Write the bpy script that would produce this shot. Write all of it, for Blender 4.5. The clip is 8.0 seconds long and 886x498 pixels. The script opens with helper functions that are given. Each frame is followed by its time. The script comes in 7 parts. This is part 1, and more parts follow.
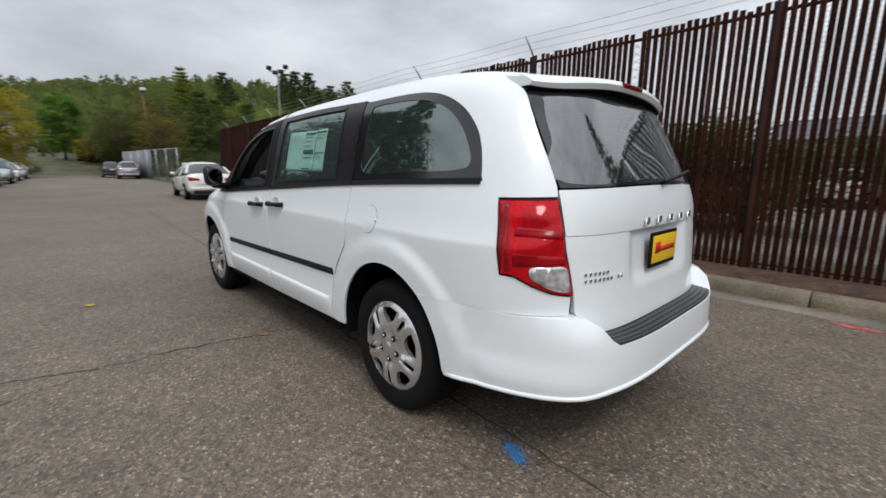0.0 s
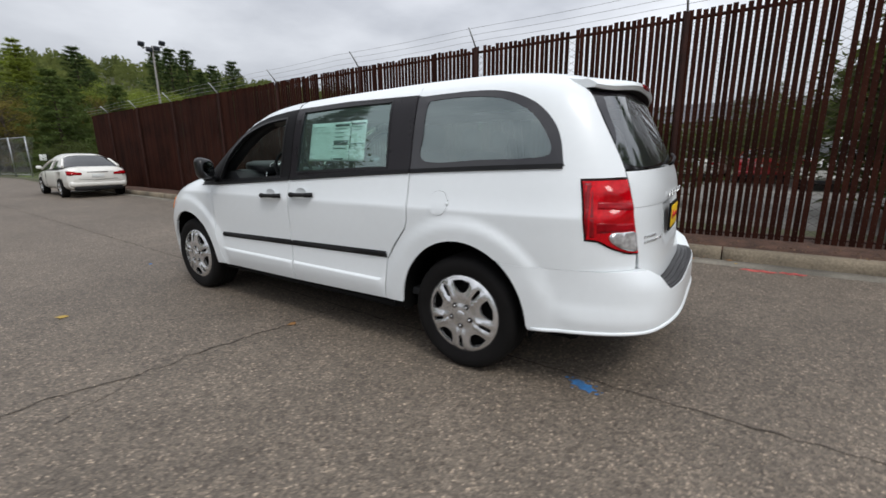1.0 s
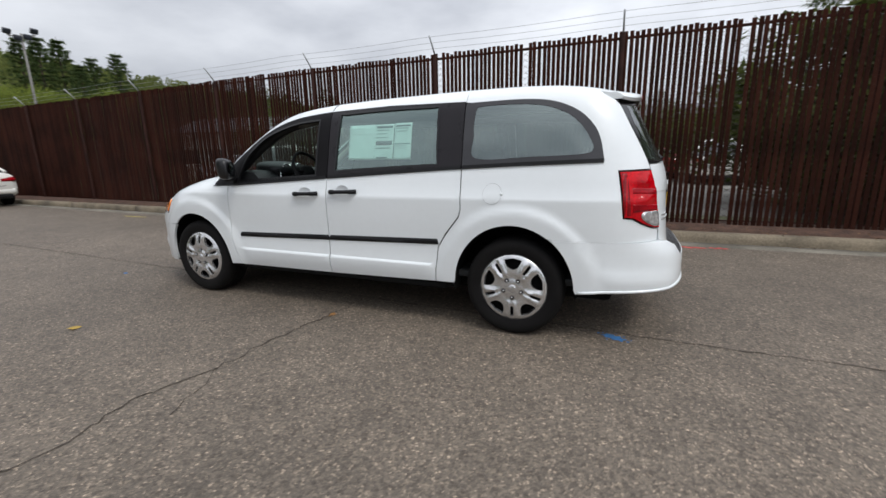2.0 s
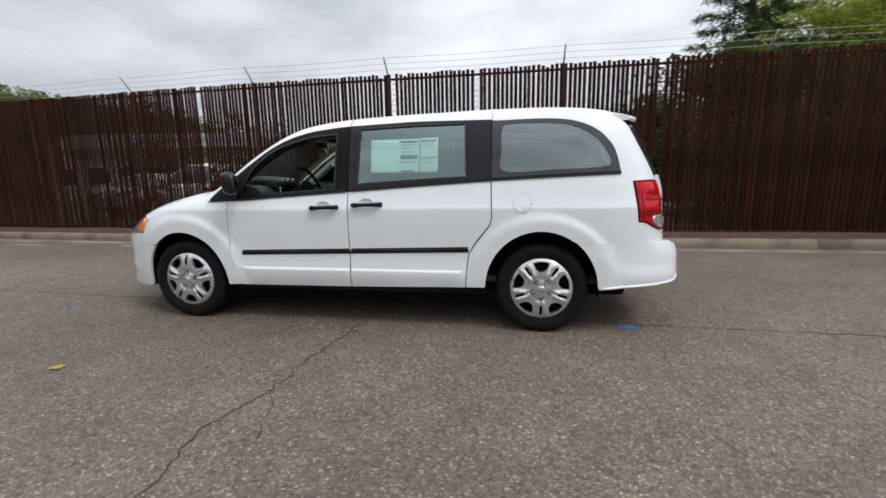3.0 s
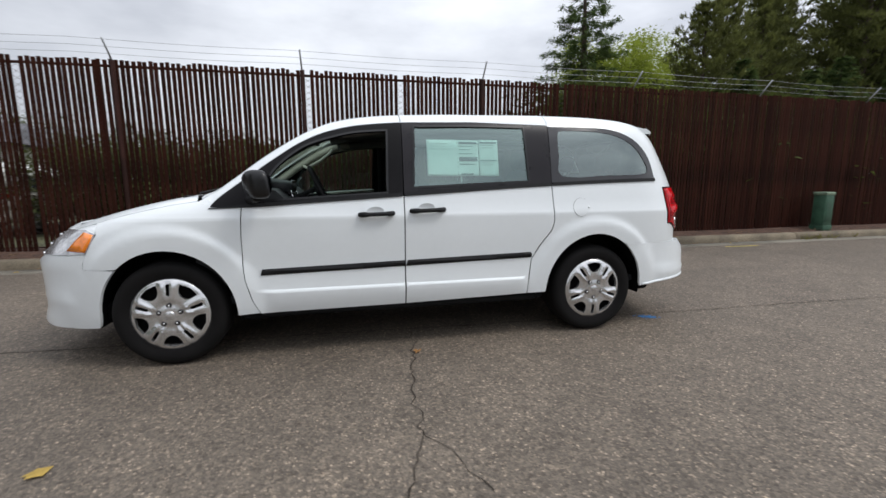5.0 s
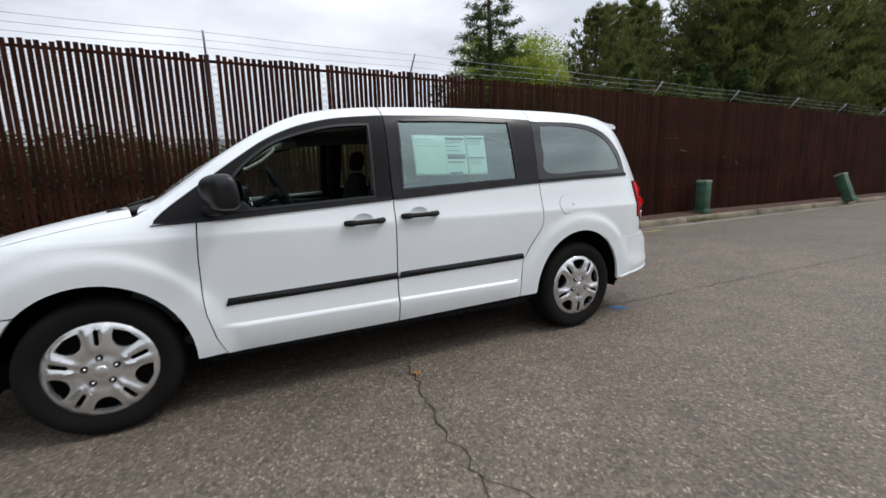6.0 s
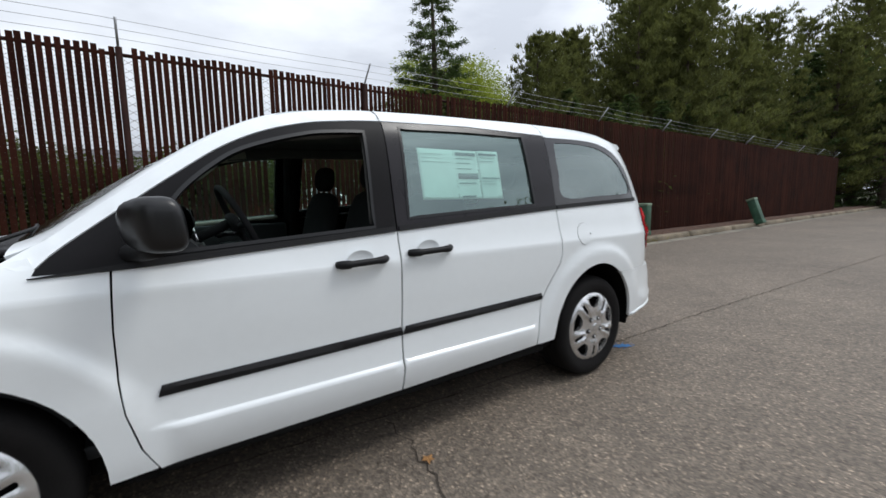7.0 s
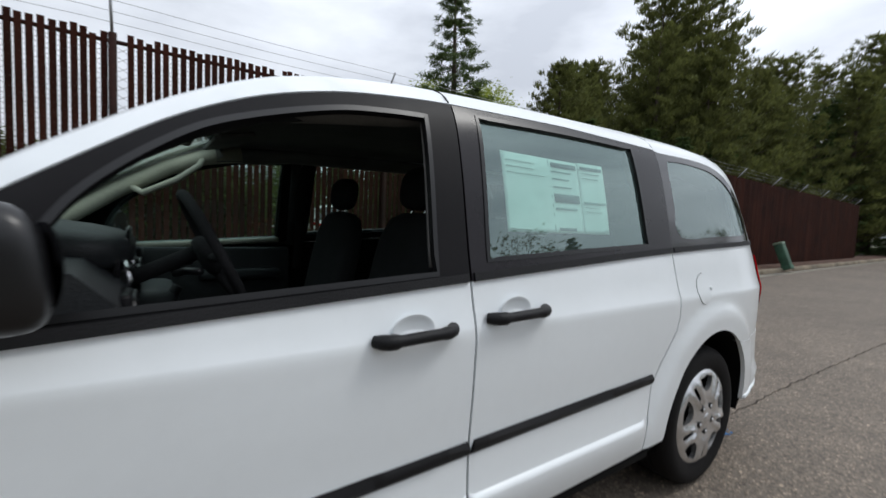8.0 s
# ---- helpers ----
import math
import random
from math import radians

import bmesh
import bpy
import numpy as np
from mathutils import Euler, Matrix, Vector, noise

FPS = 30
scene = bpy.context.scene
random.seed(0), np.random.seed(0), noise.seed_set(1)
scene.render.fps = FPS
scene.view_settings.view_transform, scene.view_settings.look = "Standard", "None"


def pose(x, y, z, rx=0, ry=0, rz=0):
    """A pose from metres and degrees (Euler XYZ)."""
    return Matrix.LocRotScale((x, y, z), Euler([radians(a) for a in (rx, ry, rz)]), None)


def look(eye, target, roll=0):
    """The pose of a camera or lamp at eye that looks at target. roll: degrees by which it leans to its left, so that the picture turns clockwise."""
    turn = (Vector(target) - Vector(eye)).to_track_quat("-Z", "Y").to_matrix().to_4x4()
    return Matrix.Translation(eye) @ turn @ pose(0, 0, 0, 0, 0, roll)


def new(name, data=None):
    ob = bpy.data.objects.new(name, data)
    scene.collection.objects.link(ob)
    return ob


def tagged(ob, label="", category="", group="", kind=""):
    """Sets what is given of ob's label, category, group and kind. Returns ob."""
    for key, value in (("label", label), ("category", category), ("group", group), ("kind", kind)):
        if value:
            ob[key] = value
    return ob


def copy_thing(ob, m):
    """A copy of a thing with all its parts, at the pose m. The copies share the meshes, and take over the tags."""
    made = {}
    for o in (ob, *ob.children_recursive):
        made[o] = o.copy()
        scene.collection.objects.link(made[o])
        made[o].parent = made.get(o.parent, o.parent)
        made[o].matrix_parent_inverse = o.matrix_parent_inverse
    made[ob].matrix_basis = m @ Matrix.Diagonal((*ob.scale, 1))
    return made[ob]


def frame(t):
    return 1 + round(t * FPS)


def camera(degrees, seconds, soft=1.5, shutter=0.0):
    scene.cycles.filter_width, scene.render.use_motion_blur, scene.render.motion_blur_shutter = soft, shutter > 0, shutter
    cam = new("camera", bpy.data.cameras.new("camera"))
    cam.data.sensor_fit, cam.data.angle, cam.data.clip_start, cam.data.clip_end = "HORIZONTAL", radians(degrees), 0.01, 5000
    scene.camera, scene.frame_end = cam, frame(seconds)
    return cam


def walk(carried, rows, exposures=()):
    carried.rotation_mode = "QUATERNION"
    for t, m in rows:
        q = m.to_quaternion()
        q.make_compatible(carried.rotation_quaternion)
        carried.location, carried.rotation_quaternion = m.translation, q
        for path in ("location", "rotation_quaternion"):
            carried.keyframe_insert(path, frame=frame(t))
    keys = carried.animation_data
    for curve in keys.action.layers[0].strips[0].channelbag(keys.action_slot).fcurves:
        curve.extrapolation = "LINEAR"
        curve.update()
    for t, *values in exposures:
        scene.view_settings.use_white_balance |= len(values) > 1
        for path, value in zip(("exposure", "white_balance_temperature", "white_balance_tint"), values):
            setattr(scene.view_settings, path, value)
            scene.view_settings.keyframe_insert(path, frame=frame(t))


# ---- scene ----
cam = camera(92.7, 8.0, 1.5, 0.4)
PATH = [
    (0, (1.717, -2.133, 1.272), (0.28, -0.793, 0.901), 0.6),
    (0.5, (1.478, -2.504, 1.274), (0.256, -0.959, 0.927), 1.3),
    (1, (1.242, -2.944, 1.288), (0.154, -1.324, 0.852), -0.6),
    (1.2, (1.109, -3.099, 1.283), (0.062, -1.45, 0.853), -1.4),
    (2.3, (0.438, -3.886, 1.268), (-0.23, -2.047, 0.853), -1.1),
    (2.5, (0.267, -3.958, 1.258), (-0.365, -2.1, 0.874), -1.5),
    (3, (-0.179, -4.131, 1.238), (-0.528, -2.193, 0.889), -1.1),
    (3.5, (-0.636, -4.185, 1.231), (-0.796, -2.232, 0.833), -1.4),
    (4, (-1.082, -4.159, 1.21), (-1.01, -2.19, 0.868), 0.1),
    (4.2, (-1.272, -4.161, 1.191), (-1.099, -2.196, 0.857), -0.6),
    (5.3, (-2.124, -3.776, 1.212), (-1.55, -1.885, 0.904), -0.8),
    (5.5, (-2.24, -3.711, 1.223), (-1.546, -1.867, 0.877), -1.8),
    (6, (-2.416, -3.399, 1.236), (-1.552, -1.626, 0.904), -1.6),
    (6.5, (-2.469, -3.042, 1.261), (-1.454, -1.339, 0.998), -0.7),
    (7, (-2.499, -2.64, 1.274), (-1.355, -1.019, 1.023), -0.8),
    (7.5, (-2.408, -2.216, 1.277), (-1.362, -0.524, 1.07), -0.9),
    (8, (-2.283, -1.825, 1.28), (-1.138, -0.19, 1.146), 2.4),
]
walk(cam, [(t, look(eye, target, roll)) for t, eye, target, roll in PATH],
     exposures=[(0.0, -0.03, 6500, 10), (3.0, 0.06, 6500, 10), (5.5, 0.04, 6450, 10), (6.5, 0.05, 6400, 10), (7.5, 0.04, 6350, 8), (8.0, -0.09, 6350, 9)])

# ---- light ----
world = bpy.data.worlds.new("overcast_sky")
scene.world = world
world.use_nodes = True
wn, wl = world.node_tree.nodes, world.node_tree.links
wn.clear()
w_out = wn.new("ShaderNodeOutputWorld")
w_bg = wn.new("ShaderNodeBackground")
w_sky = wn.new("ShaderNodeTexSky")
w_sky.sky_type = 'NISHITA'
w_sky.sun_disc = False
w_sky.sun_elevation = radians(53)
w_sky.sun_rotation = radians(121)
w_tc = wn.new("ShaderNodeTexCoord")
w_map = wn.new("ShaderNodeMapping")
w_map.inputs["Scale"].default_value = (1.0, 1.0, 2.6)
w_noise = wn.new("ShaderNodeTexNoise")
w_noise.inputs["Scale"].default_value = 2.1
w_noise.inputs["Detail"].default_value = 6
w_noise.inputs["Roughness"].default_value = 0.52
w_ramp = wn.new("ShaderNodeValToRGB")
w_ramp.color_ramp.elements[0].position = 0.33
w_ramp.color_ramp.elements[0].color = (0.475, 0.50, 0.555, 1)
w_ramp.color_ramp.elements[1].position = 0.64
w_ramp.color_ramp.elements[1].color = (0.815, 0.845, 0.90, 1)
w_sep = wn.new("ShaderNodeSeparateXYZ")
w_up = wn.new("ShaderNodeMapRange")
w_up.inputs["From Min"].default_value = 0.0
w_up.inputs["From Max"].default_value = 1.0
w_up.inputs["To Min"].default_value = 0.92
w_up.inputs["To Max"].default_value = 2.1
w_mul = wn.new("ShaderNodeVectorMath")
w_mul.operation = 'SCALE'
w_mix = wn.new("ShaderNodeMix")
w_mix.data_type = 'RGBA'
w_mix.inputs["Factor"].default_value = 0.94
w_dim = wn.new("ShaderNodeVectorMath")
w_dim.operation = 'SCALE'
w_dim.inputs["Scale"].default_value = 0.10
wl.new(w_tc.outputs["Generated"], w_map.inputs["Vector"])
wl.new(w_map.outputs["Vector"], w_noise.inputs["Vector"])
wl.new(w_noise.outputs["Fac"], w_ramp.inputs["Fac"])
wl.new(w_tc.outputs["Generated"], w_sep.inputs["Vector"])
wl.new(w_sep.outputs["Z"], w_up.inputs["Value"])
w_side, w_gain = wn.new("ShaderNodeMapRange"), wn.new("ShaderNodeMath")
w_side.inputs["From Min"].default_value = -1.0
w_side.inputs["To Min"].default_value, w_side.inputs["To Max"].default_value = 0.80, 1.20
w_gain.operation = 'MULTIPLY'
wl.new(w_sep.outputs["X"], w_side.inputs["Value"])
wl.new(w_up.outputs["Result"], w_gain.inputs[0])
wl.new(w_side.outputs["Result"], w_gain.inputs[1])
wl.new(w_ramp.outputs["Color"], w_mul.inputs[0])
wl.new(w_gain.outputs[0], w_mul.inputs["Scale"])
wl.new(w_sky.outputs["Color"], w_dim.inputs[0])
wl.new(w_dim.outputs["Vector"], w_mix.inputs["A"])
wl.new(w_mul.outputs["Vector"], w_mix.inputs["B"])
wl.new(w_mix.outputs["Result"], w_bg.inputs["Color"])
w_bg.inputs["Strength"].default_value = 1.0
wl.new(w_bg.outputs["Background"], w_out.inputs["Surface"])

sun_data = bpy.data.lights.new("sun", 'SUN')
sun_data.energy = 1.25
sun_data.angle = radians(16)
sun_data.color = (1.0, 0.97, 0.92)
sun = new("sun", sun_data)
sun.matrix_world = look((9, -5.5, 14), (0, 0, 0))


# ---- materials ----
def surf(name, col, rough=0.5, metal=0.0, var=0.12, scale=3.0, fine=60.0, bump=0.0, coat=0.0, spec=0.5, alt=None, rvar=0.1, random_tint=0.0, space="Object"):
    """A principled material whose colour, gloss and relief vary at two scales."""
    m = bpy.data.materials.new(name)
    m.use_nodes = True
    n, l = m.node_tree.nodes, m.node_tree.links
    b = n["Principled BSDF"]
    b.inputs["Metallic"].default_value = metal
    b.inputs["Specular IOR Level"].default_value = spec
    b.inputs["Coat Weight"].default_value = coat
    b.inputs["Coat Roughness"].default_value = 0.06
    tc = n.new("ShaderNodeTexCoord")
    big, small = n.new("ShaderNodeTexNoise"), n.new("ShaderNodeTexNoise")
    for t, s, d in ((big, scale, 4), (small, fine, 3)):
        t.inputs["Scale"].default_value = s
        t.inputs["Detail"].default_value = d
        l.new(tc.outputs[space], t.inputs["Vector"])
    alt = alt or tuple(c * (1 - var) for c in col)
    hi = tuple(min(1.0, c * (1 + var * 0.5)) for c in col)
    mix = n.new("ShaderNodeMix")
    mix.data_type = 'RGBA'
    mix.inputs["A"].default_value = (*alt, 1)
    mix.inputs["B"].default_value = (*hi, 1)
    r1 = n.new("ShaderNodeMapRange")
    r1.inputs["From Min"].default_value, r1.inputs["From Max"].default_value = 0.32, 0.62
    l.new(big.outputs["Fac"], r1.inputs["Value"])
    l.new(r1.outputs["Result"], mix.inputs["Factor"])
    sc = n.new("ShaderNodeMapRange")
    sc.inputs["From Min"].default_value, sc.inputs["From Max"].default_value = 0.25, 0.75
    sc.inputs["To Min"].default_value, sc.inputs["To Max"].default_value = 1 - var * 0.6, 1 + var * 0.6
    l.new(small.outputs["Fac"], sc.inputs["Value"])
    mul = n.new("ShaderNodeVectorMath")
    mul.operation = 'SCALE'
    l.new(mix.outputs["Result"], mul.inputs[0])
    last = sc.outputs["Result"]
    if random_tint:
        oi = n.new("ShaderNodeObjectInfo")
        geo = n.new("ShaderNodeNewGeometry")
        add = n.new("ShaderNodeMath")
        add.operation = 'ADD'
        fr = n.new("ShaderNodeMath")
        fr.operation = 'FRACT'
        l.new(oi.outputs["Random"], add.inputs[0])
        l.new(geo.outputs["Random Per Island"], add.inputs[1])
        l.new(add.outputs[0], fr.inputs[0])
        rr = n.new("ShaderNodeMapRange")
        rr.inputs["To Min"].default_value, rr.inputs["To Max"].default_value = 1 - random_tint, 1 + random_tint
        l.new(fr.outputs[0], rr.inputs["Value"])
        m2 = n.new("ShaderNodeMath")
        m2.operation = 'MULTIPLY'
        l.new(last, m2.inputs[0])
        l.new(rr.outputs["Result"], m2.inputs[1])
        last = m2.outputs[0]
    l.new(last, mul.inputs["Scale"])
    l.new(mul.outputs["Vector"], b.inputs["Base Color"])
    rg = n.new("ShaderNodeMapRange")
    rg.inputs["To Min"].default_value, rg.inputs["To Max"].default_value = max(0.02, rough - rvar), min(1, rough + rvar)
    l.new(big.outputs["Fac"], rg.inputs["Value"])
    l.new(rg.outputs["Result"], b.inputs["Roughness"])
    if bump:
        bp = n.new("ShaderNodeBump")
        bp.inputs["Strength"].default_value = bump
        bp.inputs["Distance"].default_value = 0.01
        l.new(small.outputs["Fac"], bp.inputs["Height"])
        l.new(bp.outputs["Normal"], b.inputs["Normal"])
    return m


def asphalt_material():
    m = bpy.data.materials.new("worn_asphalt")
    m.use_nodes = True
    n, l = m.node_tree.nodes, m.node_tree.links
    b = n["Principled BSDF"]
    tc = n.new("ShaderNodeTexCoord")

    def noise_tex(scale, detail=4, rough=0.55):
        t = n.new("ShaderNodeTexNoise")
        t.inputs["Scale"].default_value, t.inputs["Detail"].default_value, t.inputs["Roughness"].default_value = scale, detail, rough
        l.new(tc.outputs["Object"], t.inputs["Vector"])
        return t.outputs["Fac"]

    def ramp(value, stops):
        r = n.new("ShaderNodeValToRGB")
        e = r.color_ramp.elements
        while len(e) < len(stops):
            e.new(0.5)
        for el, (p, c) in zip(e, stops):
            el.position, el.color = p, (*c, 1)
        l.new(value, r.inputs["Fac"])
        return r.outputs["Color"]

    def mixed(fac, a, c, mode='MIX'):
        x = n.new("ShaderNodeMix")
        x.data_type, x.blend_type = 'RGBA', mode
        for key, v in (("Factor", fac), ("A", a), ("B", c)):
            if isinstance(v, float):
                x.inputs[key].default_value = v
            elif isinstance(v, tuple):
                x.inputs[key].default_value = (*v, 1)
            else:
                l.new(v, x.inputs[key])
        return x.outputs["Result"]

    base = ramp(noise_tex(0.35, 5), [(0.3, (0.116, 0.0945, 0.0745)), (0.7, (0.168, 0.1375, 0.108))])
    base = mixed(1.0, base, ramp(noise_tex(3.0, 5), [(0.3, (0.86, 0.86, 0.86)), (0.7, (1.1, 1.1, 1.1))]), 'MULTIPLY')
    stones = n.new("ShaderNodeTexVoronoi")
    stones.inputs["Scale"].default_value = 95
    l.new(tc.outputs["Object"], stones.inputs["Vector"])
    hue = n.new("ShaderNodeSeparateColor")
    l.new(stones.outputs["Color"], hue.inputs["Color"])
    stone_col = ramp(hue.outputs["Red"], [(0.0, (0.60, 0.59, 0.58)), (0.45, (0.88, 0.88, 0.88)), (0.80, (1.10, 1.09, 1.07)), (0.93, (1.45, 1.43, 1.38)), (1.0, (2.7, 2.62, 2.5))])
    base = mixed(0.9, base, stone_col, 'MULTIPLY')
    pits = n.new("ShaderNodeTexVoronoi")
    pits.inputs["Scale"].default_value = 46
    l.new(tc.outputs["Object"], pits.inputs["Vector"])
    pit_hue = n.new("ShaderNodeSeparateColor")
    l.new(pits.outputs["Color"], pit_hue.inputs["Color"])
    base = mixed(0.85, base, ramp(pit_hue.outputs["Green"], [(0.0, (0.62, 0.60, 0.58)), (0.16, (0.80, 0.79, 0.78)), (0.30, (1.0, 1.0, 1.0)), (0.85, (1.06, 1.06, 1.05)), (1.0, (1.45, 1.43, 1.38))]), 'MULTIPLY')
    fine_col = ramp(noise_tex(42, 4, 0.7), [(0.35, (0.70, 0.70, 0.70)), (0.65, (1.26, 1.25, 1.24))])
    base = mixed(0.8, base, fine_col, 'MULTIPLY')
    l.new(base, b.inputs["Base Color"])
    b.inputs["Roughness"].default_value = 0.72
    b.inputs["Specular IOR Level"].default_value = 0.55
    bp = n.new("ShaderNodeBump")
    bp.inputs["Strength"].default_value, bp.inputs["Distance"].default_value = 0.6, 0.006
    l.new(stones.outputs["Distance"], bp.inputs["Height"])
    bp2 = n.new("ShaderNodeBump")
    bp2.inputs["Strength"].default_value, bp2.inputs["Distance"].default_value = 0.5, 0.01
    l.new(noise_tex(30, 3), bp2.inputs["Height"])
    l.new(bp.outputs["Normal"], bp2.inputs["Normal"])
    l.new(bp2.outputs["Normal"], b.inputs["Normal"])
    return m


def glass_material(name, tint, ior=1.52, rough=0.0, haze=0.0, shine=(1.0, 1.0, 1.0)):
    """A tinted pane: what is behind shows through, and the sky reflects by Fresnel; haze and shine paint in a teal
    sheen.
    """
    m = bpy.data.materials.new(name)
    m.use_nodes = True
    n, l = m.node_tree.nodes, m.node_tree.links
    n.remove(n["Principled BSDF"])
    tr, gl = n.new("ShaderNodeBsdfTransparent"), n.new("ShaderNodeBsdfGlossy")
    tr.inputs["Color"].default_value = (*tint, 1)
    gl.inputs["Roughness"].default_value = rough
    gl.inputs["Color"].default_value = (*shine, 1)
    lw, mx = n.new("ShaderNodeLayerWeight"), n.new("ShaderNodeMixShader")
    lw.inputs["Blend"].default_value = 0.5
    p5, ma = n.new("ShaderNodeMath"), n.new("ShaderNodeMath")
    p5.operation, ma.operation = 'POWER', 'MULTIPLY_ADD'
    p5.inputs[1].default_value = 5.0
    r0 = ((ior - 1) / (ior + 1)) ** 2
    ma.inputs[1].default_value, ma.inputs[2].default_value = 1 - r0, r0
    l.new(lw.outputs["Facing"], p5.inputs[0])
    l.new(p5.outputs[0], ma.inputs[0])
    l.new(ma.outputs[0], mx.inputs["Fac"])
    l.new(tr.outputs["BSDF"], mx.inputs[1])
    l.new(gl.outputs["BSDF"], mx.inputs[2])
    last = mx.outputs["Shader"]
    # a flat teal diffuse share stands in for part of the reflected sky
    if haze:
        df, mh = n.new("ShaderNodeBsdfDiffuse"), n.new("ShaderNodeMixShader")
        df.inputs["Color"].default_value = (0.50, 0.70, 0.66, 1)
        mh.inputs["Fac"].default_value = haze
        l.new(last, mh.inputs[1])
        l.new(df.outputs["BSDF"], mh.inputs[2])
        last = mh.outputs["Shader"]
    l.new(last, n["Material Output"].inputs["Surface"])
    return m


def leaf_material(name, col, var=0.5, tint=0.24, scale=0.35, alt=None):
    m = surf(name, col, 0.9, var=var, scale=scale, fine=9, random_tint=tint, spec=0.06, alt=alt)
    b = m.node_tree.nodes["Principled BSDF"]
    n, l = m.node_tree.nodes, m.node_tree.links
    tl, mx = n.new("ShaderNodeBsdfTranslucent"), n.new("ShaderNodeMixShader")
    tl.inputs["Color"].default_value = (min(1, col[0] * 1.9), min(1, col[1] * 1.9), col[2] * 1.3, 1)
    mx.inputs["Fac"].default_value = 0.33
    l.new(b.outputs["BSDF"], mx.inputs[1])
    l.new(tl.outputs["BSDF"], mx.inputs[2])
    l.new(mx.outputs["Shader"], n["Material Output"].inputs["Surface"])
    return m


M_ASPHALT = asphalt_material()
M_CONCRETE = surf("weathered_concrete", (0.190, 0.156, 0.110), 0.9, var=0.45, scale=1.6, fine=40, bump=0.5)
M_GUTTER = surf("pale_gutter_concrete", (0.19, 0.172, 0.140), 0.9, var=0.4, scale=1.2, fine=35, bump=0.4)
M_BARK = surf("red_brown_bark_mulch", (0.085, 0.045, 0.030), 0.95, var=0.5, scale=6, fine=70, bump=1.0)
M_DIRT = surf("packed_dirt_and_grass", (0.078, 0.080, 0.040), 0.95, var=0.4, scale=0.5, fine=20, bump=0.6)
M_GRASS = surf("rough_grass", (0.085, 0.11, 0.03), 0.9, var=0.5, scale=0.3, fine=14, bump=0.8)
M_SLAT = surf("dark_brown_plastic_slat", (0.032, 0.0105, 0.0066), 0.75, var=0.4, scale=1.2, fine=30, random_tint=0.35, spec=0.06)
M_POST = surf("rust_brown_fence_post", (0.031, 0.012, 0.009), 0.75, var=0.4, scale=3, fine=60, spec=0.15)
M_WIRE = surf("brown_coated_wire", (0.035, 0.022, 0.018), 0.5, var=0.3)
M_GALV = surf("galvanised_steel", (0.42, 0.43, 0.44), 0.45, metal=0.7, var=0.2, scale=8)
M_PAINT = surf("white_car_paint", (0.79, 0.825, 0.84), 0.32, var=0.015, scale=1.5, fine=25, coat=0.55, rvar=0.04)
M_BLACK = surf("satin_black_trim", (0.0055, 0.005, 0.006), 0.5, var=0.2, scale=6, fine=90, rvar=0.08, spec=0.16)
M_PILLAR = surf("glossy_black_pillar", (0.013, 0.011, 0.0135), 0.28, var=0.2, scale=6, fine=90, rvar=0.06, spec=0.30)
M_TRIM = surf("grained_black_plastic", (0.009, 0.009, 0.010), 0.55, var=0.25, scale=8, fine=220, bump=0.2, spec=0.25)
M_GAP = surf("shadowed_black_underbody", (0.006, 0.006, 0.006), 0.9, var=0.2, spec=0.1)
M_TYRE = surf("black_tyre_rubber", (0.0065, 0.006, 0.006), 0.8, var=0.3, scale=7, fine=120, bump=0.15, spec=0.2)
M_COVER = surf("silver_painted_wheel_cover", (0.64, 0.64, 0.64), 0.22, metal=0.8, var=0.08, scale=6, coat=0.3)
M_CHROME = surf("bright_chrome", (0.75, 0.75, 0.76), 0.15, metal=1.0, var=0.05)
M_RED = surf("red_tail_lens", (0.56, 0.0015, 0.008), 0.12, var=0.35, scale=7, coat=0.1, spec=0.25)
M_DARKRED = surf("deep_red_reflector", (0.20, 0.002, 0.006), 0.25, var=0.3, scale=9, coat=0.15, spec=0.3)
M_MIDRED = surf("red_lens_step", (0.30, 0.002, 0.008), 0.2, var=0.3, scale=9, coat=0.05, spec=0.2)
M_SEAL = surf("black_red_lamp_seal", (0.022, 0.002, 0.003), 0.4, var=0.2, spec=0.2)
M_CLEAR = surf("clear_lamp_lens", (0.62, 0.62, 0.63), 0.16, metal=0.55, var=0.4, scale=22, coat=0.8)
M_AMBER = surf("amber_lamp_lens", (0.95, 0.24, 0.006), 0.2, var=0.2, scale=12, coat=0.8)
M_GLASS = glass_material("green_tinted_glass", (0.66, 0.88, 0.82), 2.6, haze=0.05, shine=(0.82, 1.0, 0.97))
M_DARKGLASS = glass_material("dark_privacy_glass", (0.22, 0.27, 0.26), 2.7, rough=0.045, haze=0.02)
M_QUARTER = glass_material("grey_green_tinted_glass", (0.50, 0.62, 0.60), 2.7, haze=0.03, shine=(0.88, 1.0, 0.98))
M_SHIELD = glass_material("windscreen_glass", (0.80, 0.88, 0.84), 1.5)
M_FRIT = surf("black_glass_edge", (0.014, 0.0125, 0.015), 0.10, var=0.1, spec=0.75)


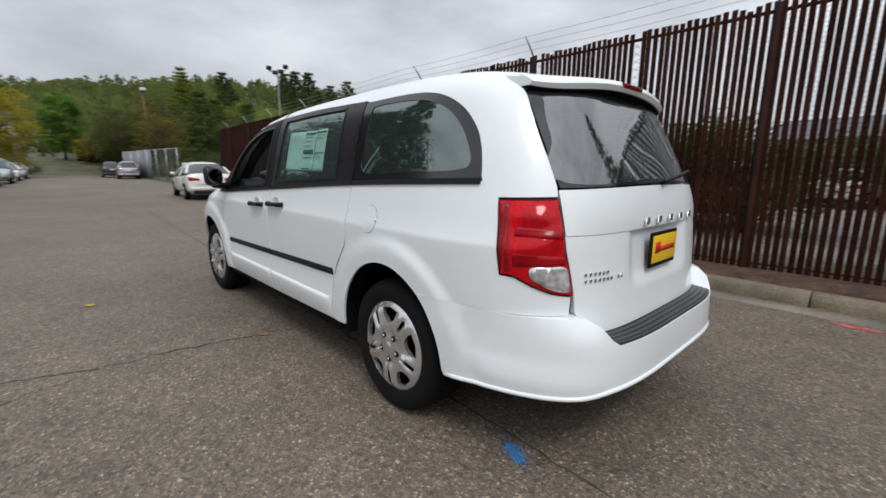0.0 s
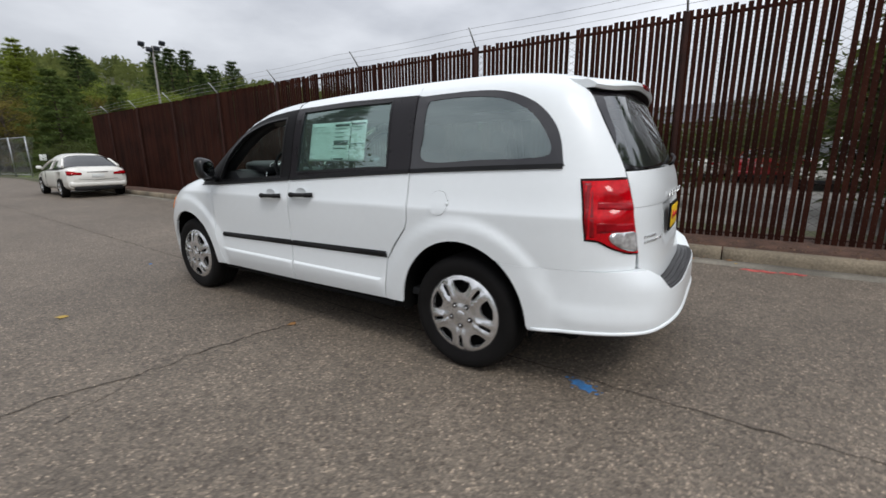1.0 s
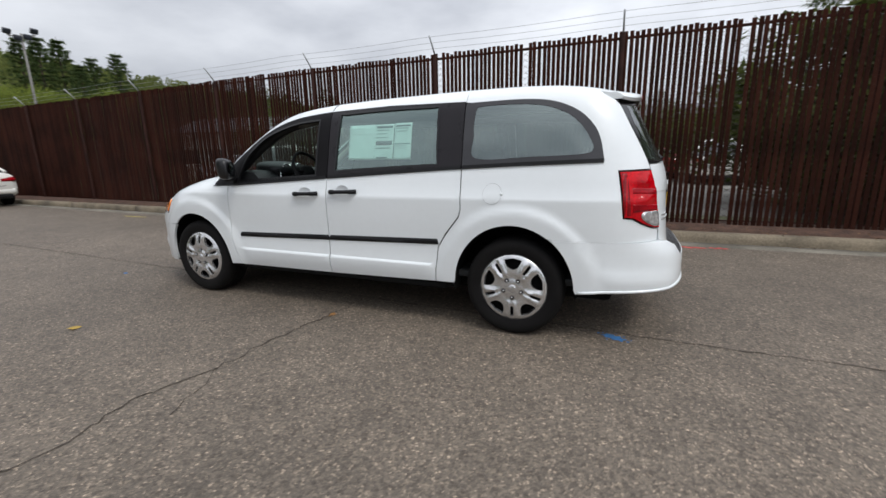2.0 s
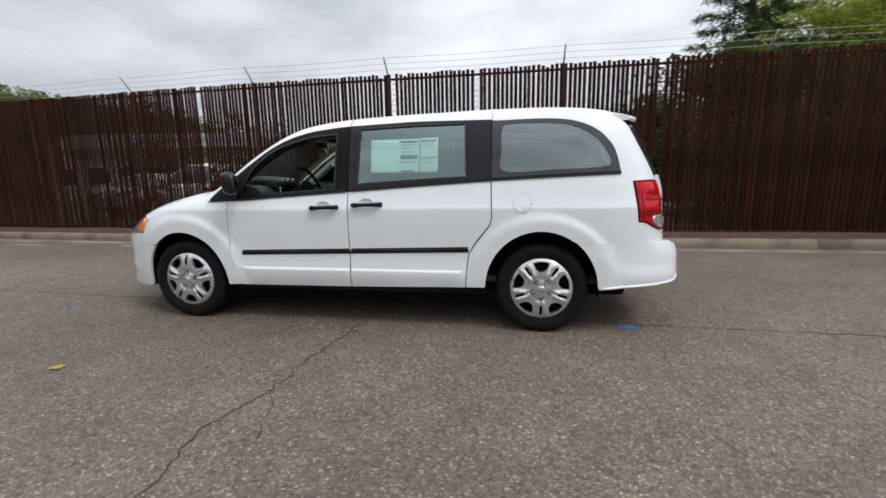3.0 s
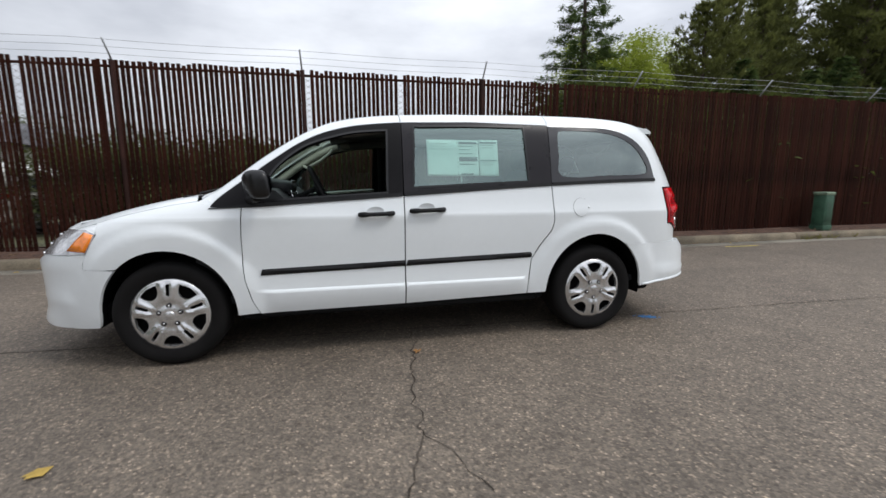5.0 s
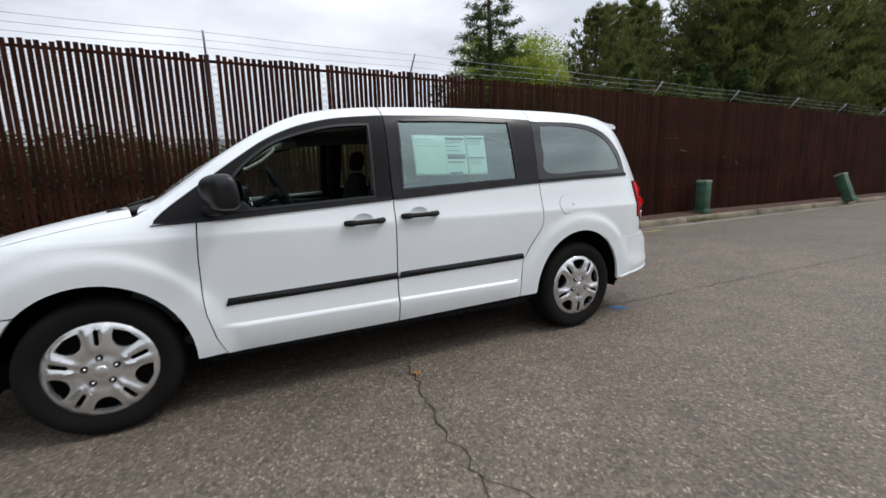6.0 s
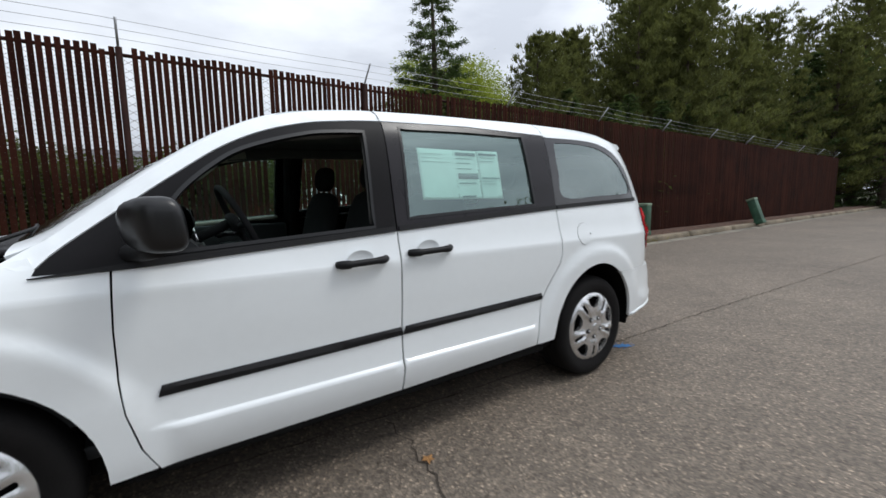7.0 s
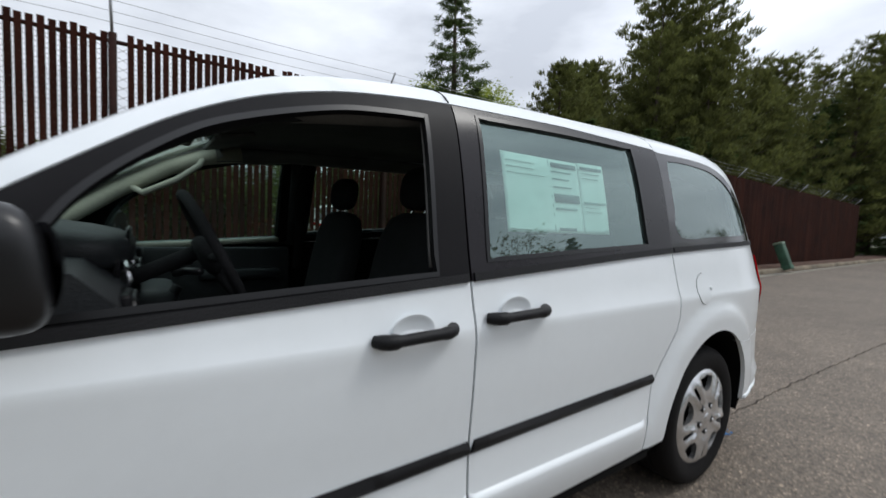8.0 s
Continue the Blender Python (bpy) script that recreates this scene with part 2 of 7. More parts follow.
# ---- building tools ----
def part(name, data, mat, parent=None, label="", smooth=True, flat_angle=None):
    """One mesh object from (verts, faces) or a bmesh, under a thing or a part."""
    me = bpy.data.meshes.new(name)
    if isinstance(data, bmesh.types.BMesh):
        bmesh.ops.recalc_face_normals(data, faces=data.faces)
        data.to_mesh(me)
        data.free()
    else:
        me.from_pydata([tuple(v) for v in data[0]], [], data[1])
    me.polygons.foreach_set("use_smooth", [smooth] * len(me.polygons))
    if flat_angle:
        me.set_sharp_from_angle(angle=radians(flat_angle))
    me.materials.append(mat)
    ob = new(name, me)
    if parent:
        ob.parent = parent
        ob.matrix_parent_inverse = parent.matrix_world.inverted()
    if label:
        tagged(ob, label)
    return ob


def empty(name, m, label, category, group="", kind=""):
    ob = new(name)
    ob.empty_display_size = 0.1
    ob.matrix_world = m
    return tagged(ob, label, category, group, kind)


def smooth_curve(points):
    """A smooth function through (x, y) points."""
    xs = [p[0] for p in points]
    ys = [p[1] for p in points]
    d = [(ys[i + 1] - ys[i]) / (xs[i + 1] - xs[i]) for i in range(len(xs) - 1)]
    t = [d[0]] + [0.0 if d[i - 1] * d[i] < 0 else (d[i - 1] + d[i]) / 2 for i in range(1, len(d))] + [d[-1]]

    def f(x):
        if x <= xs[0]:
            return ys[0]
        if x >= xs[-1]:
            return ys[-1]
        i = 0
        while xs[i + 1] < x:
            i += 1
        h = xs[i + 1] - xs[i]
        u = (x - xs[i]) / h
        return (ys[i] * (1 + 2 * u) * (1 - u) ** 2 + t[i] * h * u * (1 - u) ** 2
                + ys[i + 1] * u * u * (3 - 2 * u) + t[i + 1] * h * u * u * (u - 1))
    return f


def rounded(points, closed=True, steps=6):
    """A smooth outline through control points (Catmull-Rom); a point with a third value True stays a corner."""
    n, out = len(points), []
    for i in range(n if closed else n - 1):
        p1, p2 = points[i], points[(i + 1) % n]
        c1, c2 = len(p1) > 2, len(p2) > 2
        p0 = p1 if c1 else points[(i - 1) % n]
        p3 = p2 if c2 else points[(i + 2) % n]
        for k in range(steps):
            u = k / steps
            out.append(tuple(0.5 * (2 * p1[a] + (p2[a] - p0[a]) * u + (2 * p0[a] - 5 * p1[a] + 4 * p2[a] - p3[a]) * u * u
                                    + (3 * p1[a] - p0[a] - 3 * p2[a] + p3[a]) * u ** 3) for a in (0, 1)))
    if not closed:
        out.append(tuple(points[-1][:2]))
    return out


def inside(poly, x, y):
    hit, j = False, len(poly) - 1
    for i in range(len(poly)):
        (xi, yi), (xj, yj) = poly[i], poly[j]
        if (yi > y) != (yj > y) and x < (xj - xi) * (y - yi) / (yj - yi) + xi:
            hit = not hit
        j = i
    return hit


def near_edge(poly, x, y, d):
    for i in range(len(poly)):
        (ax, ay), (bx, by) = poly[i - 1], poly[i]
        dx, dy = bx - ax, by - ay
        u = max(0, min(1, ((x - ax) * dx + (y - ay) * dy) / (dx * dx + dy * dy + 1e-12)))
        if (x - ax - u * dx) ** 2 + (y - ay - u * dy) ** 2 < d * d:
            return True
    return False


def split_long(poly, step):
    out = []
    for i in range(len(poly)):
        a, b = poly[i - 1], poly[i]
        k = max(1, int(math.dist(a, b) / step + 0.5))
        out += [(a[0] + (b[0] - a[0]) * q / k, a[1] + (b[1] - a[1]) * q / k) for q in range(1, k + 1)]
    return out


def sheet(poly, at, step=0.04, depth=0.012, holes=(), closed_back=False, rows=()):
    """A panel: the outline poly (with holes) filled in 2D, laid on the surface at(u, v), with a turned-in rim of that depth."""
    from mathutils.geometry import delaunay_2d_cdt
    poly = split_long(poly, step)
    holes = [split_long(h, step) for h in holes]
    pts = [Vector(p) for p in poly]
    faces = [list(range(len(poly)))]
    edges = []
    for h in holes:
        i0 = len(pts)
        pts += [Vector(p) for p in h]
        edges += [(i0 + i, i0 + (i + 1) % len(h)) for i in range(len(h))]
    us, vs = [p[0] for p in poly], [p[1] for p in poly]
    u = min(us) + step * 0.5
    while u < max(us):
        v = min(vs) + step * 0.5
        while v < max(vs):
            if inside(poly, u, v) and not near_edge(poly, u, v, step * 0.45):
                if not any(inside(h, u, v) or near_edge(h, u, v, step * 0.45) for h in holes):
                    pts.append(Vector((u, v)))
            v += step
        u += step
    for v in rows:
        u = min(us) + step * 0.5
        while u < max(us):
            if inside(poly, u, v) and not near_edge(poly, u, v, 0.012):
                pts.append(Vector((u, v)))
            u += step
    v2, _, f2, *_ = delaunay_2d_cdt(pts, edges, faces, 1, 1e-6)
    tris = []
    for f in f2:
        c = sum((v2[i] for i in f), Vector((0, 0))) / len(f)
        if not any(inside(h, c.x, c.y) for h in holes):
            tris.append(tuple(f))
    verts = [Vector(at(p.x, p.y)) for p in v2]
    used = {}
    for f in tris:
        for a, b in zip(f, f[1:] + f[:1]):
            used[(a, b)] = used.get((a, b), 0) + 1
    rim = [(a, b) for (a, b) in used if (b, a) not in used]
    normal = [Vector() for _ in verts]
    for f in tris:
        nn = (verts[f[1]] - verts[f[0]]).cross(verts[f[2]] - verts[f[0]])
        for i in f:
            normal[i] += nn
    out_faces, back = list(tris), {}
    for a, b in rim:
        for i in (a, b):
            if i not in back:
                back[i] = len(verts)
                verts.append(verts[i] - normal[i].normalized() * depth)
        out_faces.append((b, a, back[a], back[b]))
    if closed_back:
        for i in range(len(normal)):
            if i not in back:
                back[i] = len(verts)
                verts.append(verts[i] - normal[i].normalized() * depth)
        out_faces += [tuple(back[i] for i in reversed(f)) for f in tris]
    return verts, out_faces


def flipped(data):
    """The same panel mirrored to the other side of the vehicle."""
    return [(x, -y, z) for x, y, z in data[0]], [tuple(reversed(f)) for f in data[1]]


def lathe(profile, steps=48, axis="y"):
    """A solid of turning: profile of (radius, along) round the y axis."""
    verts, faces, n = [], [], len(profile)
    for k in range(steps):
        a = 2 * math.pi * k / steps
        for r, h in profile:
            verts.append((r * math.cos(a), h, r * math.sin(a)) if axis == "y" else (r * math.cos(a), r * math.sin(a), h))
    for k in range(steps):
        for i in range(n - 1):
            a, b = k * n + i, ((k + 1) % steps) * n + i
            faces.append((a, a + 1, b + 1, b))
    return verts, faces


def tube(points, radius, sides=8, closed=False, taper=None):
    """A round bar along points."""
    pts = [Vector(p) for p in points]
    verts, faces = [], []
    n = len(pts)
    for i, p in enumerate(pts):
        if closed:
            d = pts[(i + 1) % n] - pts[i - 1]
        else:
            d = pts[min(i + 1, n - 1)] - pts[max(i - 1, 0)]
        d.normalize()
        side = d.cross(Vector((0, 0, 1)) if abs(d.z) < 0.9 else Vector((1, 0, 0))).normalized()
        up = side.cross(d)
        r = radius * (taper(i / max(1, n - 1)) if taper else 1)
        for k in range(sides):
            a = 2 * math.pi * k / sides
            verts.append(p + (side * math.cos(a) + up * math.sin(a)) * r)
    for i in range(n if closed else n - 1):
        for k in range(sides):
            a, b = i * sides + k, i * sides + (k + 1) % sides
            c, d = ((i + 1) % n) * sides + k, ((i + 1) % n) * sides + (k + 1) % sides
            faces.append((a, c, d, b))
    if not closed:
        faces += [tuple(range(sides)), tuple(reversed(range((n - 1) * sides, n * sides)))]
    return verts, faces


def box(cx, cy, cz, sx, sy, sz, bevel=0.01, segments=2, turn=None):
    """A bevelled block."""
    bm = bmesh.new()
    bmesh.ops.create_cube(bm, size=1)
    bmesh.ops.scale(bm, vec=(sx, sy, sz), verts=bm.verts)
    if bevel:
        bmesh.ops.bevel(bm, geom=bm.edges[:], offset=bevel, segments=segments, profile=0.5, affect='EDGES')
    if turn:
        bmesh.ops.rotate(bm, cent=(0, 0, 0), matrix=turn.to_3x3(), verts=bm.verts)
    bmesh.ops.translate(bm, vec=(cx, cy, cz), verts=bm.verts)
    return bm


def joined(*datas):
    verts, faces = [], []
    for v, f in datas:
        i = len(verts)
        verts += list(v)
        faces += [tuple(k + i for k in q) for q in f]
    return verts, faces


# ---- the minivan: its surface ----
side_w = smooth_curve([(0.20, 0.86), (0.30, 0.895), (0.36, 0.920), (0.445, 0.938), (0.479, 0.938), (0.489, 0.926), (0.50, 0.925), (0.62, 0.920), (0.80, 0.929),
                       (0.93, 0.932), (0.978, 0.931), (0.993, 0.926), (1.05, 0.909), (1.12, 0.893), (1.20, 0.874), (1.40, 0.832), (1.60, 0.782), (1.80, 0.73)])
plain_w = smooth_curve([(0.20, 0.885), (0.28, 0.902), (0.36, 0.916), (0.48, 0.920), (0.62, 0.920)])
roof_z = smooth_curve([(-4.06, 0.66), (-3.98, 0.78), (-3.80, 0.90), (-3.5, 1.00), (-3.25, 1.065), (-3.0, 1.118), (-2.86, 1.14), (-2.78, 1.175), (-2.70, 1.232), (-2.45, 1.418),
                       (-2.2, 1.572), (-2.0, 1.655), (-1.75, 1.700), (-1.29, 1.730), (-0.83, 1.742), (-0.37, 1.750), (0.07, 1.746), (0.33, 1.728),
                       (0.51, 1.702), (0.65, 1.672), (0.80, 1.63), (1.0, 1.57)])
rear_x = smooth_curve([(0.30, 0.99), (0.60, 1.0), (0.72, 0.985), (0.90, 0.968), (1.05, 0.955), (1.17, 0.930), (1.28, 0.885), (1.45, 0.800), (1.65, 0.700), (1.75, 0.65)])
nose_x = smooth_curve([(0.22, -4.05), (0.27, -4.085), (0.31, -4.085), (0.40, -4.07), (0.60, -4.08), (0.70, -4.08), (0.78, -4.02), (0.90, -3.90), (1.0, -3.78), (1.2, -3.7)])
belt_z = smooth_curve([(-2.85, 1.040), (-2.5, 1.062), (-1.55, 1.122), (-0.39, 1.192), (0.54, 1.228), (0.9, 1.235)])
WHEELS = ((-3.078, 0.352), (0.0, 0.352))
SN, FN, FC = 4.0, 2.7, -2.9


def width_at(x, z):
    w = side_w(z)
    zt = roof_z(x)
    h = max(0.0, min(1.0, (z - (zt - 0.5)) / 0.5))
    w *= max(0.0, 1 - h ** 8) ** 0.125
    for wx, wz in WHEELS:
        r = math.hypot(x - wx, z - wz)
        u = max(0.0, min(1.0, (0.594 - r) / 0.06))
        fade = max(0.0, min(1.0, (z - 0.22) / 0.38))
        w += 0.022 * u * u * (3 - 2 * u) * fade
        if z < 0.62:
            u = max(0.0, min(1.0, (0.66 - r) / 0.12))
            w += (plain_w(z) - side_w(z)) * u * u * (3 - 2 * u)
    return w


def side_y(x, z):
    w = width_at(x, z)
    if x > 0:
        return w * max(0.0, 1 - min(1.0, x / rear_x(z)) ** SN) ** (1 / SN)
    if x < FC:
        return w * max(0.0, 1 - min(1.0, (FC - x) / (FC - nose_x(z))) ** FN) ** (1 / FN)
    return w


def on_side(s, z, out=0.0):
    """The near (left) flank; past s = 0.5 it bends round the rear corner, s = 1.62 is the middle of the tail."""
    if s <= 0.5:
        return (s, -side_y(s, z) - out, z)
    xr = rear_x(z)
    phi = math.asin(min(1, (0.5 / xr) ** 2)) + (s - 0.5) * 1.153
    phi = min(phi, math.pi / 2)
    w = width_at(min(0.62, s), z)
    return ((xr + out) * math.sqrt(math.sin(phi)), -(w + out) * math.sqrt(max(0, math.cos(phi))), z)


def on_top(x, y):
    """The roof and bonnet."""
    zt = roof_z(x)
    lo, hi = zt - 0.49, zt
    for _ in range(26):
        mid = (lo + hi) / 2
        if side_y(x, mid) > abs(y):
            lo = mid
        else:
            hi = mid
    return (x, y, lo)


def tail_s(y, z):
    """The s of on_side at half-width y round the rear corner."""
    phi = math.acos(min(1.0, (y / width_at(0.62, z)) ** 2))
    return 0.5 + (phi - math.asin(min(1, (0.5 / rear_x(z)) ** 2))) / 1.153


pillar_y = smooth_curve([(1.17, 0.690), (1.30, 0.684), (1.40, 0.678), (1.50, 0.666), (1.58, 0.646), (1.63, 0.620)])
lamp_s = smooth_curve([(0.792, 1.149), (0.90, 1.122), (1.02, 1.079), (1.166, 1.024)])


def on_tail(y, z, out=0.0):
    w = width_at(0.62, z)
    return (rear_x(z) * max(0.0, 1 - min(1, abs(y) / w) ** SN) ** (1 / SN) + out, y, z)


def bumper_x(z):
    return smooth_curve([(0.27, 0.99), (0.31, 1.06), (0.40, 1.095), (0.55, 1.10), (0.64, 1.088), (0.69, 1.06), (0.705, 1.03)])(z)


def on_bumper(s, z):
    """The rear bumper from flank to flank, flush with the flank and standing out at the tail; s = 1.62 is its middle."""
    sg = -1.0
    if s > 1.62:
        s, sg = 3.24 - s, 1.0
    u = max(0.0, min(1.0, (s - 0.55) / 0.6))
    u = u * u * (3 - 2 * u)
    k = rear_x(z) + (bumper_x(z) - rear_x(z)) * u
    if s <= 0.45:
        return (s, sg * (side_y(s, z) + 0.001), z)
    phi0 = math.asin((0.45 / rear_x(z)) ** 2)
    phi = phi0 + (s - 0.45) / (1.62 - 0.45) * (math.pi / 2 - phi0)
    x = k * math.sqrt(math.sin(phi))
    w = width_at(min(x, 0.75), z) + 0.001 + 0.014 * u
    return (x, sg * w * math.sqrt(max(0, math.cos(phi))), z)


def rail_z(x, h=0.952):
    return roof_z(x) - 0.5 * (1 - h)


def rail_h(x):
    """Share of the height at which the roof's edge runs, dropping gently towards the screen pillar."""
    u = max(0.0, min(1.0, (-1.75 - x) / 0.70))
    return 0.952 - 0.022 * u * u * (3 - 2 * u)


def arch(cx, r, a0, a1, steps=18, cz=0.356):
    return [(cx + r * 0.955 * math.cos(radians(a0 + (a1 - a0) * i / steps)), cz + r * 1.02 * math.sin(radians(a0 + (a1 - a0) * i / steps))) for i in range(steps + 1)]


SEAM = 0.478


def nose_at(phi, z):
    return FC - (FC - nose_x(z)) * math.sin(phi) ** (2 / FN)


def phi_at(x, z):
    return math.asin(min(1.0, ((FC - x) / (FC - nose_x(z))) ** (FN / 2)))


SHOULDER = (0.962, 0.978, 0.9855, 0.993, 1.01)
CREASE = (0.468, 0.479, 0.484, 0.489, 0.500) + SHOULDER


def make_van():
    van = empty("minivan", Matrix.Identity(4), "white minivan with black window pillars, parked on asphalt", "minivan")

    def both(name, data, mat, label="", parent=None, parent2=None):
        a = part(name, data, mat, parent or van, label, flat_angle=40)
        b = part(name, flipped(data), mat, parent2 or van, label, flat_angle=40)
        return a, b

    # flank panels
    fender = ([(-2.606, 0.56), (-2.572, 0.42), (-2.528, 0.330), (-2.58, 0.328)] + arch(-3.080, 0.435, -2, 132, 18, 0.338)
              + [(nose_at(SEAM + (0.27 - SEAM) * (1 - i / 4) ** 2, 0.664), 0.664) for i in range(1, 4)] + [(nose_at(SEAM, z), z) for z in (0.664, 0.72, 0.78, 0.84, 0.88)] + [(x, rail_z(x, 0.90)) for x in (-3.5, -3.40)]
              + [(x, rail_z(x, 0.90)) for x in (-3.25, -3.1, -3.0, -2.9)] + [(-2.80, 1.10), (-2.78, 1.06), (-2.604, 1.052), (-2.614, 0.85), (-2.615, 0.68)])
    both("front_fender", sheet(fender, on_side, 0.026, rows=SHOULDER), M_PAINT)
    front_door = [(-2.597, 1.050), (-2.608, 0.85), (-2.609, 0.68), (-2.60, 0.56), (-2.565, 0.42), (-2.52, 0.325), (-1.536, 0.333), (-1.534, 1.112)] + [(x, belt_z(x) - 0.008) for x in (-1.8, -2.1, -2.4)]
    doors = both("front_door", sheet(front_door, on_side, rows=CREASE), M_PAINT)
    slide = ([(-1.526, 1.112), (-1.527, 0.333), (-0.586, 0.354), (-0.580, 0.45), (-0.560, 0.62), (-0.50, 0.72), (-0.40, 0.845), (-0.382, 0.90), (-0.39, 1.182)]
             + [(x, belt_z(x) - 0.008) for x in (-0.7, -1.0, -1.3)])
    slides = both("sliding_door", sheet(slide, on_side, rows=CREASE), M_PAINT)
    quarter_glass = rounded([(-0.383, 1.199, True), (0.1, 1.214), (0.560, 1.233, True), (0.530, 1.36), (0.452, 1.480), (0.345, 1.563), (0.19, 1.618), (-0.02, 1.636), (-0.383, 1.632, True)])
    quarter = ([(-0.381, 1.186), (-0.374, 0.90), (-0.392, 0.84), (-0.49, 0.715), (-0.552, 0.62), (-0.573, 0.45), (-0.579, 0.355), (-0.435, 0.357)]
               + arch(-0.008, 0.44, 178, 55.5) + [(0.27, 0.7115), (0.6, 0.7115), (1.12, 0.7125), (1.135, 0.785), (1.02, 0.797), (0.90, 0.825), (0.80, 0.859), (0.716, 0.864), (0.700, 0.97), (0.683, 1.07), (0.667, 1.166), (0.85, 1.169), (tail_s(0.696, 1.172), 1.172)]
               + [(tail_s(pillar_y(z), z), z) for z in (1.21, 1.25, 1.30, 1.35, 1.40, 1.45, 1.50, 1.55, 1.59, 1.615)] + [(tail_s(0.625, 1.63), 1.63), (0.80, rail_z(0.66)), (0.62, rail_z(0.62))]
               + [(0.58 - 0.048 * i, rail_z(0.58 - 0.048 * i)) for i in range(21)] + [(-0.383, 1.640)])
    # the window notch is open to the front edge, so the outline runs round it
    quarter = quarter[:-1] + [(-0.383, 1.638)] + [q for q in reversed(quarter_glass) if q[0] > -0.36 and q[1] > 1.24] + [(0.566, 1.227)] + [(x, belt_z(x) - 0.004) for x in (0.3, 0.1, -0.1, -0.3)]
    both("quarter_panel", sheet(quarter, on_side, 0.03, rows=SHOULDER), M_PAINT)
    # roof rail and screen pillar over the doors
    frame_top = [(-2.80, 1.052), (-2.748, 1.106), (-2.64, 1.190), (-2.50, 1.292), (-2.38, 1.378), (-2.24, 1.472), (-2.09, 1.543), (-1.90, 1.596), (-1.75, 1.618), (-1.53, 1.636), (-1.0, 1.652), (-0.386, 1.643)]
    arc = smooth_curve(frame_top)
    frame_top = frame_top[:1] + [(-2.748 + 0.0406 * i, arc(-2.748 + 0.0406 * i)) for i in range(30)] + frame_top[-3:]
    rail = frame_top + [(-0.386 - 0.0462 * i, rail_z(-0.386 - 0.0462 * i, rail_h(-0.386 - 0.0462 * i))) for i in range(51)] + [(-2.80, rail_z(-2.80, 0.93)), (-2.87, 1.085)]
    both("roof_rail", sheet(rail, on_side), M_PAINT)
    px = [-1.99 - 0.0435 * i for i in range(21)]
    post = [(x, -side_y(x, rail_z(x, rail_h(x) + 0.001))) for x in px] + [(x, -0.605 - 0.06 * (-1.99 - x)) for x in reversed(px)]
    both("screen_pillar", sheet(post, on_top, 0.03, 0.015), M_PAINT)
    roof_edge = []
    for x in [-2.0 + 2.63 * i / 52 for i in range(53)]:
        roof_edge.append((x, side_y(x, rail_z(x, rail_h(x))) - 0.004))
    roof = [(x, -y) for x, y in roof_edge] + [(0.64, -0.5), (0.645, -0.25), (0.65, 0), (0.645, 0.25), (0.64, 0.5)] + list(reversed(roof_edge)) + [(-2.05, 0.5), (-2.09, 0.25), (-2.10, 0), (-2.09, -0.25), (-2.05, -0.5)]
    part("roof", sheet(roof, on_top, 0.06, 0.03), M_PAINT, van, flat_angle=40)
    # bonnet
    def hood_edge(x):
        return side_y(x, rail_z(x, 0.90)) - 0.005
    xs = (-2.88, -3.0, -3.1, -3.25, -3.40, -3.52, -3.58)
    hood = [(x, -hood_edge(x)) for x in xs] + [(-3.70, -0.64), (-3.82, -0.42), (-3.88, -0.2), (-3.90, 0.0), (-3.88, 0.2), (-3.82, 0.42), (-3.70, 0.64)] + [(x, hood_edge(x)) for x in reversed(xs)] + [(-2.96, 0.5), (-3.0, 0.25), (-3.01, 0), (-3.0, -0.25), (-2.96, -0.5)]
    part("hood", sheet(hood, on_top, 0.06), M_PAINT, van, flat_angle=40)
    return van, both, doors, slides, quarter_glass, frame_top


def on_nose(phi, z, out=0.0):
    """The front, from flank (phi small) to the middle (pi / 2) and on to the other flank."""
    sg = -1.0
    if phi > math.pi / 2:
        phi, sg = math.pi - phi, 1.0
    e = 2 / FN
    x = FC - (FC - nose_x(z) + out) * math.sin(phi) ** e
    w = width_at(max(x, -3.72), z) + out
    return (x, sg * w * max(0.0, math.cos(phi)) ** e, z)


def nose_sheet(poly, out, step, depth):
    return sheet([(-p, z) for p, z in poly], lambda q, z: on_nose(-q, z, out + 0.02 * max(0.0, min(1.0, (0.36 - z) / 0.09)) * max(0.0, min(1.0, (min(-q, math.pi + q) - 0.5) / 0.3))), step, depth)


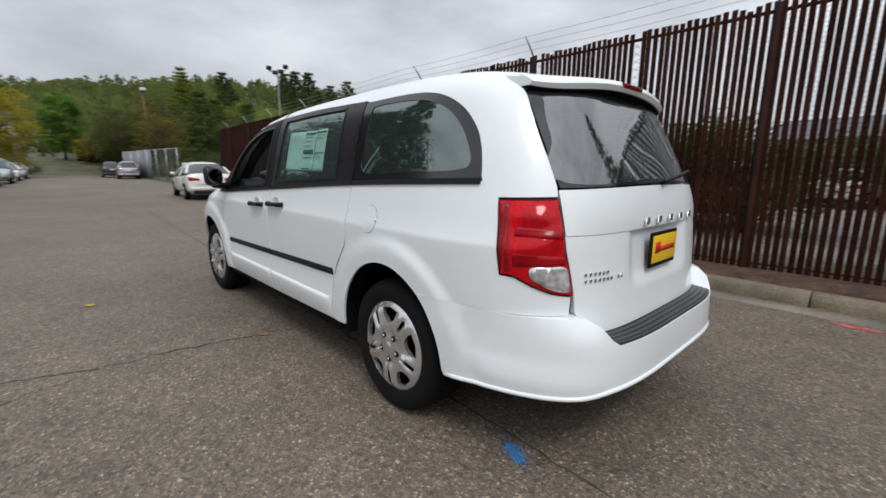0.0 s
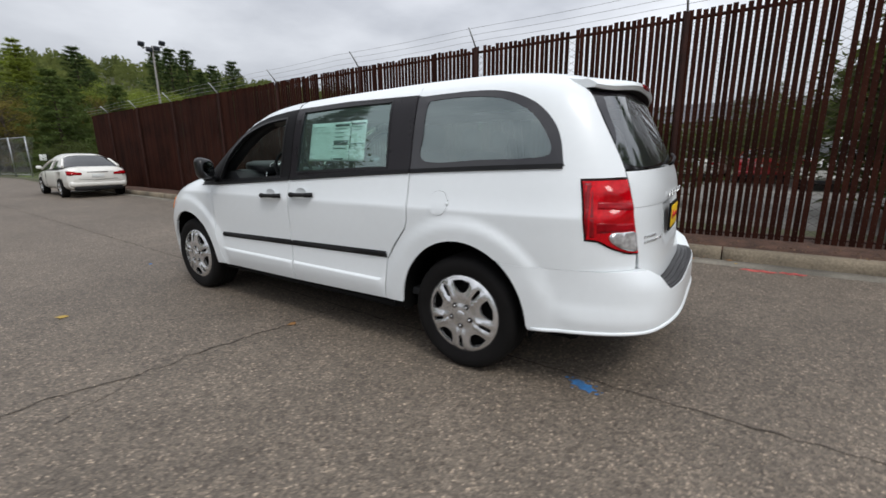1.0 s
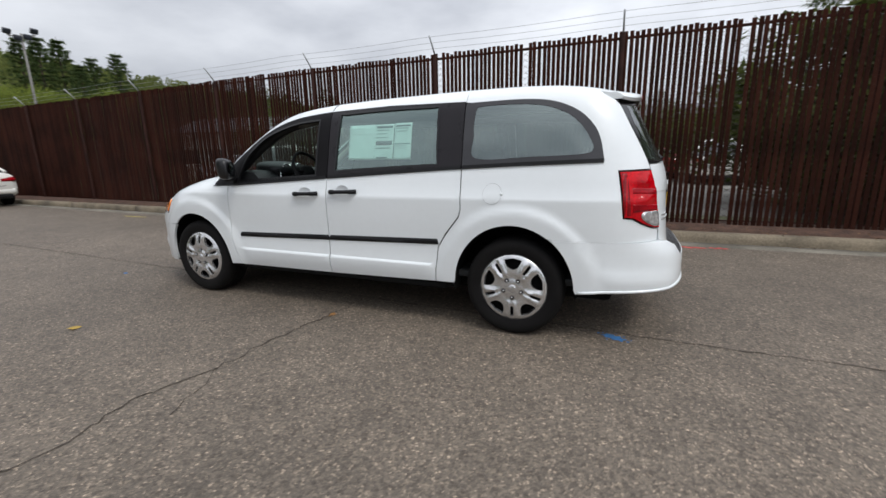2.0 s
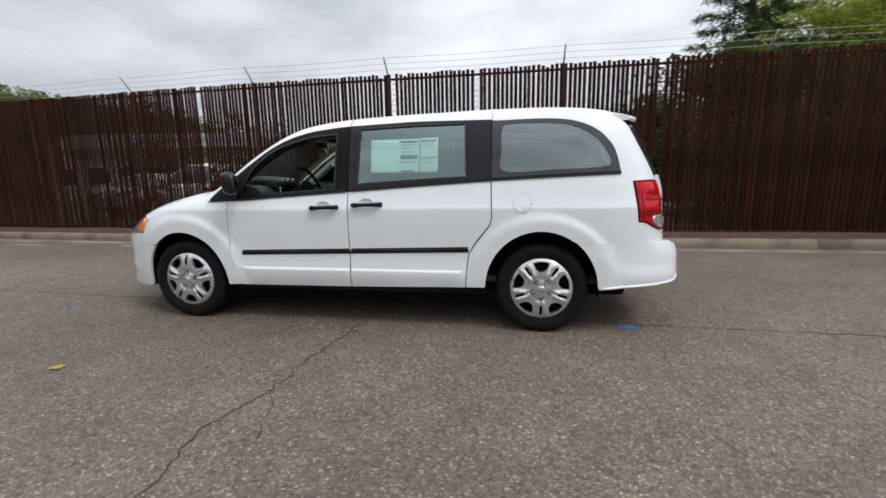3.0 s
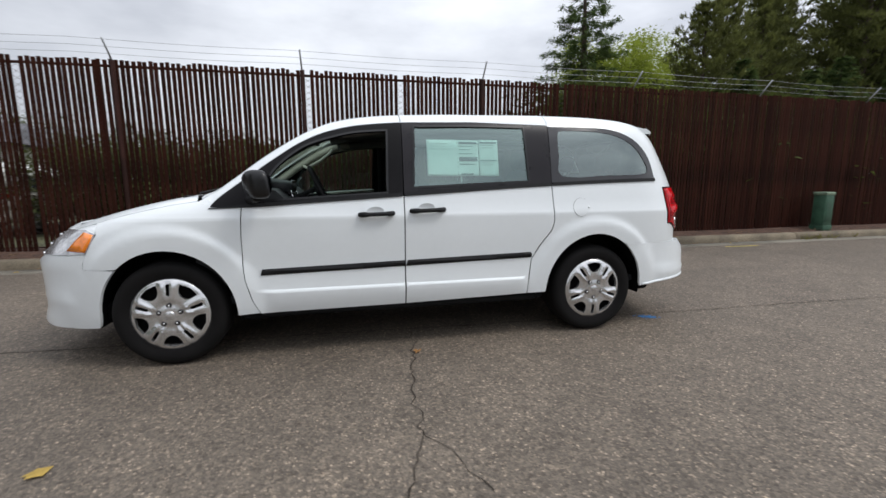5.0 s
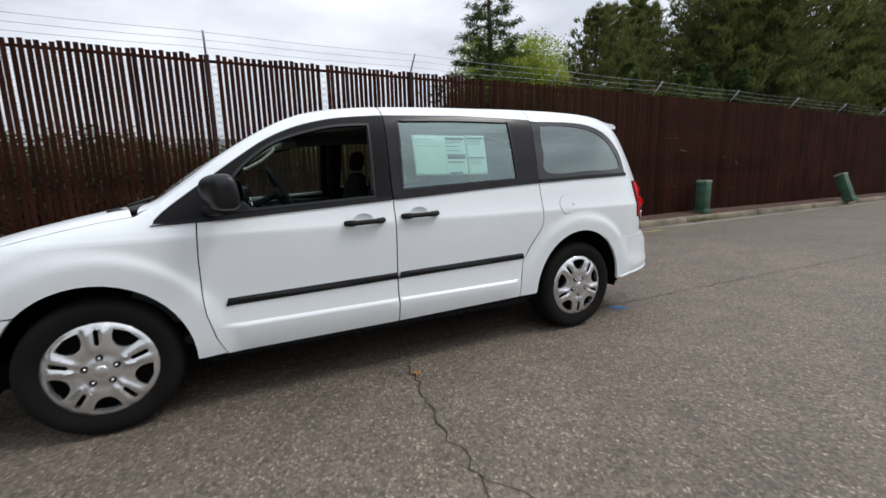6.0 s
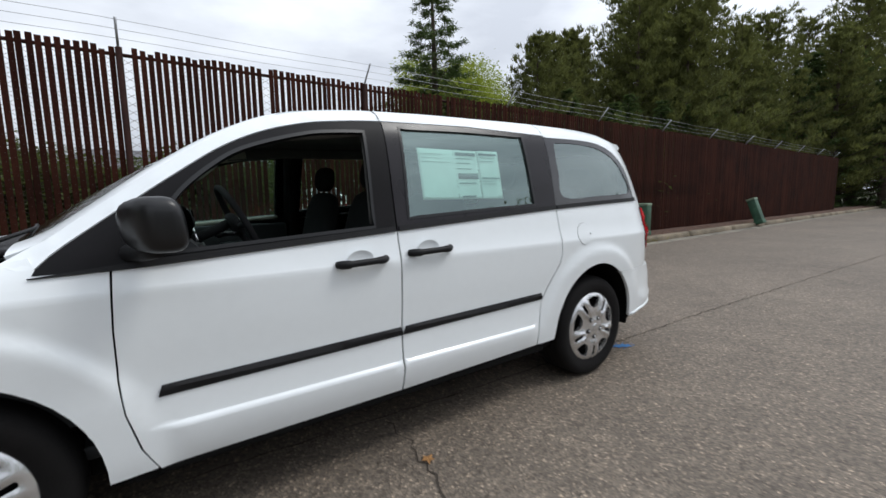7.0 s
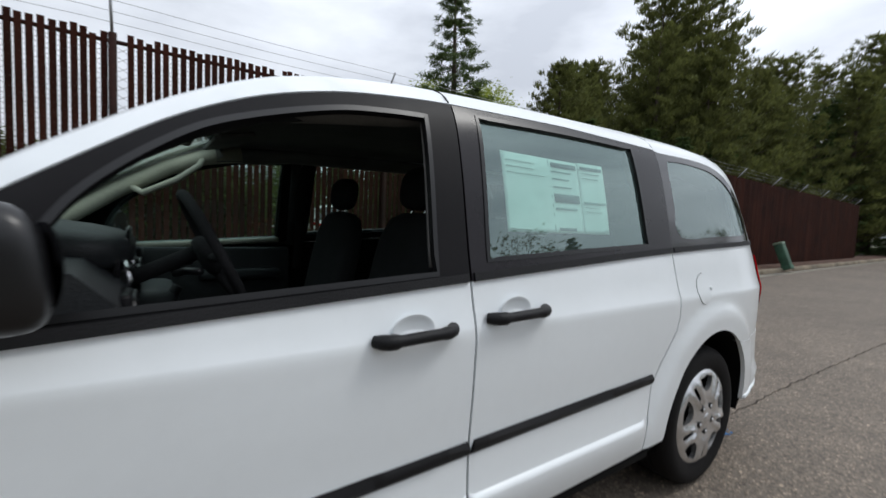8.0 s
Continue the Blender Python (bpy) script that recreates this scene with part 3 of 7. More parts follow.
def wheel_cover(name, parent, cx, sg, turn):
    """A silver five-spoke wheel cover with five windows, five narrow slots and five dark lug nuts."""
    R = 0.239

    def at(u, v):
        r = math.hypot(u, v)
        a = math.atan2(v, u)
        dome = 0.024 * math.cos(min(1, r / 0.245) * 1.45) - 0.010 * max(0, (r - 0.220) / 0.019) ** 2
        k = (a - radians(54 + turn)) / radians(72)
        k = abs(k - round(k)) * 2
        ridge = 0.015 * math.exp(-((k - 0.27) / 0.15) ** 2) * max(0, min(1, (r - 0.065) / 0.05)) * max(0, min(1, (0.227 - r) / 0.03))
        ridge -= 0.008 * math.exp(-((r - 0.080) / 0.02) ** 2)
        return (cx + u, sg * (0.896 + dome + ridge), 0.352 + v)
    outline = [(R * math.cos(2 * math.pi * k / 64), R * math.sin(2 * math.pi * k / 64)) for k in range(64)]
    holes = []
    for k in range(5):
        a0 = radians(90 + turn + 72 * k)
        win = []
        for r, da in ((0.885, -16.5), (0.91, 0), (0.885, 16.5), (0.78, 16.5), (0.67, 14.0), (0.59, 7.5), (0.575, 0), (0.59, -7.5), (0.67, -14.0), (0.78, -16.5)):
            win.append((R * r * math.cos(a0 + radians(da)), R * r * math.sin(a0 + radians(da))))
        holes.append(win)
        a1 = a0 + radians(36)
        slot = []
        for r, w in ((0.203, 0.0112), (0.136, 0.0095), (0.128, 0.0), (0.136, -0.0095), (0.203, -0.0112), (0.208, 0.0)):
            slot.append((r * math.cos(a1) - w * math.sin(a1), r * math.sin(a1) + w * math.cos(a1)))
        holes.append(slot)
    data = sheet(outline, at, 0.0125, 0.024, holes)
    if sg > 0:
        data = data[0], [tuple(reversed(f)) for f in data[1]]
    cover = part(name, data, M_COVER, parent, "silver five-spoke plastic wheel cover", flat_angle=50)
    for k in range(5):
        a = radians(54 + turn + 72 * k)
        c = (cx + 0.066 * math.cos(a), sg * 0.914, 0.352 + 0.066 * math.sin(a))
        nut = lathe([(0.0, 0.006), (0.006, 0.006), (0.010, 0.002), (0.0155, 0.004), (0.017, -0.01)], 12)
        part("lug_nut", ([(x + c[0], c[1] + (y if sg > 0 else -y), z + c[2]) for x, y, z in nut[0]], nut[1]), M_BLACK, cover)
        tip = lathe([(0.0, 0.011), (0.005, 0.010), (0.0075, 0.005)], 10)
        part("nut_tip", ([(x + c[0], c[1] + (y if sg > 0 else -y), z + c[2]) for x, y, z in tip[0]], tip[1]), M_COVER, cover)
    cap = lathe([(0.0, 0.010), (0.022, 0.009), (0.031, 0.004), (0.034, -0.01)], 20)
    part("centre_cap", ([(x + cx, sg * 0.915 + (y if sg > 0 else -y), z + 0.352) for x, y, z in cap[0]], cap[1]), M_COVER, cover)


def make_wheel(van, cx, sg):
    prof = [(0.222, -0.02), (0.230, -0.004), (0.240, 0.006), (0.258, 0.015), (0.290, 0.022), (0.315, 0.021), (0.334, 0.010), (0.345, -0.006), (0.350, -0.022)]
    grooves = []
    for g in range(4):
        y0 = -0.04 - g * 0.042
        grooves += [(0.352, y0), (0.3525, y0 - 0.028), (0.343, y0 - 0.031), (0.343, y0 - 0.036)]
    prof = prof + grooves + [(0.350, -0.205), (0.340, -0.225), (0.31, -0.238), (0.25, -0.235), (0.225, -0.22)]
    body = lathe(prof, 64)
    yo = 0.885
    verts = [(x + cx, sg * (yo + y), z + 0.352) for x, y, z in body[0]]
    faces = body[1] if sg > 0 else [tuple(reversed(f)) for f in body[1]]
    wheel = part("wheel", (verts, faces), M_TYRE, van, "black tyre on a steel wheel", flat_angle=35)
    steel = lathe([(0.0, -0.055), (0.10, -0.055), (0.15, -0.04), (0.20, -0.05), (0.226, -0.02), (0.228, -0.20)], 40)
    part("rim", ([(x + cx, sg * (yo + y), z + 0.352) for x, y, z in steel[0]], steel[1]), M_GAP, wheel, "black steel rim")
    wheel_cover("wheel_cover", wheel, cx, sg, 36 if cx < -1 else 0)


def shrink(poly, d):
    """The outline moved in by d."""
    n, out = len(poly), []
    area = sum(poly[i - 1][0] * poly[i][1] - poly[i][0] * poly[i - 1][1] for i in range(n))
    s = 1 if area > 0 else -1
    for i in range(n):
        (ax, ay), (bx, by), (cx, cy) = poly[i - 1], poly[i], poly[(i + 1) % n]
        t = Vector((cx - ax, cy - ay)).normalized()
        out.append((bx - s * t.y * d, by + s * t.x * d))
    return out


M_MIRRORGLASS = surf("tinted_mirror_glass", (0.30, 0.31, 0.33), 0.06, metal=1.0, var=0.03)
M_CHANNEL = surf("worn_grey_rubber", (0.085, 0.083, 0.08), 0.6, var=0.2)
M_MIRROR = surf("glossy_black_plastic", (0.008, 0.008, 0.009), 0.34, var=0.15, fine=90, spec=0.45)


def finish_van():
    van, both, doors, slides, quarter_glass, frame_top = make_van()
    # black upper frames: front door with the mirror triangle and an open window
    win = rounded([(-2.50, 1.082, True), (-2.435, 1.24), (-2.36, 1.338), (-2.22, 1.446), (-2.09, 1.502), (-1.90, 1.554), (-1.76, 1.572), (-1.628, 1.580, True), (-1.640, 1.132, True)])
    frame = [(-2.79, 1.050), (-2.782, 1.066)] + [(x, z - 0.005) for x, z in frame_top[1:-2]] + [(-1.535, 1.115), (-1.8, belt_z(-1.8) - 0.005), (-2.1, belt_z(-2.1) - 0.005), (-2.4, belt_z(-2.4) - 0.005), (-2.6, 1.052)]
    for d, data in zip(doors, (lambda q: (q, flipped(q)))(sheet(frame, lambda s, z: on_side(s, z, 0.003), 0.03, 0.03, [win], rows=(1.585, 1.595, 1.605, 1.615, 1.622)))):
        part("window_frame", data, M_BLACK, d, "satin black window frame", flat_angle=40)
    g = sheet(shrink(win, -0.002), lambda s, z: on_side(s, z, 0.006), 0.04, 0.02, [shrink(win, 0.012)])
    for d, data in zip(doors, (g, flipped(g))):
        part("window_seal", data, M_MIRROR, d, "black rubber window seal", flat_angle=40)
    pane_r = sheet(shrink(win, -0.006), lambda s, z: on_side(s, z, -0.016), 0.06, 0.005)
    part("window_glass", flipped(pane_r), M_GLASS, doors[1], "clear green-tinted glass", flat_angle=30)
    part("window_channel", tube([on_side(-1.648 + 0.014 * i / 8, 1.15 + 0.42 * i / 8, -0.022) for i in range(9)], 0.006, 6), M_CHANNEL, doors[0], "pale grey window channel")
    # sliding door window
    swin = rounded([(-1.462, 1.166, True), (-1.442, 1.612, True), (-1.0, 1.626), (-0.585, 1.626, True), (-0.568, 1.210, True), (-1.0, 1.190)])
    sframe = [(-1.527, 1.112), (-1.525, 1.631), (-1.0, 1.647), (-0.39, 1.638), (-0.387, 1.184), (-0.7, belt_z(-0.7) - 0.005), (-1.0, belt_z(-1.0) - 0.005), (-1.3, belt_z(-1.3) - 0.005)]
    for d, data in zip(slides, (lambda q: (q, flipped(q)))(sheet(sframe, lambda s, z: on_side(s, z, 0.003), 0.03, 0.03, [swin], rows=(1.628, 1.632, 1.636, 1.640)))):
        part("window_frame", data, M_PILLAR, d, "glossy black window frame", flat_angle=40)
    q = sheet(shrink(swin, -0.006), lambda s, z: on_side(s, z, -0.006), 0.06, 0.005)
    for d, data in zip(slides, (q, flipped(q))):
        part("window_glass", data, M_GLASS, d, "green-tinted glass", flat_angle=30)
    g = sheet(shrink(swin, -0.003), lambda s, z: on_side(s, z, 0.006), 0.04, 0.014, [shrink(swin, 0.011)])
    for d, data in zip(slides, (g, flipped(g))):
        part("window_gasket", data, M_MIRROR, d, "black rubber window gasket", flat_angle=40)
    # quarter window: glass with a black printed edge
    qin = rounded([(-0.285, 1.252), (0.1, 1.258), (0.42, 1.270), (0.482, 1.302), (0.460, 1.37), (0.395, 1.462), (0.30, 1.535), (0.16, 1.585), (-0.02, 1.604), (-0.25, 1.602), (-0.305, 1.575), (-0.31, 1.40)])
    q = sheet(quarter_glass, lambda s, z: on_side(s, z, 0.001), 0.04, 0.006, [qin])
    both("quarter_window_edge", q, M_FRIT, "glossy black printed window edge")
    q = sheet(shrink(qin, -0.004), lambda s, z: on_side(s, z, -0.003), 0.06, 0.005)
    both("quarter_window", q, M_QUARTER, "grey-green tinted glass")
    # belt strip
    for a, b in ((-2.80, -1.54), (-1.52, -0.39), (-0.378, 0.553)):
        n = 24
        pts = [a + (b - a) * i / n for i in range(n + 1)]
        strip = [(x, belt_z(x) + 0.012 * min(1.0, (x + 2.81) / 0.3)) for x in pts] + [(x, belt_z(x) - 0.012 * min(1.0, (x + 2.81) / 0.3)) for x in reversed(pts)]
        both("belt_strip", sheet(strip, lambda s, z: on_side(s, z, 0.010), 0.05, 0.012), M_TRIM, "black rubber belt strip")
    # body side moulding
    for (a, b), owner in (((-2.508, -1.537), doors), ((-1.525, -0.562), slides)):
        def mid(x):
            return 0.611 + 0.024 * (x + 2.508)
        pts = [a + (b - a) * i / 14 for i in range(15)]
        strip = [(x, mid(x) + 0.021) for x in pts] + [(x + (0.008 if x == b else 0), mid(x) - 0.021) for x in reversed(pts)]
        strip = [(x + (0.012 if (x, z) == strip[0] else 0), z) for x, z in strip]
        data = sheet(strip, lambda s, z: on_side(s, z, 0.014 - 22 * (z - mid(s)) ** 2), 0.02, 0.016)
        for d, dd in zip(owner, (data, flipped(data))):
            part("side_moulding", dd, M_TRIM, d, "black plastic side moulding", flat_angle=40)
    # door handles, each over a round recess
    for hx0, hx1, hz, owner in ((-1.845, -1.612, 0.990, doors), (-1.487, -1.245, 1.010, slides)):
        cx = (hx0 + hx1) / 2
        for sgn, d in ((-1, owner[0]), (1, owner[1])):
            pts = []
            for i in range(17):
                u = i / 16
                x = hx0 + (hx1 - hx0) * u
                lift = 0.030 * min(1, math.sin(math.pi * u) * 2.2) ** 0.6
                pts.append((x, sgn * (side_y(x, hz) + 0.004 + lift), hz + 0.006 * (u - 0.5)))
            h = part("door_handle", tube(pts, 0.0165, 10, taper=lambda u: 0.9 + 0.25 * (abs(u - 0.12) < 0.12) + 0.15 * (u > 0.78)), M_TRIM, d, "black plastic pull handle", flat_angle=50)
            cup = lathe([(0.0, -0.016), (0.03, -0.014), (0.05, -0.006), (0.060, 0.001), (0.064, 0.0015), (0.066, 0.0)], 28)
            part("handle_recess", ([(x * 0.95 + cx - 0.005, sgn * (side_y(cx, hz) + 0.0025 + y * 0.4), z * 0.6 + hz + 0.014) for x, y, z in cup[0]], cup[1]), M_PAINT, d)
    # fuel flap
    fo = lambda k: (-0.150 + 0.066 * math.cos(k), 1.013 + 0.070 * math.sin(k))
    flap = [fo(2 * math.pi * i / 40) for i in range(40)]
    groove = [(-0.150 + 0.0672 * math.cos(2 * math.pi * i / 40), 1.013 + 0.0712 * math.sin(2 * math.pi * i / 40)) for i in range(40)]
    part("fuel_flap_groove", sheet(groove, lambda s, z: on_side(s, z, 0.0012), 0.03, 0.002), M_GAP, van)
    ff = part("fuel_flap", sheet(flap, lambda s, z: on_side(s, z, 0.003), 0.03, 0.003), M_PAINT, van, flat_angle=40)
    part("finger_notch", lathe_at([(0.0, 0.006), (0.008, 0.005), (0.011, 0.0)], (-0.086, -side_y(-0.086, 1.013) - 0.003, 1.013), -1), M_PAINT, ff)
    # inner dark shell behind the seams, sill and wheel housings
    shell = ([(-3.50, 0.36), (-3.50, 0.85), (-2.75, 1.05), (0.55, 1.20), (0.90, 1.15), (0.93, 0.60)] + arch(-0.008, 0.450, -5, 185) + [(-0.50, 0.30), (-2.55, 0.28)] + arch(-3.080, 0.446, -5, 185, 18, 0.338))
    both("inner_panel", sheet(shell, lambda s, z: on_side(s, z, -0.022), 0.08, 0.01), M_GAP, "black inner body panel")
    for wx, wz in ((-3.080, 0.338), (-0.008, 0.356)):
        for sg in (-1, 1):
            v, f = [], []
            for i in range(21):
                a = radians(-8 + 196 * i / 20)
                hx, hz = wx + 0.433 * math.cos(a), wz + 0.458 * math.sin(a)
                for y in (side_y(hx, max(hz, 0.30)) - 0.011, 0.60):
                    v.append((hx, sg * y, hz))
            f = [(2 * i, 2 * i + 1, 2 * i + 3, 2 * i + 2) for i in range(20)] + [tuple(range(1, 42, 2))]
            part("wheel_housing", (v, f), M_GAP, van, "black plastic wheel housing")
    for sg in (-1, 1):
        part("splash_panel", box(0.50, sg * 0.68, 0.53, 0.12, 0.34, 0.30, 0.02), M_GAP, van, "black splash panel")
    part("underbody", box(-1.5, 0, 0.34, 4.3, 1.50, 0.14, 0.04), M_GAP, van, "black underbody")
    for sg in (-1, 1):
        part("sill", box(-1.52, sg * 0.875, 0.318, 2.02, 0.06, 0.05, 0.012), M_GAP, van, "black sill edge")
    # wheels
    for cx in (-3.078, 0.0):
        for sg in (-1, 1):
            make_wheel(van, cx, sg)
    # rear bumper with its step pad
    def top(s):
        k = min(s, 3.24 - s)
        u = max(0.0, min(1.0, (k - 1.16) / 0.14))
        return 0.7103 - 0.1083 * u * u * (3 - 2 * u)
    ss = [0.255 + 2.73 * i / 60 for i in range(61)]
    lower = [(0.425, 0.358), (0.6, 0.374), (0.9, 0.386), (1.1, 0.396), (1.3, 0.412), (1.62, 0.42), (1.94, 0.412), (2.14, 0.396), (2.34, 0.386), (2.64, 0.374), (2.815, 0.358)]
    bumper = arch(-0.008, 0.443, 54.5, 3, 10) + lower + [(3.24 - x, z) for x, z in reversed(arch(-0.008, 0.443, 54.5, 3, 10))] + [(s, top(s)) for s in reversed(ss)]
    bump = part("rear_bumper", sheet(bumper, on_bumper, 0.045, 0.02), M_PAINT, van, flat_angle=45)
    lip_z = smooth_curve([(s, z + 0.008) for s, z in lower])
    part("bumper_lip", tube([on_bumper(0.44 + 2.36 * i / 60, lip_z(0.44 + 2.36 * i / 60)) for i in range(61)], 0.010, 8), M_PAINT, bump)
    v, f = [], []
    for i, s in enumerate(ss):
        x, y, z = on_bumper(s, top(s) - 0.002)
        k = min(1.0, max(0.0, (abs(y) - 0.60) / 0.1))
        xi = min(x, rear_x(0.7) * max(0, 1 - min(1, abs(y) / 0.93) ** 4) ** 0.25) - 0.05
        if min(s, 3.24 - s) < 0.6:
            xi = x
        v += [(x, y, z), (xi, y * (0.96 if abs(y) > 0.5 else 1), z + 0.004)]
    f = [(2 * i, 2 * i + 1, 2 * i + 3, 2 * i + 2) for i in range(60)]
    part("bumper_shelf", (v, f), M_PAINT, bump)
    v, f = [], []
    for i in range(41):
        y = -0.61 + 1.22 * i / 40
        k = bumper_x(0.60)
        xo = k * (1 - (abs(y) / 0.95) ** 4) ** 0.25 - 0.006
        xi = 0.955 * (1 - (abs(y) / 0.93) ** 4) ** 0.25
        v += [(xo, y, 0.598), (xo - 0.004, y, 0.612), (xi, y, 0.628), (xi, y, 0.59)]
    f = [(4 * i + a, 4 * i + a + 1, 4 * i + a + 5, 4 * i + a + 4) for i in range(40) for a in range(3)] + [(0, 3, 2, 1), (160, 161, 162, 163)]
    # base lifted to grey, standing in for sky reflected on the pad
    M_PAD = surf("scuffed_grey_black_plastic", (0.030, 0.030, 0.032), 0.38, var=0.35, scale=9, fine=180, bump=0.25, spec=0.6)
    pad = part("step_pad", (v, f), M_PAD, bump, "black ribbed plastic step pad", flat_angle=30)
    for k in range(5):
        pts = []
        for i in range(31):
            y = -0.58 + 1.16 * i / 30
            k0, k1 = bumper_x(0.60) * (1 - (abs(y) / 0.95) ** 4) ** 0.25 - 0.01, 0.955 * (1 - (abs(y) / 0.93) ** 4) ** 0.25
            u = (k + 0.6) / 5.4
            pts.append((k0 + (k1 - k0) * u, y, 0.6125 + 0.015 * u))
        part("rib", tube(pts, 0.004, 6), M_PAD, pad)
    # tailgate: lower panel in two stretches, window, spoiler
    def edge(z):
        return -on_side(lamp_s(z), z)[1] - 0.005
    gate_hi = [(-edge(1.024), 1.024), (-edge(1.06), 1.06), (-edge(1.10), 1.10), (-edge(1.14), 1.14), (-edge(1.166), 1.166), (-0.688, 1.197)] + [(-0.69 + 1.38 * i / 12, 1.197 + 0.012 * (1 - (1 - i / 6) ** 2)) for i in range(1, 12)] + [(0.688, 1.197), (edge(1.166), 1.166), (edge(1.14), 1.14), (edge(1.10), 1.10), (edge(1.06), 1.06), (edge(1.024), 1.024)]
    def gate_out(y, z):
        return on_tail(y, z, 0.006 * max(0, min(1, (z - 1.03) / 0.03)) * max(0, min(1, (0.66 - abs(y)) / 0.05)) + 0.003)
    gate_lo = [(-edge(1.0225), 1.0225), (-edge(0.97), 0.97), (-edge(0.92), 0.92), (-edge(0.86), 0.86), (-edge(0.80), 0.80), (-0.668, 0.72), (-0.61, 0.64), (-0.58, 0.615)] + [(-0.58 + 1.16 * i / 8, 0.615) for i in range(1, 8)] + [(0.58, 0.615), (0.61, 0.64), (0.668, 0.72), (edge(0.80), 0.80), (edge(0.86), 0.86), (edge(0.92), 0.92), (edge(0.97), 0.97), (edge(1.0225), 1.0225)]
    def gate_in(y, z):
        dish = max(0, min(1, (0.33 - abs(y)) / 0.05)) * max(0, min(1, (z - 0.78) / 0.04))
        return on_tail(y, z, -0.022 * dish)
    gate = part("tailgate", sheet(gate_hi, gate_out, 0.04, 0.03), M_PAINT, van, flat_angle=40)
    part("lower_panel", sheet(gate_lo, gate_in, 0.03, 0.03), M_PAINT, gate, flat_angle=60)
    gw = rounded([(-0.682, 1.205, True), (0.0, 1.218), (0.682, 1.205, True), (0.672, 1.40), (0.655, 1.55), (0.635, 1.640, True), (0.0, 1.665), (-0.635, 1.640, True), (-0.655, 1.55), (-0.672, 1.40)])
    gwi = rounded([(-0.655, 1.226), (0.0, 1.239), (0.655, 1.226), (0.642, 1.40), (0.61, 1.54), (0.54, 1.578), (0.0, 1.595), (-0.54, 1.578), (-0.61, 1.54), (-0.642, 1.40)])
    part("rear_window_edge", sheet(gw, lambda y, z: on_tail(y, z, 0.002), 0.05, 0.006, [gwi]), M_FRIT, gate, "glossy black printed glass edge", flat_angle=40)
    part("rear_window", sheet(shrink(gwi, -0.004), lambda y, z: on_tail(y, z, -0.001), 0.06, 0.005), M_DARKGLASS, gate, "dark tinted rear glass", flat_angle=30)
    v, f, under = [], [], []
    for i in range(33):
        y = -0.645 + 1.29 * i / 32
        e = abs(y) / 0.645
        xo = 0.764 - 0.095 * e ** 3 - 0.03 * e ** 14
        xa = min(0.60, xo - 0.075)
        z6 = max(on_top(xa, y)[2], 1.700 - 0.046 * e ** 2.5)
        sl = 0.08 + 0.24 * e * e
        zb = min(z6 - 0.03, on_top(0.57, y)[2] - 0.006)
        z4 = on_top(0.47, y)[2]
        th = 1 - 0.4 * e ** 6
        v += [(0.47, y, z4 - 0.004), (xa, y, z6 + 0.001), (xo - 0.05, y, z6 - sl * (xo - 0.65)), (xo - 0.01, y, z6 - sl * (xo - 0.60) - 0.004), (xo, y, z6 - sl * (xo - 0.60) - 0.024 * th), (xo - 0.012, y, z6 - sl * (xo - 0.60) - 0.046 * th), (xo - 0.07, y, z6 - sl * (xo - 0.60) - 0.048 * th), (0.57, y, zb)]
        under += [(0.56, y, zb - 0.003), (xo - 0.08, y, z6 - sl * (xo - 0.60) - 0.048 * th - 0.003), (xo - 0.018, y, z6 - sl * (xo - 0.60) - 0.046 * th - 0.003), (xo - 0.05, y, z6 - sl * (xo - 0.60) - 0.046 * th - 0.012), (0.56, y, zb - 0.012)]
    f = [(8 * i + a, 8 * i + 8 + a, 8 * i + 9 + a, 8 * i + a + 1) for i in range(32) for a in range(7)] + [tuple(range(8)), tuple(range(263, 255, -1))]
    sp = part("roof_spoiler", (v, f), M_PAINT, gate, flat_angle=50)
    f = [(5 * i + a, 5 * i + (a + 1) % 5, 5 * i + 5 + (a + 1) % 5, 5 * i + 5 + a) for i in range(32) for a in range(5)] + [tuple(range(4, -1, -1)), tuple(range(160, 165))]
    part("spoiler_underside", (under, f), M_BLACK, sp, "black underside of the spoiler", flat_angle=50)
    part("brake_light", box(0.761, 0, 1.668, 0.014, 0.21, 0.022, 0.005), M_DARKRED, sp, "red high brake light")
    arm = tube([(0.925, 0.05, 1.215), (0.945, 0.02, 1.225), (0.925, 0.30, 1.255), (0.885, 0.52, 1.275)], 0.009, 8)
    part("rear_wiper", arm, M_TRIM, gate, "black rear wiper")
    # number plate holder with a blank dealer card: its writing is bars
    plate = part("plate_frame", box(0.975, 0.0, 0.915, 0.012, 0.305, 0.165, 0.004), M_BLACK, gate, "black plate frame")
    part("dealer_card", box(0.983, 0.0, 0.918, 0.004, 0.282, 0.128, 0.001), surf("yellow_card", (0.80, 0.50, 0.015), 0.5, var=0.06), plate, "yellow card with red bars")
    red_ink = surf("red_ink", (0.55, 0.02, 0.015), 0.5, var=0.1)
    for y0, y1, z0, th in ((-0.115, -0.062, 0.926, 0.052), (-0.055, 0.115, 0.917, 0.024)):
        part("bar", box(0.9862, (y0 + y1) / 2, z0, 0.002, y1 - y0, th, 0.0), red_ink, plate)
    for k in range(5):
        y = -0.20 + 0.135 * k
        x = on_tail(y, 1.056)[0] + 0.016
        part("emblem_bar", box(x + 0.003, y, 1.056, 0.008, 0.040, 0.034, 0.004), M_COVER, gate, "chrome block on the tailgate")
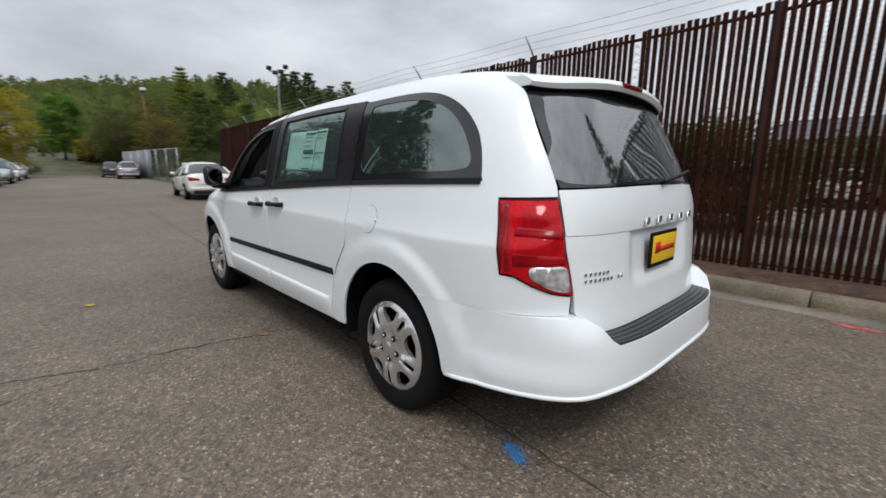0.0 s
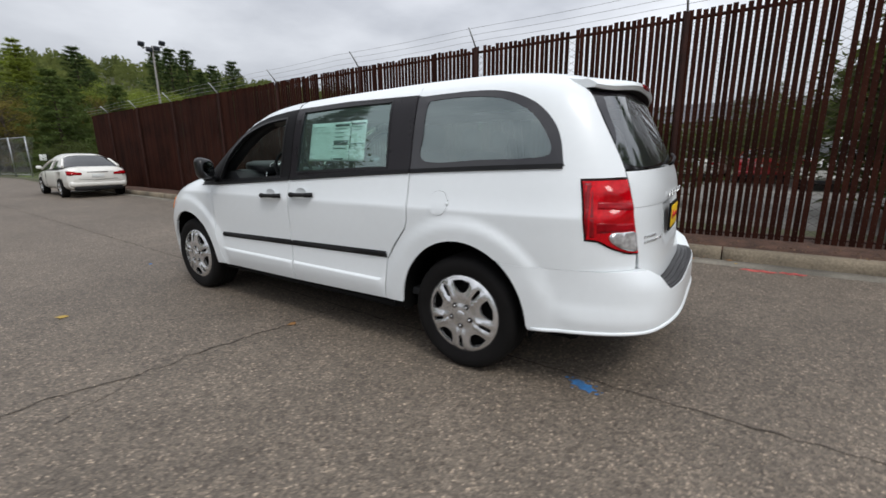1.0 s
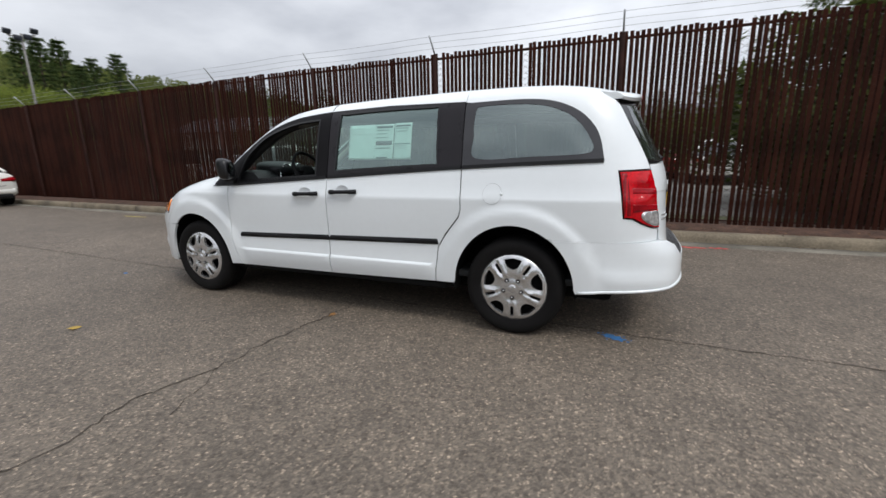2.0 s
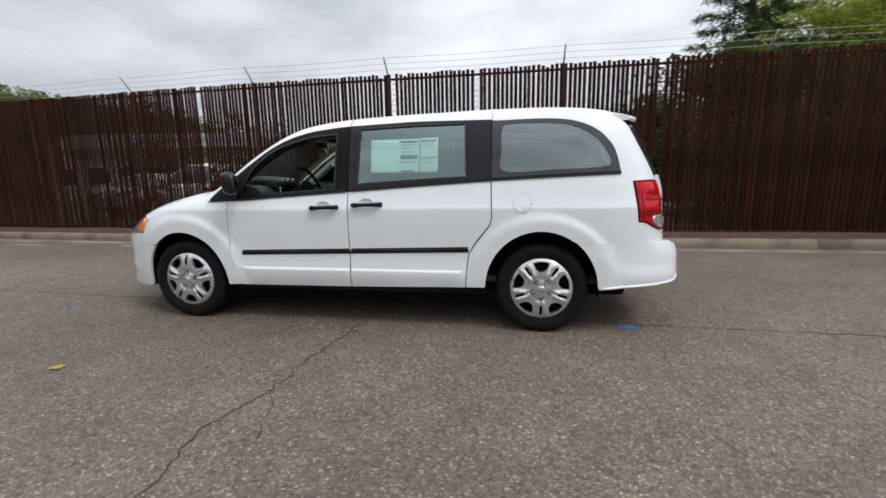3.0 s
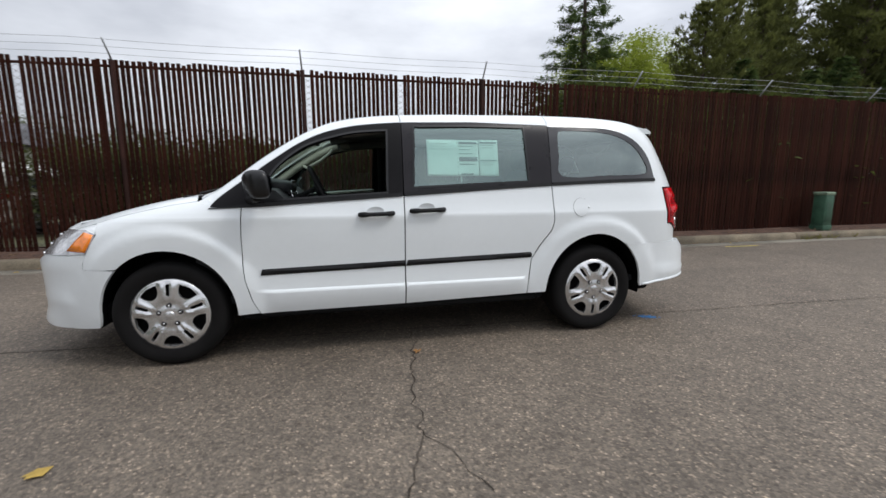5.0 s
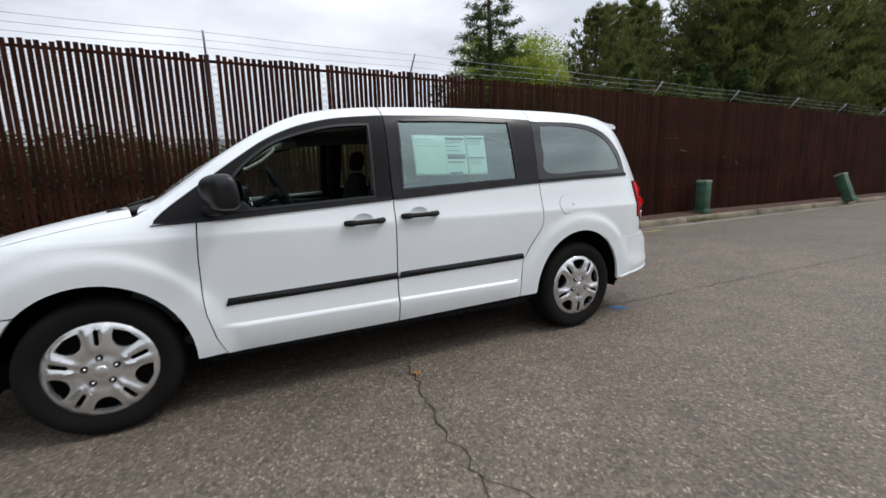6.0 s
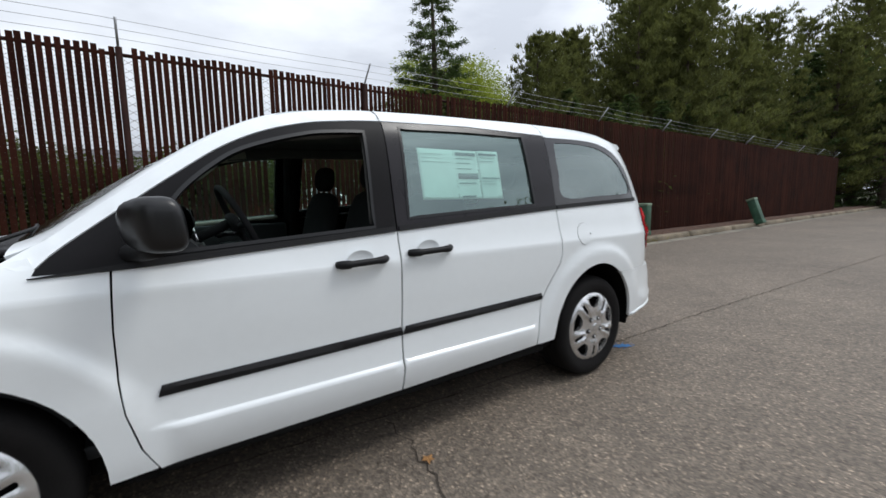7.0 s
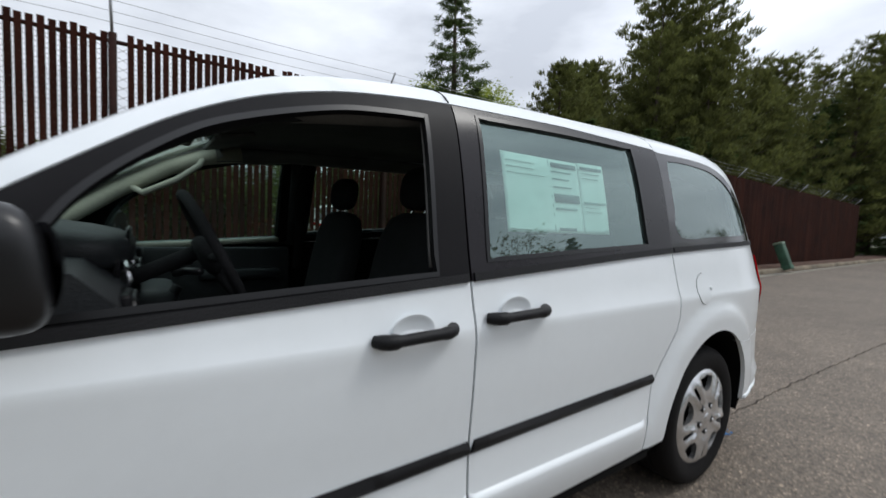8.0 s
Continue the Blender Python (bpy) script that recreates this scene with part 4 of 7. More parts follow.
    for z, a, b in ((0.868, -0.632, -0.50), (0.842, -0.632, -0.46), (0.842, -0.44, -0.395)):
        y = a
        while y < b - 0.004:
            x = on_tail(y + 0.01, z)[0]
            part("emblem_bar", box(x + 0.002, y + 0.01, z, 0.006, 0.016, 0.016, 0.002), M_CHROME, gate)
            y += 0.024
    # tail lamps
    lampo = rounded([(0.672, 1.160, True), (0.85, 1.163), (1.020, 1.166, True), (1.075, 1.02), (1.118, 0.90), (1.145, 0.792, True), (1.02, 0.802), (0.90, 0.830), (0.80, 0.864), (0.722, 0.869, True), (0.705, 0.97), (0.688, 1.07)], steps=4)
    lampi = shrink(lampo, 0.006)
    def bulge(s, z):
        n0 = 0.010
        n0 += 0.014 * math.exp(-((z - 1.095) / 0.03) ** 2 - ((s - 0.90) / 0.11) ** 2) + 0.018 * math.exp(-((z - 0.985 - 0.25 * (s - 0.9)) / 0.035) ** 2 - ((s - 0.94) / 0.13) ** 2)
        n0 -= 0.006 * math.exp(-((s - 0.735) / 0.018) ** 2)
        return on_side(s, z, n0)
    v1 = sheet(lampo, lambda s, z: on_side(s, z, 0.004), 0.03, 0.03, [lampi])
    v2 = sheet(lampi, bulge, 0.016, 0.03)
    rev = rounded([(0.90, 0.905), (1.0, 0.908), (1.098, 0.905), (1.118, 0.85), (1.12, 0.812), (1.04, 0.815), (0.94, 0.842), (0.885, 0.872)], steps=4)
    v3 = sheet(rev, lambda s, z: on_side(s, z, 0.014), 0.02, 0.01)
    def proud(s, z):
        p, q = bulge(s, z), on_side(s, z, 0.004)
        d = (Vector(p) - Vector(q)).normalized() * 0.0007
        return (p[0] + d.x, p[1] + d.y, p[2])
    steps = [sheet(rounded(o, steps=3), proud, 0.012, 0.0008) for o in (
        [(0.785, 1.058, True), (1.056, 1.050, True), (1.068, 1.016, True), (0.785, 1.022, True)],
        [(0.785, 0.958, True), (1.094, 0.948, True), (1.098, 0.914, True), (0.79, 0.906, True)])]
    for mirrored in (False, True):
        fl = flipped if mirrored else (lambda d: d)
        lamp = part("tail_lamp", fl(v2), M_RED, van, "red tail lamp with a clear reversing lens", flat_angle=50)
        part("gasket", fl(v1), M_SEAL, lamp, "black-red lamp gasket")
        for d in steps:
            part("lens_step", fl(d), M_MIDRED, lamp, "deep red step in the lens")
        part("reversing_lens", fl(v3), M_CLEAR, lamp, "clear reversing lens")
        for pts in ([(0.724, 0.885), (0.775, 0.885), (0.742, 1.148), (0.686, 1.148)],):
            band = sheet(pts, lambda s, z: (lambda p, q: tuple(p[i] + (p[i] - q[i]) * 0.08 for i in range(3)))(bulge(s, z), on_side(s, z, 0.004)), 0.02, 0.001)
            part("reflector", fl(band), M_DARKRED, lamp, "deep red reflector band")
    # front: bumper, grille, headlamps, screen
    half = ([(0.95, 0.735), (0.62, 0.745), (SEAM + 0.002, 0.757), (SEAM + 0.002, 0.70), (SEAM + 0.002, 0.6622)]
            + [(SEAM + (0.275 - SEAM) * (i / 4) ** 2, 0.6622) for i in range(1, 4)] + [(phi_at(x, z), z) for x, z in arch(-3.080, 0.435, 134, 178, 8, 0.338)]
            + [(phi_at(-3.502, 0.31), 0.31), (phi_at(-3.515, 0.275), 0.275), (0.6, 0.265), (0.85, 0.262), (1.2, 0.26)])
    fb = [(1.1, 0.68)] + half + [(math.pi - p, z) for p, z in reversed(half)] + [(math.pi - 1.1, 0.68)]
    part("front_bumper", nose_sheet(fb, 0.001, 0.045, 0.02), M_PAINT, van, flat_angle=40)
    gr = [(1.0, 0.745), (1.12, 0.69), (math.pi - 1.12, 0.69), (math.pi - 1.0, 0.745), (math.pi - 1.0, 0.90), (1.0, 0.90)]
    fh = [(0.49, 0.74), (0.62, 0.735), (0.99, 0.735), (1.0, 0.895), (math.pi - 1.0, 0.895), (math.pi - 0.99, 0.735), (math.pi - 0.62, 0.735), (math.pi - 0.49, 0.74), (math.pi - 0.52, 0.945), (math.pi - 0.8, 0.925), (0.8, 0.925), (0.52, 0.945)]
    part("header_panel", nose_sheet(fh, -0.004, 0.05, 0.01), M_PAINT, van)
    grille = part("grille", nose_sheet(gr, -0.02, 0.06, 0.02), M_TRIM, van, "black grille with chrome bars")
    for z in (0.74, 0.80, 0.86):
        part("grille_bar", tube([on_nose(1.03 + (math.pi - 2.06) * i / 24, z, -0.005) for i in range(25)], 0.010, 6), M_CHROME, grille)
    hl = [(0.482, 0.760), (0.481, 0.82), (0.495, 0.888), (0.62, 0.91), (0.97, 0.90), (0.97, 0.742), (0.75, 0.75)]
    am = [(0.486, 0.774), (0.486, 0.83), (0.503, 0.885), (0.605, 0.898), (0.645, 0.780)]
    for mirrored in (False, True):
        fl = flipped if mirrored else (lambda d: d)
        lamp = part("headlamp", fl(nose_sheet(hl, 0.003, 0.04, 0.02)), M_CLEAR, van, "clear headlamp with amber side", flat_angle=40)
        part("turn_signal", fl(nose_sheet(am, 0.008, 0.03, 0.012)), M_AMBER, lamp, "amber turn signal")
    v, f, NU, NV = [], [], 24, 12
    for j in range(NV + 1):
        for i in range(NU + 1):
            s, u = -1 + 2 * i / NU, j / NV
            b = Vector((-2.83 - 0.10 * (1 - s * s), 0.680 * s, 1.130 + 0.004 * (1 - s * s)))
            t = Vector((-2.00 - 0.06 * (1 - s * s), 0.625 * s, 1.634 + 0.006 * (1 - s * s)))
            p = b.lerp(t, u)
            p.z += (0.036 + 0.006 * (1 - s * s)) * math.sin(math.pi * u) - 0.008
            v.append(p)
    f = [(j * (NU + 1) + i, j * (NU + 1) + i + 1, (j + 1) * (NU + 1) + i + 1, (j + 1) * (NU + 1) + i) for j in range(NV) for i in range(NU)]
    n0 = len(v)
    v += [p + Vector((0.004, 0, -0.004)) for p in v[:n0]]
    f += [tuple(n0 + i for i in reversed(q)) for q in f[:]]
    part("windscreen", (v, f), M_SHIELD, van, "clear windscreen")
    part("cowl", box(-2.93, 0, 1.105, 0.16, 1.40, 0.03, 0.01), M_TRIM, van, "black cowl panel")
    for y0, y1 in ((-0.60, 0.02), (0.05, 0.60)):
        part("windscreen_wiper", tube([(-2.93, y0, 1.135), (-2.86, (y0 + y1) / 2, 1.165), (-2.90, y1, 1.165)], 0.008, 6), M_TRIM, van, "black wiper")
    # mirrors
    for sg in (-1, 1):
        bm = bmesh.new()
        bmesh.ops.create_uvsphere(bm, u_segments=28, v_segments=18, radius=1)
        for vv in bm.verts:
            x, y, z = vv.co
            p = 3.4
            k = (abs(x) ** p + abs(y) ** p + abs(z) ** p) ** (-1 / p)
            x, y, z = x * k, y * k, z * k
            out = sg * y
            z = z * (0.086 + 0.010 * out) + 0.004 * out
            vv.co = (x * (0.073 - 0.006 * out) + 0.034 * out - 0.010 * z / 0.08, y * 0.080, z)
        bmesh.ops.transform(bm, matrix=Matrix.Translation((-2.474, sg * 1.034, 1.194)), verts=bm.verts)
        mir = part("door_mirror", bm, M_MIRROR, doors[0 if sg < 0 else 1], "black plastic door mirror")
        face = lathe([(0.0, 0.0), (0.9, 0.0), (1.0, -0.06)], 28)
        part("mirror_glass", ([(-2.398 + 0.05 * y + 0.45 * sg * x * 0.062, sg * 1.034 + x * 0.062, 1.194 + z * 0.062) for x, y, z in face[0]], face[1]), M_MIRRORGLASS, mir, "mirror glass")
        part("mirror_arm", tube([(-2.55, sg * 0.90, 1.10), (-2.50, sg * 0.97, 1.105), (-2.47, sg * 1.04, 1.12)], 0.030, 10), M_TRIM, mir)
    part("antenna", tube([(-0.55, 0.45, 1.735), (-0.545, 0.45, 1.78), (-0.47, 0.45, 1.90)], 0.006, 6), M_TRIM, van, "short black roof aerial")
    part("roof_seam", tube([on_side(-1.53, 1.638 + 0.008 * i, 0.0003) for i in range(5)] + [on_top(-1.53, -0.735 + 0.02 * i) for i in range(7)], 0.002, 5), M_GAP, van)
    return van


def lathe_at(profile, c, sg):
    v, f = lathe(profile, 14)
    return [(x + c[0], c[1] + sg * y, z + c[2]) for x, y, z in v], f


minivan = finish_van()


# ---- inside the minivan ----
M_SEAT = surf("black_seat_cloth", (0.020, 0.020, 0.021), 0.95, var=0.3, scale=5, fine=160, bump=0.3, spec=0.15)
M_DASH = surf("charcoal_dashboard_plastic", (0.029, 0.031, 0.033), 0.45, var=0.2, scale=6, fine=150, bump=0.2, spec=0.3)
M_BEIGE = surf("pale_grey_beige_trim", (0.52, 0.51, 0.43), 0.7, var=0.12, scale=5, fine=110)
M_LINER = surf("grey_headliner_cloth", (0.15, 0.15, 0.143), 0.95, var=0.15, scale=5, fine=140)
M_PAPER = surf("white_window_paper", (0.74, 0.76, 0.74), 0.8, var=0.06, scale=9, fine=60)
M_INK = surf("grey_print", (0.26, 0.32, 0.31), 0.8, var=0.2, fine=120)
M_FAINT = surf("faint_print", (0.67, 0.69, 0.67), 0.8, var=0.1, fine=120)
M_DARKINK = surf("dark_print", (0.10, 0.13, 0.13), 0.8, var=0.3, fine=160)


def cushion(cx, cy, cz, sx, sy, sz, turn=0.0, p=4.0):
    """A soft padded block."""
    bm = bmesh.new()
    bmesh.ops.create_uvsphere(bm, u_segments=20, v_segments=12, radius=1)
    for v in bm.verts:
        x, y, z = v.co
        k = (abs(x) ** p + abs(y) ** p + abs(z) ** p) ** (-1 / p)
        v.co = (x * k * sx / 2, y * k * sy / 2, z * k * sz / 2)
    bmesh.ops.transform(bm, matrix=Matrix.Translation((cx, cy, cz)) @ Matrix.Rotation(radians(turn), 4, 'Y'), verts=bm.verts)
    return bm


def make_seat(cx, cy, width, headrests=1):
    seat = part("seat", cushion(cx - 0.22, cy, 0.66, 0.52, width, 0.16), M_SEAT, minivan, "black cloth seat")
    part("backrest", cushion(cx + 0.06, cy, 0.98, 0.13, width * 0.94, 0.66, 12), M_SEAT, seat)
    part("seat_base", box(cx - 0.2, cy, 0.50, 0.44, width * 0.8, 0.24, 0.02), M_DASH, seat)
    for k in range(headrests):
        hy = cy + (k - (headrests - 1) / 2) * width / max(1, headrests)
        part("headrest", cushion(cx + 0.13, hy, 1.40, 0.10, 0.25, 0.17, 8, 3.0), M_SEAT, seat)
        for d in (-0.05, 0.05):
            part("headrest_post", tube([(cx + 0.11, hy + d, 1.26), (cx + 0.13, hy + d, 1.36)], 0.006, 6), M_CHROME, seat)


make_seat(-1.53, -0.40, 0.52)
make_seat(-1.53, 0.40, 0.52)
make_seat(-0.62, 0.30, 0.95, 2)
make_seat(-0.62, -0.48, 0.45, 1)
make_seat(0.30, 0.0, 1.20, 3)
part("cabin_floor", box(-1.0, 0, 0.40, 3.5, 1.62, 0.05, 0.01), M_DASH, minivan, "dark cabin floor")
prof = [(-2.90, 1.06), (-2.72, 1.135), (-2.50, 1.175), (-2.40, 1.165), (-2.335, 1.10), (-2.31, 0.95), (-2.36, 0.72), (-2.44, 0.55), (-2.95, 0.50)]
n = len(prof)
dv = [(x, y, z - 0.012 * (abs(y) > 0.75)) for y in (-0.80, -0.7, -0.3, 0.0, 0.3, 0.7, 0.80) for x, z in prof]
df = [(j * n + i, j * n + (i + 1) % n, (j + 1) * n + (i + 1) % n, (j + 1) * n + i) for j in range(6) for i in range(n)] + [tuple(range(n)), tuple(reversed(range(6 * n, 7 * n)))]
dash = part("dashboard", (dv, df), M_DASH, minivan, "charcoal plastic dashboard", flat_angle=40)
part("instrument_hood", cushion(-2.47, -0.38, 1.185, 0.32, 0.46, 0.110, 8, 3.6), M_DASH, dash)
for y in (-0.47, -0.38, -0.29):
    v, f = lathe([(0.030, 0.004), (0.040, 0.008), (0.044, 0.0)], 20)
    part("gauge_ring", ([(-2.328 + b, y + a, 1.185 + c) for a, b, c in v], f), M_CHROME, dash)
part("dash_end_cap", cushion(-2.405, -0.755, 1.085, 0.09, 0.05, 0.075, 20, 3.0), M_BEIGE, dash, "pale dash end cap")
for y in (-0.66, 0.66, -0.12, 0.12):
    part("air_vent", box(-2.325, y, 1.05, 0.03, 0.12, 0.09, 0.01), M_BLACK, dash)
    part("vent_bezel", tube([(-2.308, y + 0.055 * math.cos(a), 1.05 + 0.042 * math.sin(a)) for a in [2 * math.pi * i / 20 for i in range(20)]], 0.006, 6, True), M_MIRROR, dash)
part("centre_console", box(-2.28, 0.0, 0.80, 0.16, 0.34, 0.42, 0.03), M_DASH, dash)
part("gear_lever", tube([(-2.26, -0.13, 0.92), (-2.20, -0.14, 1.02)], 0.018, 8), M_BLACK, dash)
part("cluster_lens", box(-2.345, -0.38, 1.150, 0.012, 0.36, 0.085, 0.004), M_FRIT, dash, "glossy black instrument lens")
# two chrome bars added only to imitate glints beside the instruments
for y, z in ((-0.545, 1.10), (-0.215, 1.10)):
    part("cluster_trim", tube([(-2.325, y, z - 0.05), (-2.318, y * 1.02, z), (-2.33, y, z + 0.05)], 0.007, 6), M_CHROME, dash, "bright chrome cluster trim")
tilt = Matrix.Translation((-2.12, -0.39, 1.155)) @ Matrix.Rotation(radians(-26), 4, 'Y')
rim_pts = [tilt @ Vector((0, 0.188 * math.cos(a), 0.188 * math.sin(a))) for a in [2 * math.pi * i / 40 for i in range(40)]]
wheel_in = part("steering_wheel", tube(rim_pts, 0.015, 8, True), M_SEAT, minivan, "black steering wheel")
part("steering_hub", cushion(-2.14, -0.39, 1.148, 0.05, 0.17, 0.12, -26, 3.0), M_SEAT, wheel_in)
for a in (0, math.pi, -math.pi / 2):
    part("spoke", tube([tilt @ Vector((-0.02, 0.05 * math.cos(a), 0.05 * math.sin(a))), tilt @ Vector((0, 0.18 * math.cos(a), 0.18 * math.sin(a)))], 0.013, 8), M_SEAT, wheel_in)
for y0, y1, z1 in ((-0.43, -0.56, 1.12), (-0.35, -0.22, 1.11)):
    part("stalk", tube([(-2.22, y0, 1.10), (-2.20, (y0 + y1) / 2, 1.115), (-2.17, y1, z1)], 0.010, 8), M_MIRROR, wheel_in)
part("steering_column", tube([(-2.16, -0.39, 1.16), (-2.42, -0.39, 1.04)], 0.022, 10), M_SEAT, wheel_in)
for sg in (-1, 1):
    pts = [(-2.75, sg * 0.70, 1.11), (-2.644, sg * 0.70, 1.185), (-2.4, sg * 0.685, 1.365), (-2.2, sg * 0.665, 1.485), (-2.05, sg * 0.645, 1.548), (-1.88, sg * 0.64, 1.580)]
    pil = part("pillar_trim", tube(pts, 0.040, 10), M_BEIGE if sg > 0 else M_DASH, minivan, "windscreen pillar trim")
    if sg > 0:
        part("grab_handle", tube([(-2.34, 0.65, 1.375), (-2.30, 0.56, 1.350), (-2.17, 0.535, 1.420), (-2.08, 0.565, 1.495), (-2.05, 0.635, 1.54)], 0.015, 8), M_BEIGE, pil)
    part("pillar_trim", tube([(-1.555, sg * 0.862, 1.10), (-1.56, sg * 0.785, 1.40), (-1.57, sg * 0.705, 1.60)], 0.030, 8), M_DASH, minivan, "dark inner door pillar")
    part("pillar_trim", tube([(-0.47, sg * 0.845, 1.18), (-0.48, sg * 0.775, 1.42), (-0.49, sg * 0.70, 1.60)], 0.035, 8), M_DASH, minivan, "dark inner door pillar")
    part("door_trim", box(-2.05, sg * 0.845, 0.80, 0.95, 0.06, 0.56, 0.02), M_DASH, minivan, "dark door trim panel")
    part("armrest", box(-1.85, sg * 0.79, 0.93, 0.42, 0.08, 0.06, 0.02), M_DASH, minivan, "dark armrest")
    part("cant_rail", tube([(-2.0, sg * 0.64, 1.560), (-1.6, sg * 0.67, 1.605), (-0.9, sg * 0.675, 1.62), (0.0, sg * 0.665, 1.615), (0.5, sg * 0.61, 1.565)], 0.040, 8), M_LINER, minivan, "grey roof edge trim")
    if sg > 0:
        part("door_ledge", tube([(-2.42, 0.868, 1.080), (-2.0, 0.868, 1.102), (-1.63, 0.868, 1.122)], 0.016, 8), M_BEIGE, minivan, "pale door ledge")
    part("belt_strap", box(-1.53, sg * 0.77, 1.25, 0.05, 0.006, 0.62, 0.001, 1, Matrix.Rotation(radians(sg * 11), 4, 'X')), M_SEAT, minivan)
liner = [(-1.98, -0.66), (0.62, -0.62), (0.66, 0), (0.62, 0.62), (-1.98, 0.66), (-2.06, 0)]
part("headliner", sheet(liner, lambda x, y: (lambda p: (p[0], p[1], p[2] - 0.045))(on_top(x, y)), 0.12, 0.02), M_LINER, minivan, "grey cloth headliner")
part("sun_visor", box(-1.98, -0.36, 1.60, 0.16, 0.40, 0.018, 0.006, 2, Matrix.Rotation(radians(-14), 4, 'Y')), M_LINER, minivan, "grey sun visor")
part("sun_visor", box(-1.98, 0.36, 1.60, 0.16, 0.40, 0.018, 0.006, 2, Matrix.Rotation(radians(-14), 4, 'Y')), M_LINER, minivan, "grey sun visor")
part("inner_mirror", box(-2.16, 0.0, 1.555, 0.03, 0.22, 0.06, 0.01), M_BLACK, minivan, "black inside mirror")


# the papers behind the sliding door's glass
def on_paper(x, z, lift=0.0):
    return (x, -side_y(x, z) + 0.020 - lift, z)


def paper(x0, x1, z0, z1, wave=0.004):
    return sheet([(x0, z0), (x1, z0), (x1, z1), (x0, z1)], lambda x, z: (lambda p: (p[0], p[1] + wave * math.sin(9 * x + 3 * z), p[2]))(on_paper(x, z)), 0.03, 0.0015)


sticker = tagged(part("window_sticker", paper(-1.348, -0.955, 1.254, 1.516), M_PAPER, smooth=True), "white printed price sheet behind the sliding door glass", "sticker")
part("side_sheet", paper(-0.950, -0.802, 1.252, 1.520, 0.006), M_PAPER, sticker, "narrow printed sheet")
part("divider", paper(-1.118, -1.114, 1.258, 1.512), M_INK, sticker)
rs = random.Random(3)


def bar(x0, x1, z0, z1, mat):
    part("print_bar", sheet([(x0, z0), (x1, z0), (x1, z1), (x0, z1)], lambda x, z: (lambda p: (p[0], p[1] + 0.004 * math.sin(9 * x + 3 * z), p[2]))(on_paper(x, z, 0.003)), 0.05, 0.001), mat, sticker)


bar(-1.105, -0.965, 1.488, 1.504, M_DARKINK)
bar(-1.105, -0.965, 1.362, 1.392, M_DARKINK)
bar(-1.105, -0.985, 1.336, 1.343, M_INK)
bar(-1.095, -1.0, 1.262, 1.272, M_DARKINK)
bar(-1.335, -1.24, 1.262, 1.268, M_FAINT)
for z in (1.470, 1.444, 1.415):
    bar(-1.105, -0.985 - rs.uniform(0, 0.05), z, z + 0.004, M_INK)
for k in range(3):
    z = 1.488 - 0.02 * k
    bar(-1.330, -1.14 - rs.uniform(0, 0.09), z, z + 0.003, M_FAINT)
bar(-0.94, -0.812, 1.495, 1.506, M_DARKINK)
bar(-0.94, -0.812, 1.365, 1.372, M_INK)
for k in range(2):
    bar(-0.935, -0.83 - rs.uniform(0, 0.04), 1.48 - 0.02 * k, 1.483 - 0.02 * k, M_INK)
    bar(-0.935, -0.83 - rs.uniform(0, 0.04), 1.35 - 0.016 * k, 1.352 - 0.016 * k, M_INK)


# ---- ground, kerb and fence ----
FENCE_Y, KERB_Y = 3.84, 3.10


def bend(x):
    """How far kerb and fence swing away from the road at x."""
    if x < -5:
        return 0.040 * (-5 - x) * min(1, (-5 - x) / 4)
    if x > 4:
        return 0.018 * (x - 4) * min(1, (x - 4) / 4)
    return 0.0


def plane_grid(x0, x1, y0, y1, nx, ny, z=lambda x, y: 0.0):
    v = [(x0 + (x1 - x0) * i / nx, y0 + (y1 - y0) * j / ny, 0) for j in range(ny + 1) for i in range(nx + 1)]
    v = [(x, y, z(x, y)) for x, y, _ in v]
    f = [(j * (nx + 1) + i, j * (nx + 1) + i + 1, (j + 1) * (nx + 1) + i + 1, (j + 1) * (nx + 1) + i) for j in range(ny) for i in range(nx)]
    return v, f


def ground_z(x, y):
    r = math.hypot(x, y)
    z = -0.02
    far = max(0.0, min(1.0, (-x - 110) / 220)) * max(0, min(1, (160 + y) / 120))
    hill = 30 * far * far * (3 - 2 * far) * (1 + 0.0048 * max(0.0, min(110.0, y + 10)))
    u = max(0.0, min(1.0, (-x - 71) / 26))
    return z + 2.6 * u * u * (3 - 2 * u) + hill * (1 + 0.14 * noise.noise(Vector((x * 0.008, y * 0.008, 0))))


bx = [-1500, -900, -600, -450, -380, -330, -290, -250, -220, -190, -160, -130, -110, -97, -90, -84, -77, -71, -40, 0, 40, 100, 300, 1500]
by = [-1500, -700, -400, -250, -180, -130, -90, -60, -30, 0, 30, 60, 100, 150, 200, 260, 330, 420, 600, 1500]
gv = [(x, y, ground_z(x, y)) for y in by for x in bx]
gf = [(j * len(bx) + i, j * len(bx) + i + 1, (j + 1) * len(bx) + i + 1, (j + 1) * len(bx) + i) for j in range(len(by) - 1) for i in range(len(bx) - 1)]
tagged(part("ground", (gv, gf), M_DIRT), "wide ground of dirt and rough grass rising to a hill", "ground", kind="structure")
road_out = [(-70, -9.0), (40, -9.0), (40, 3.44), (8, 2.87), (4, 2.80), (-5, 2.80), (-9, 2.96), (-24, 3.56), (-36, 4.9), (-52, 6.0), (-70, 6.5)]
tagged(part("road", sheet(road_out, lambda x, y: (x, y, 0.0), 1.2, 0.05), M_ASPHALT, smooth=False), "worn grey-brown asphalt with pale aggregate", "road", kind="structure")
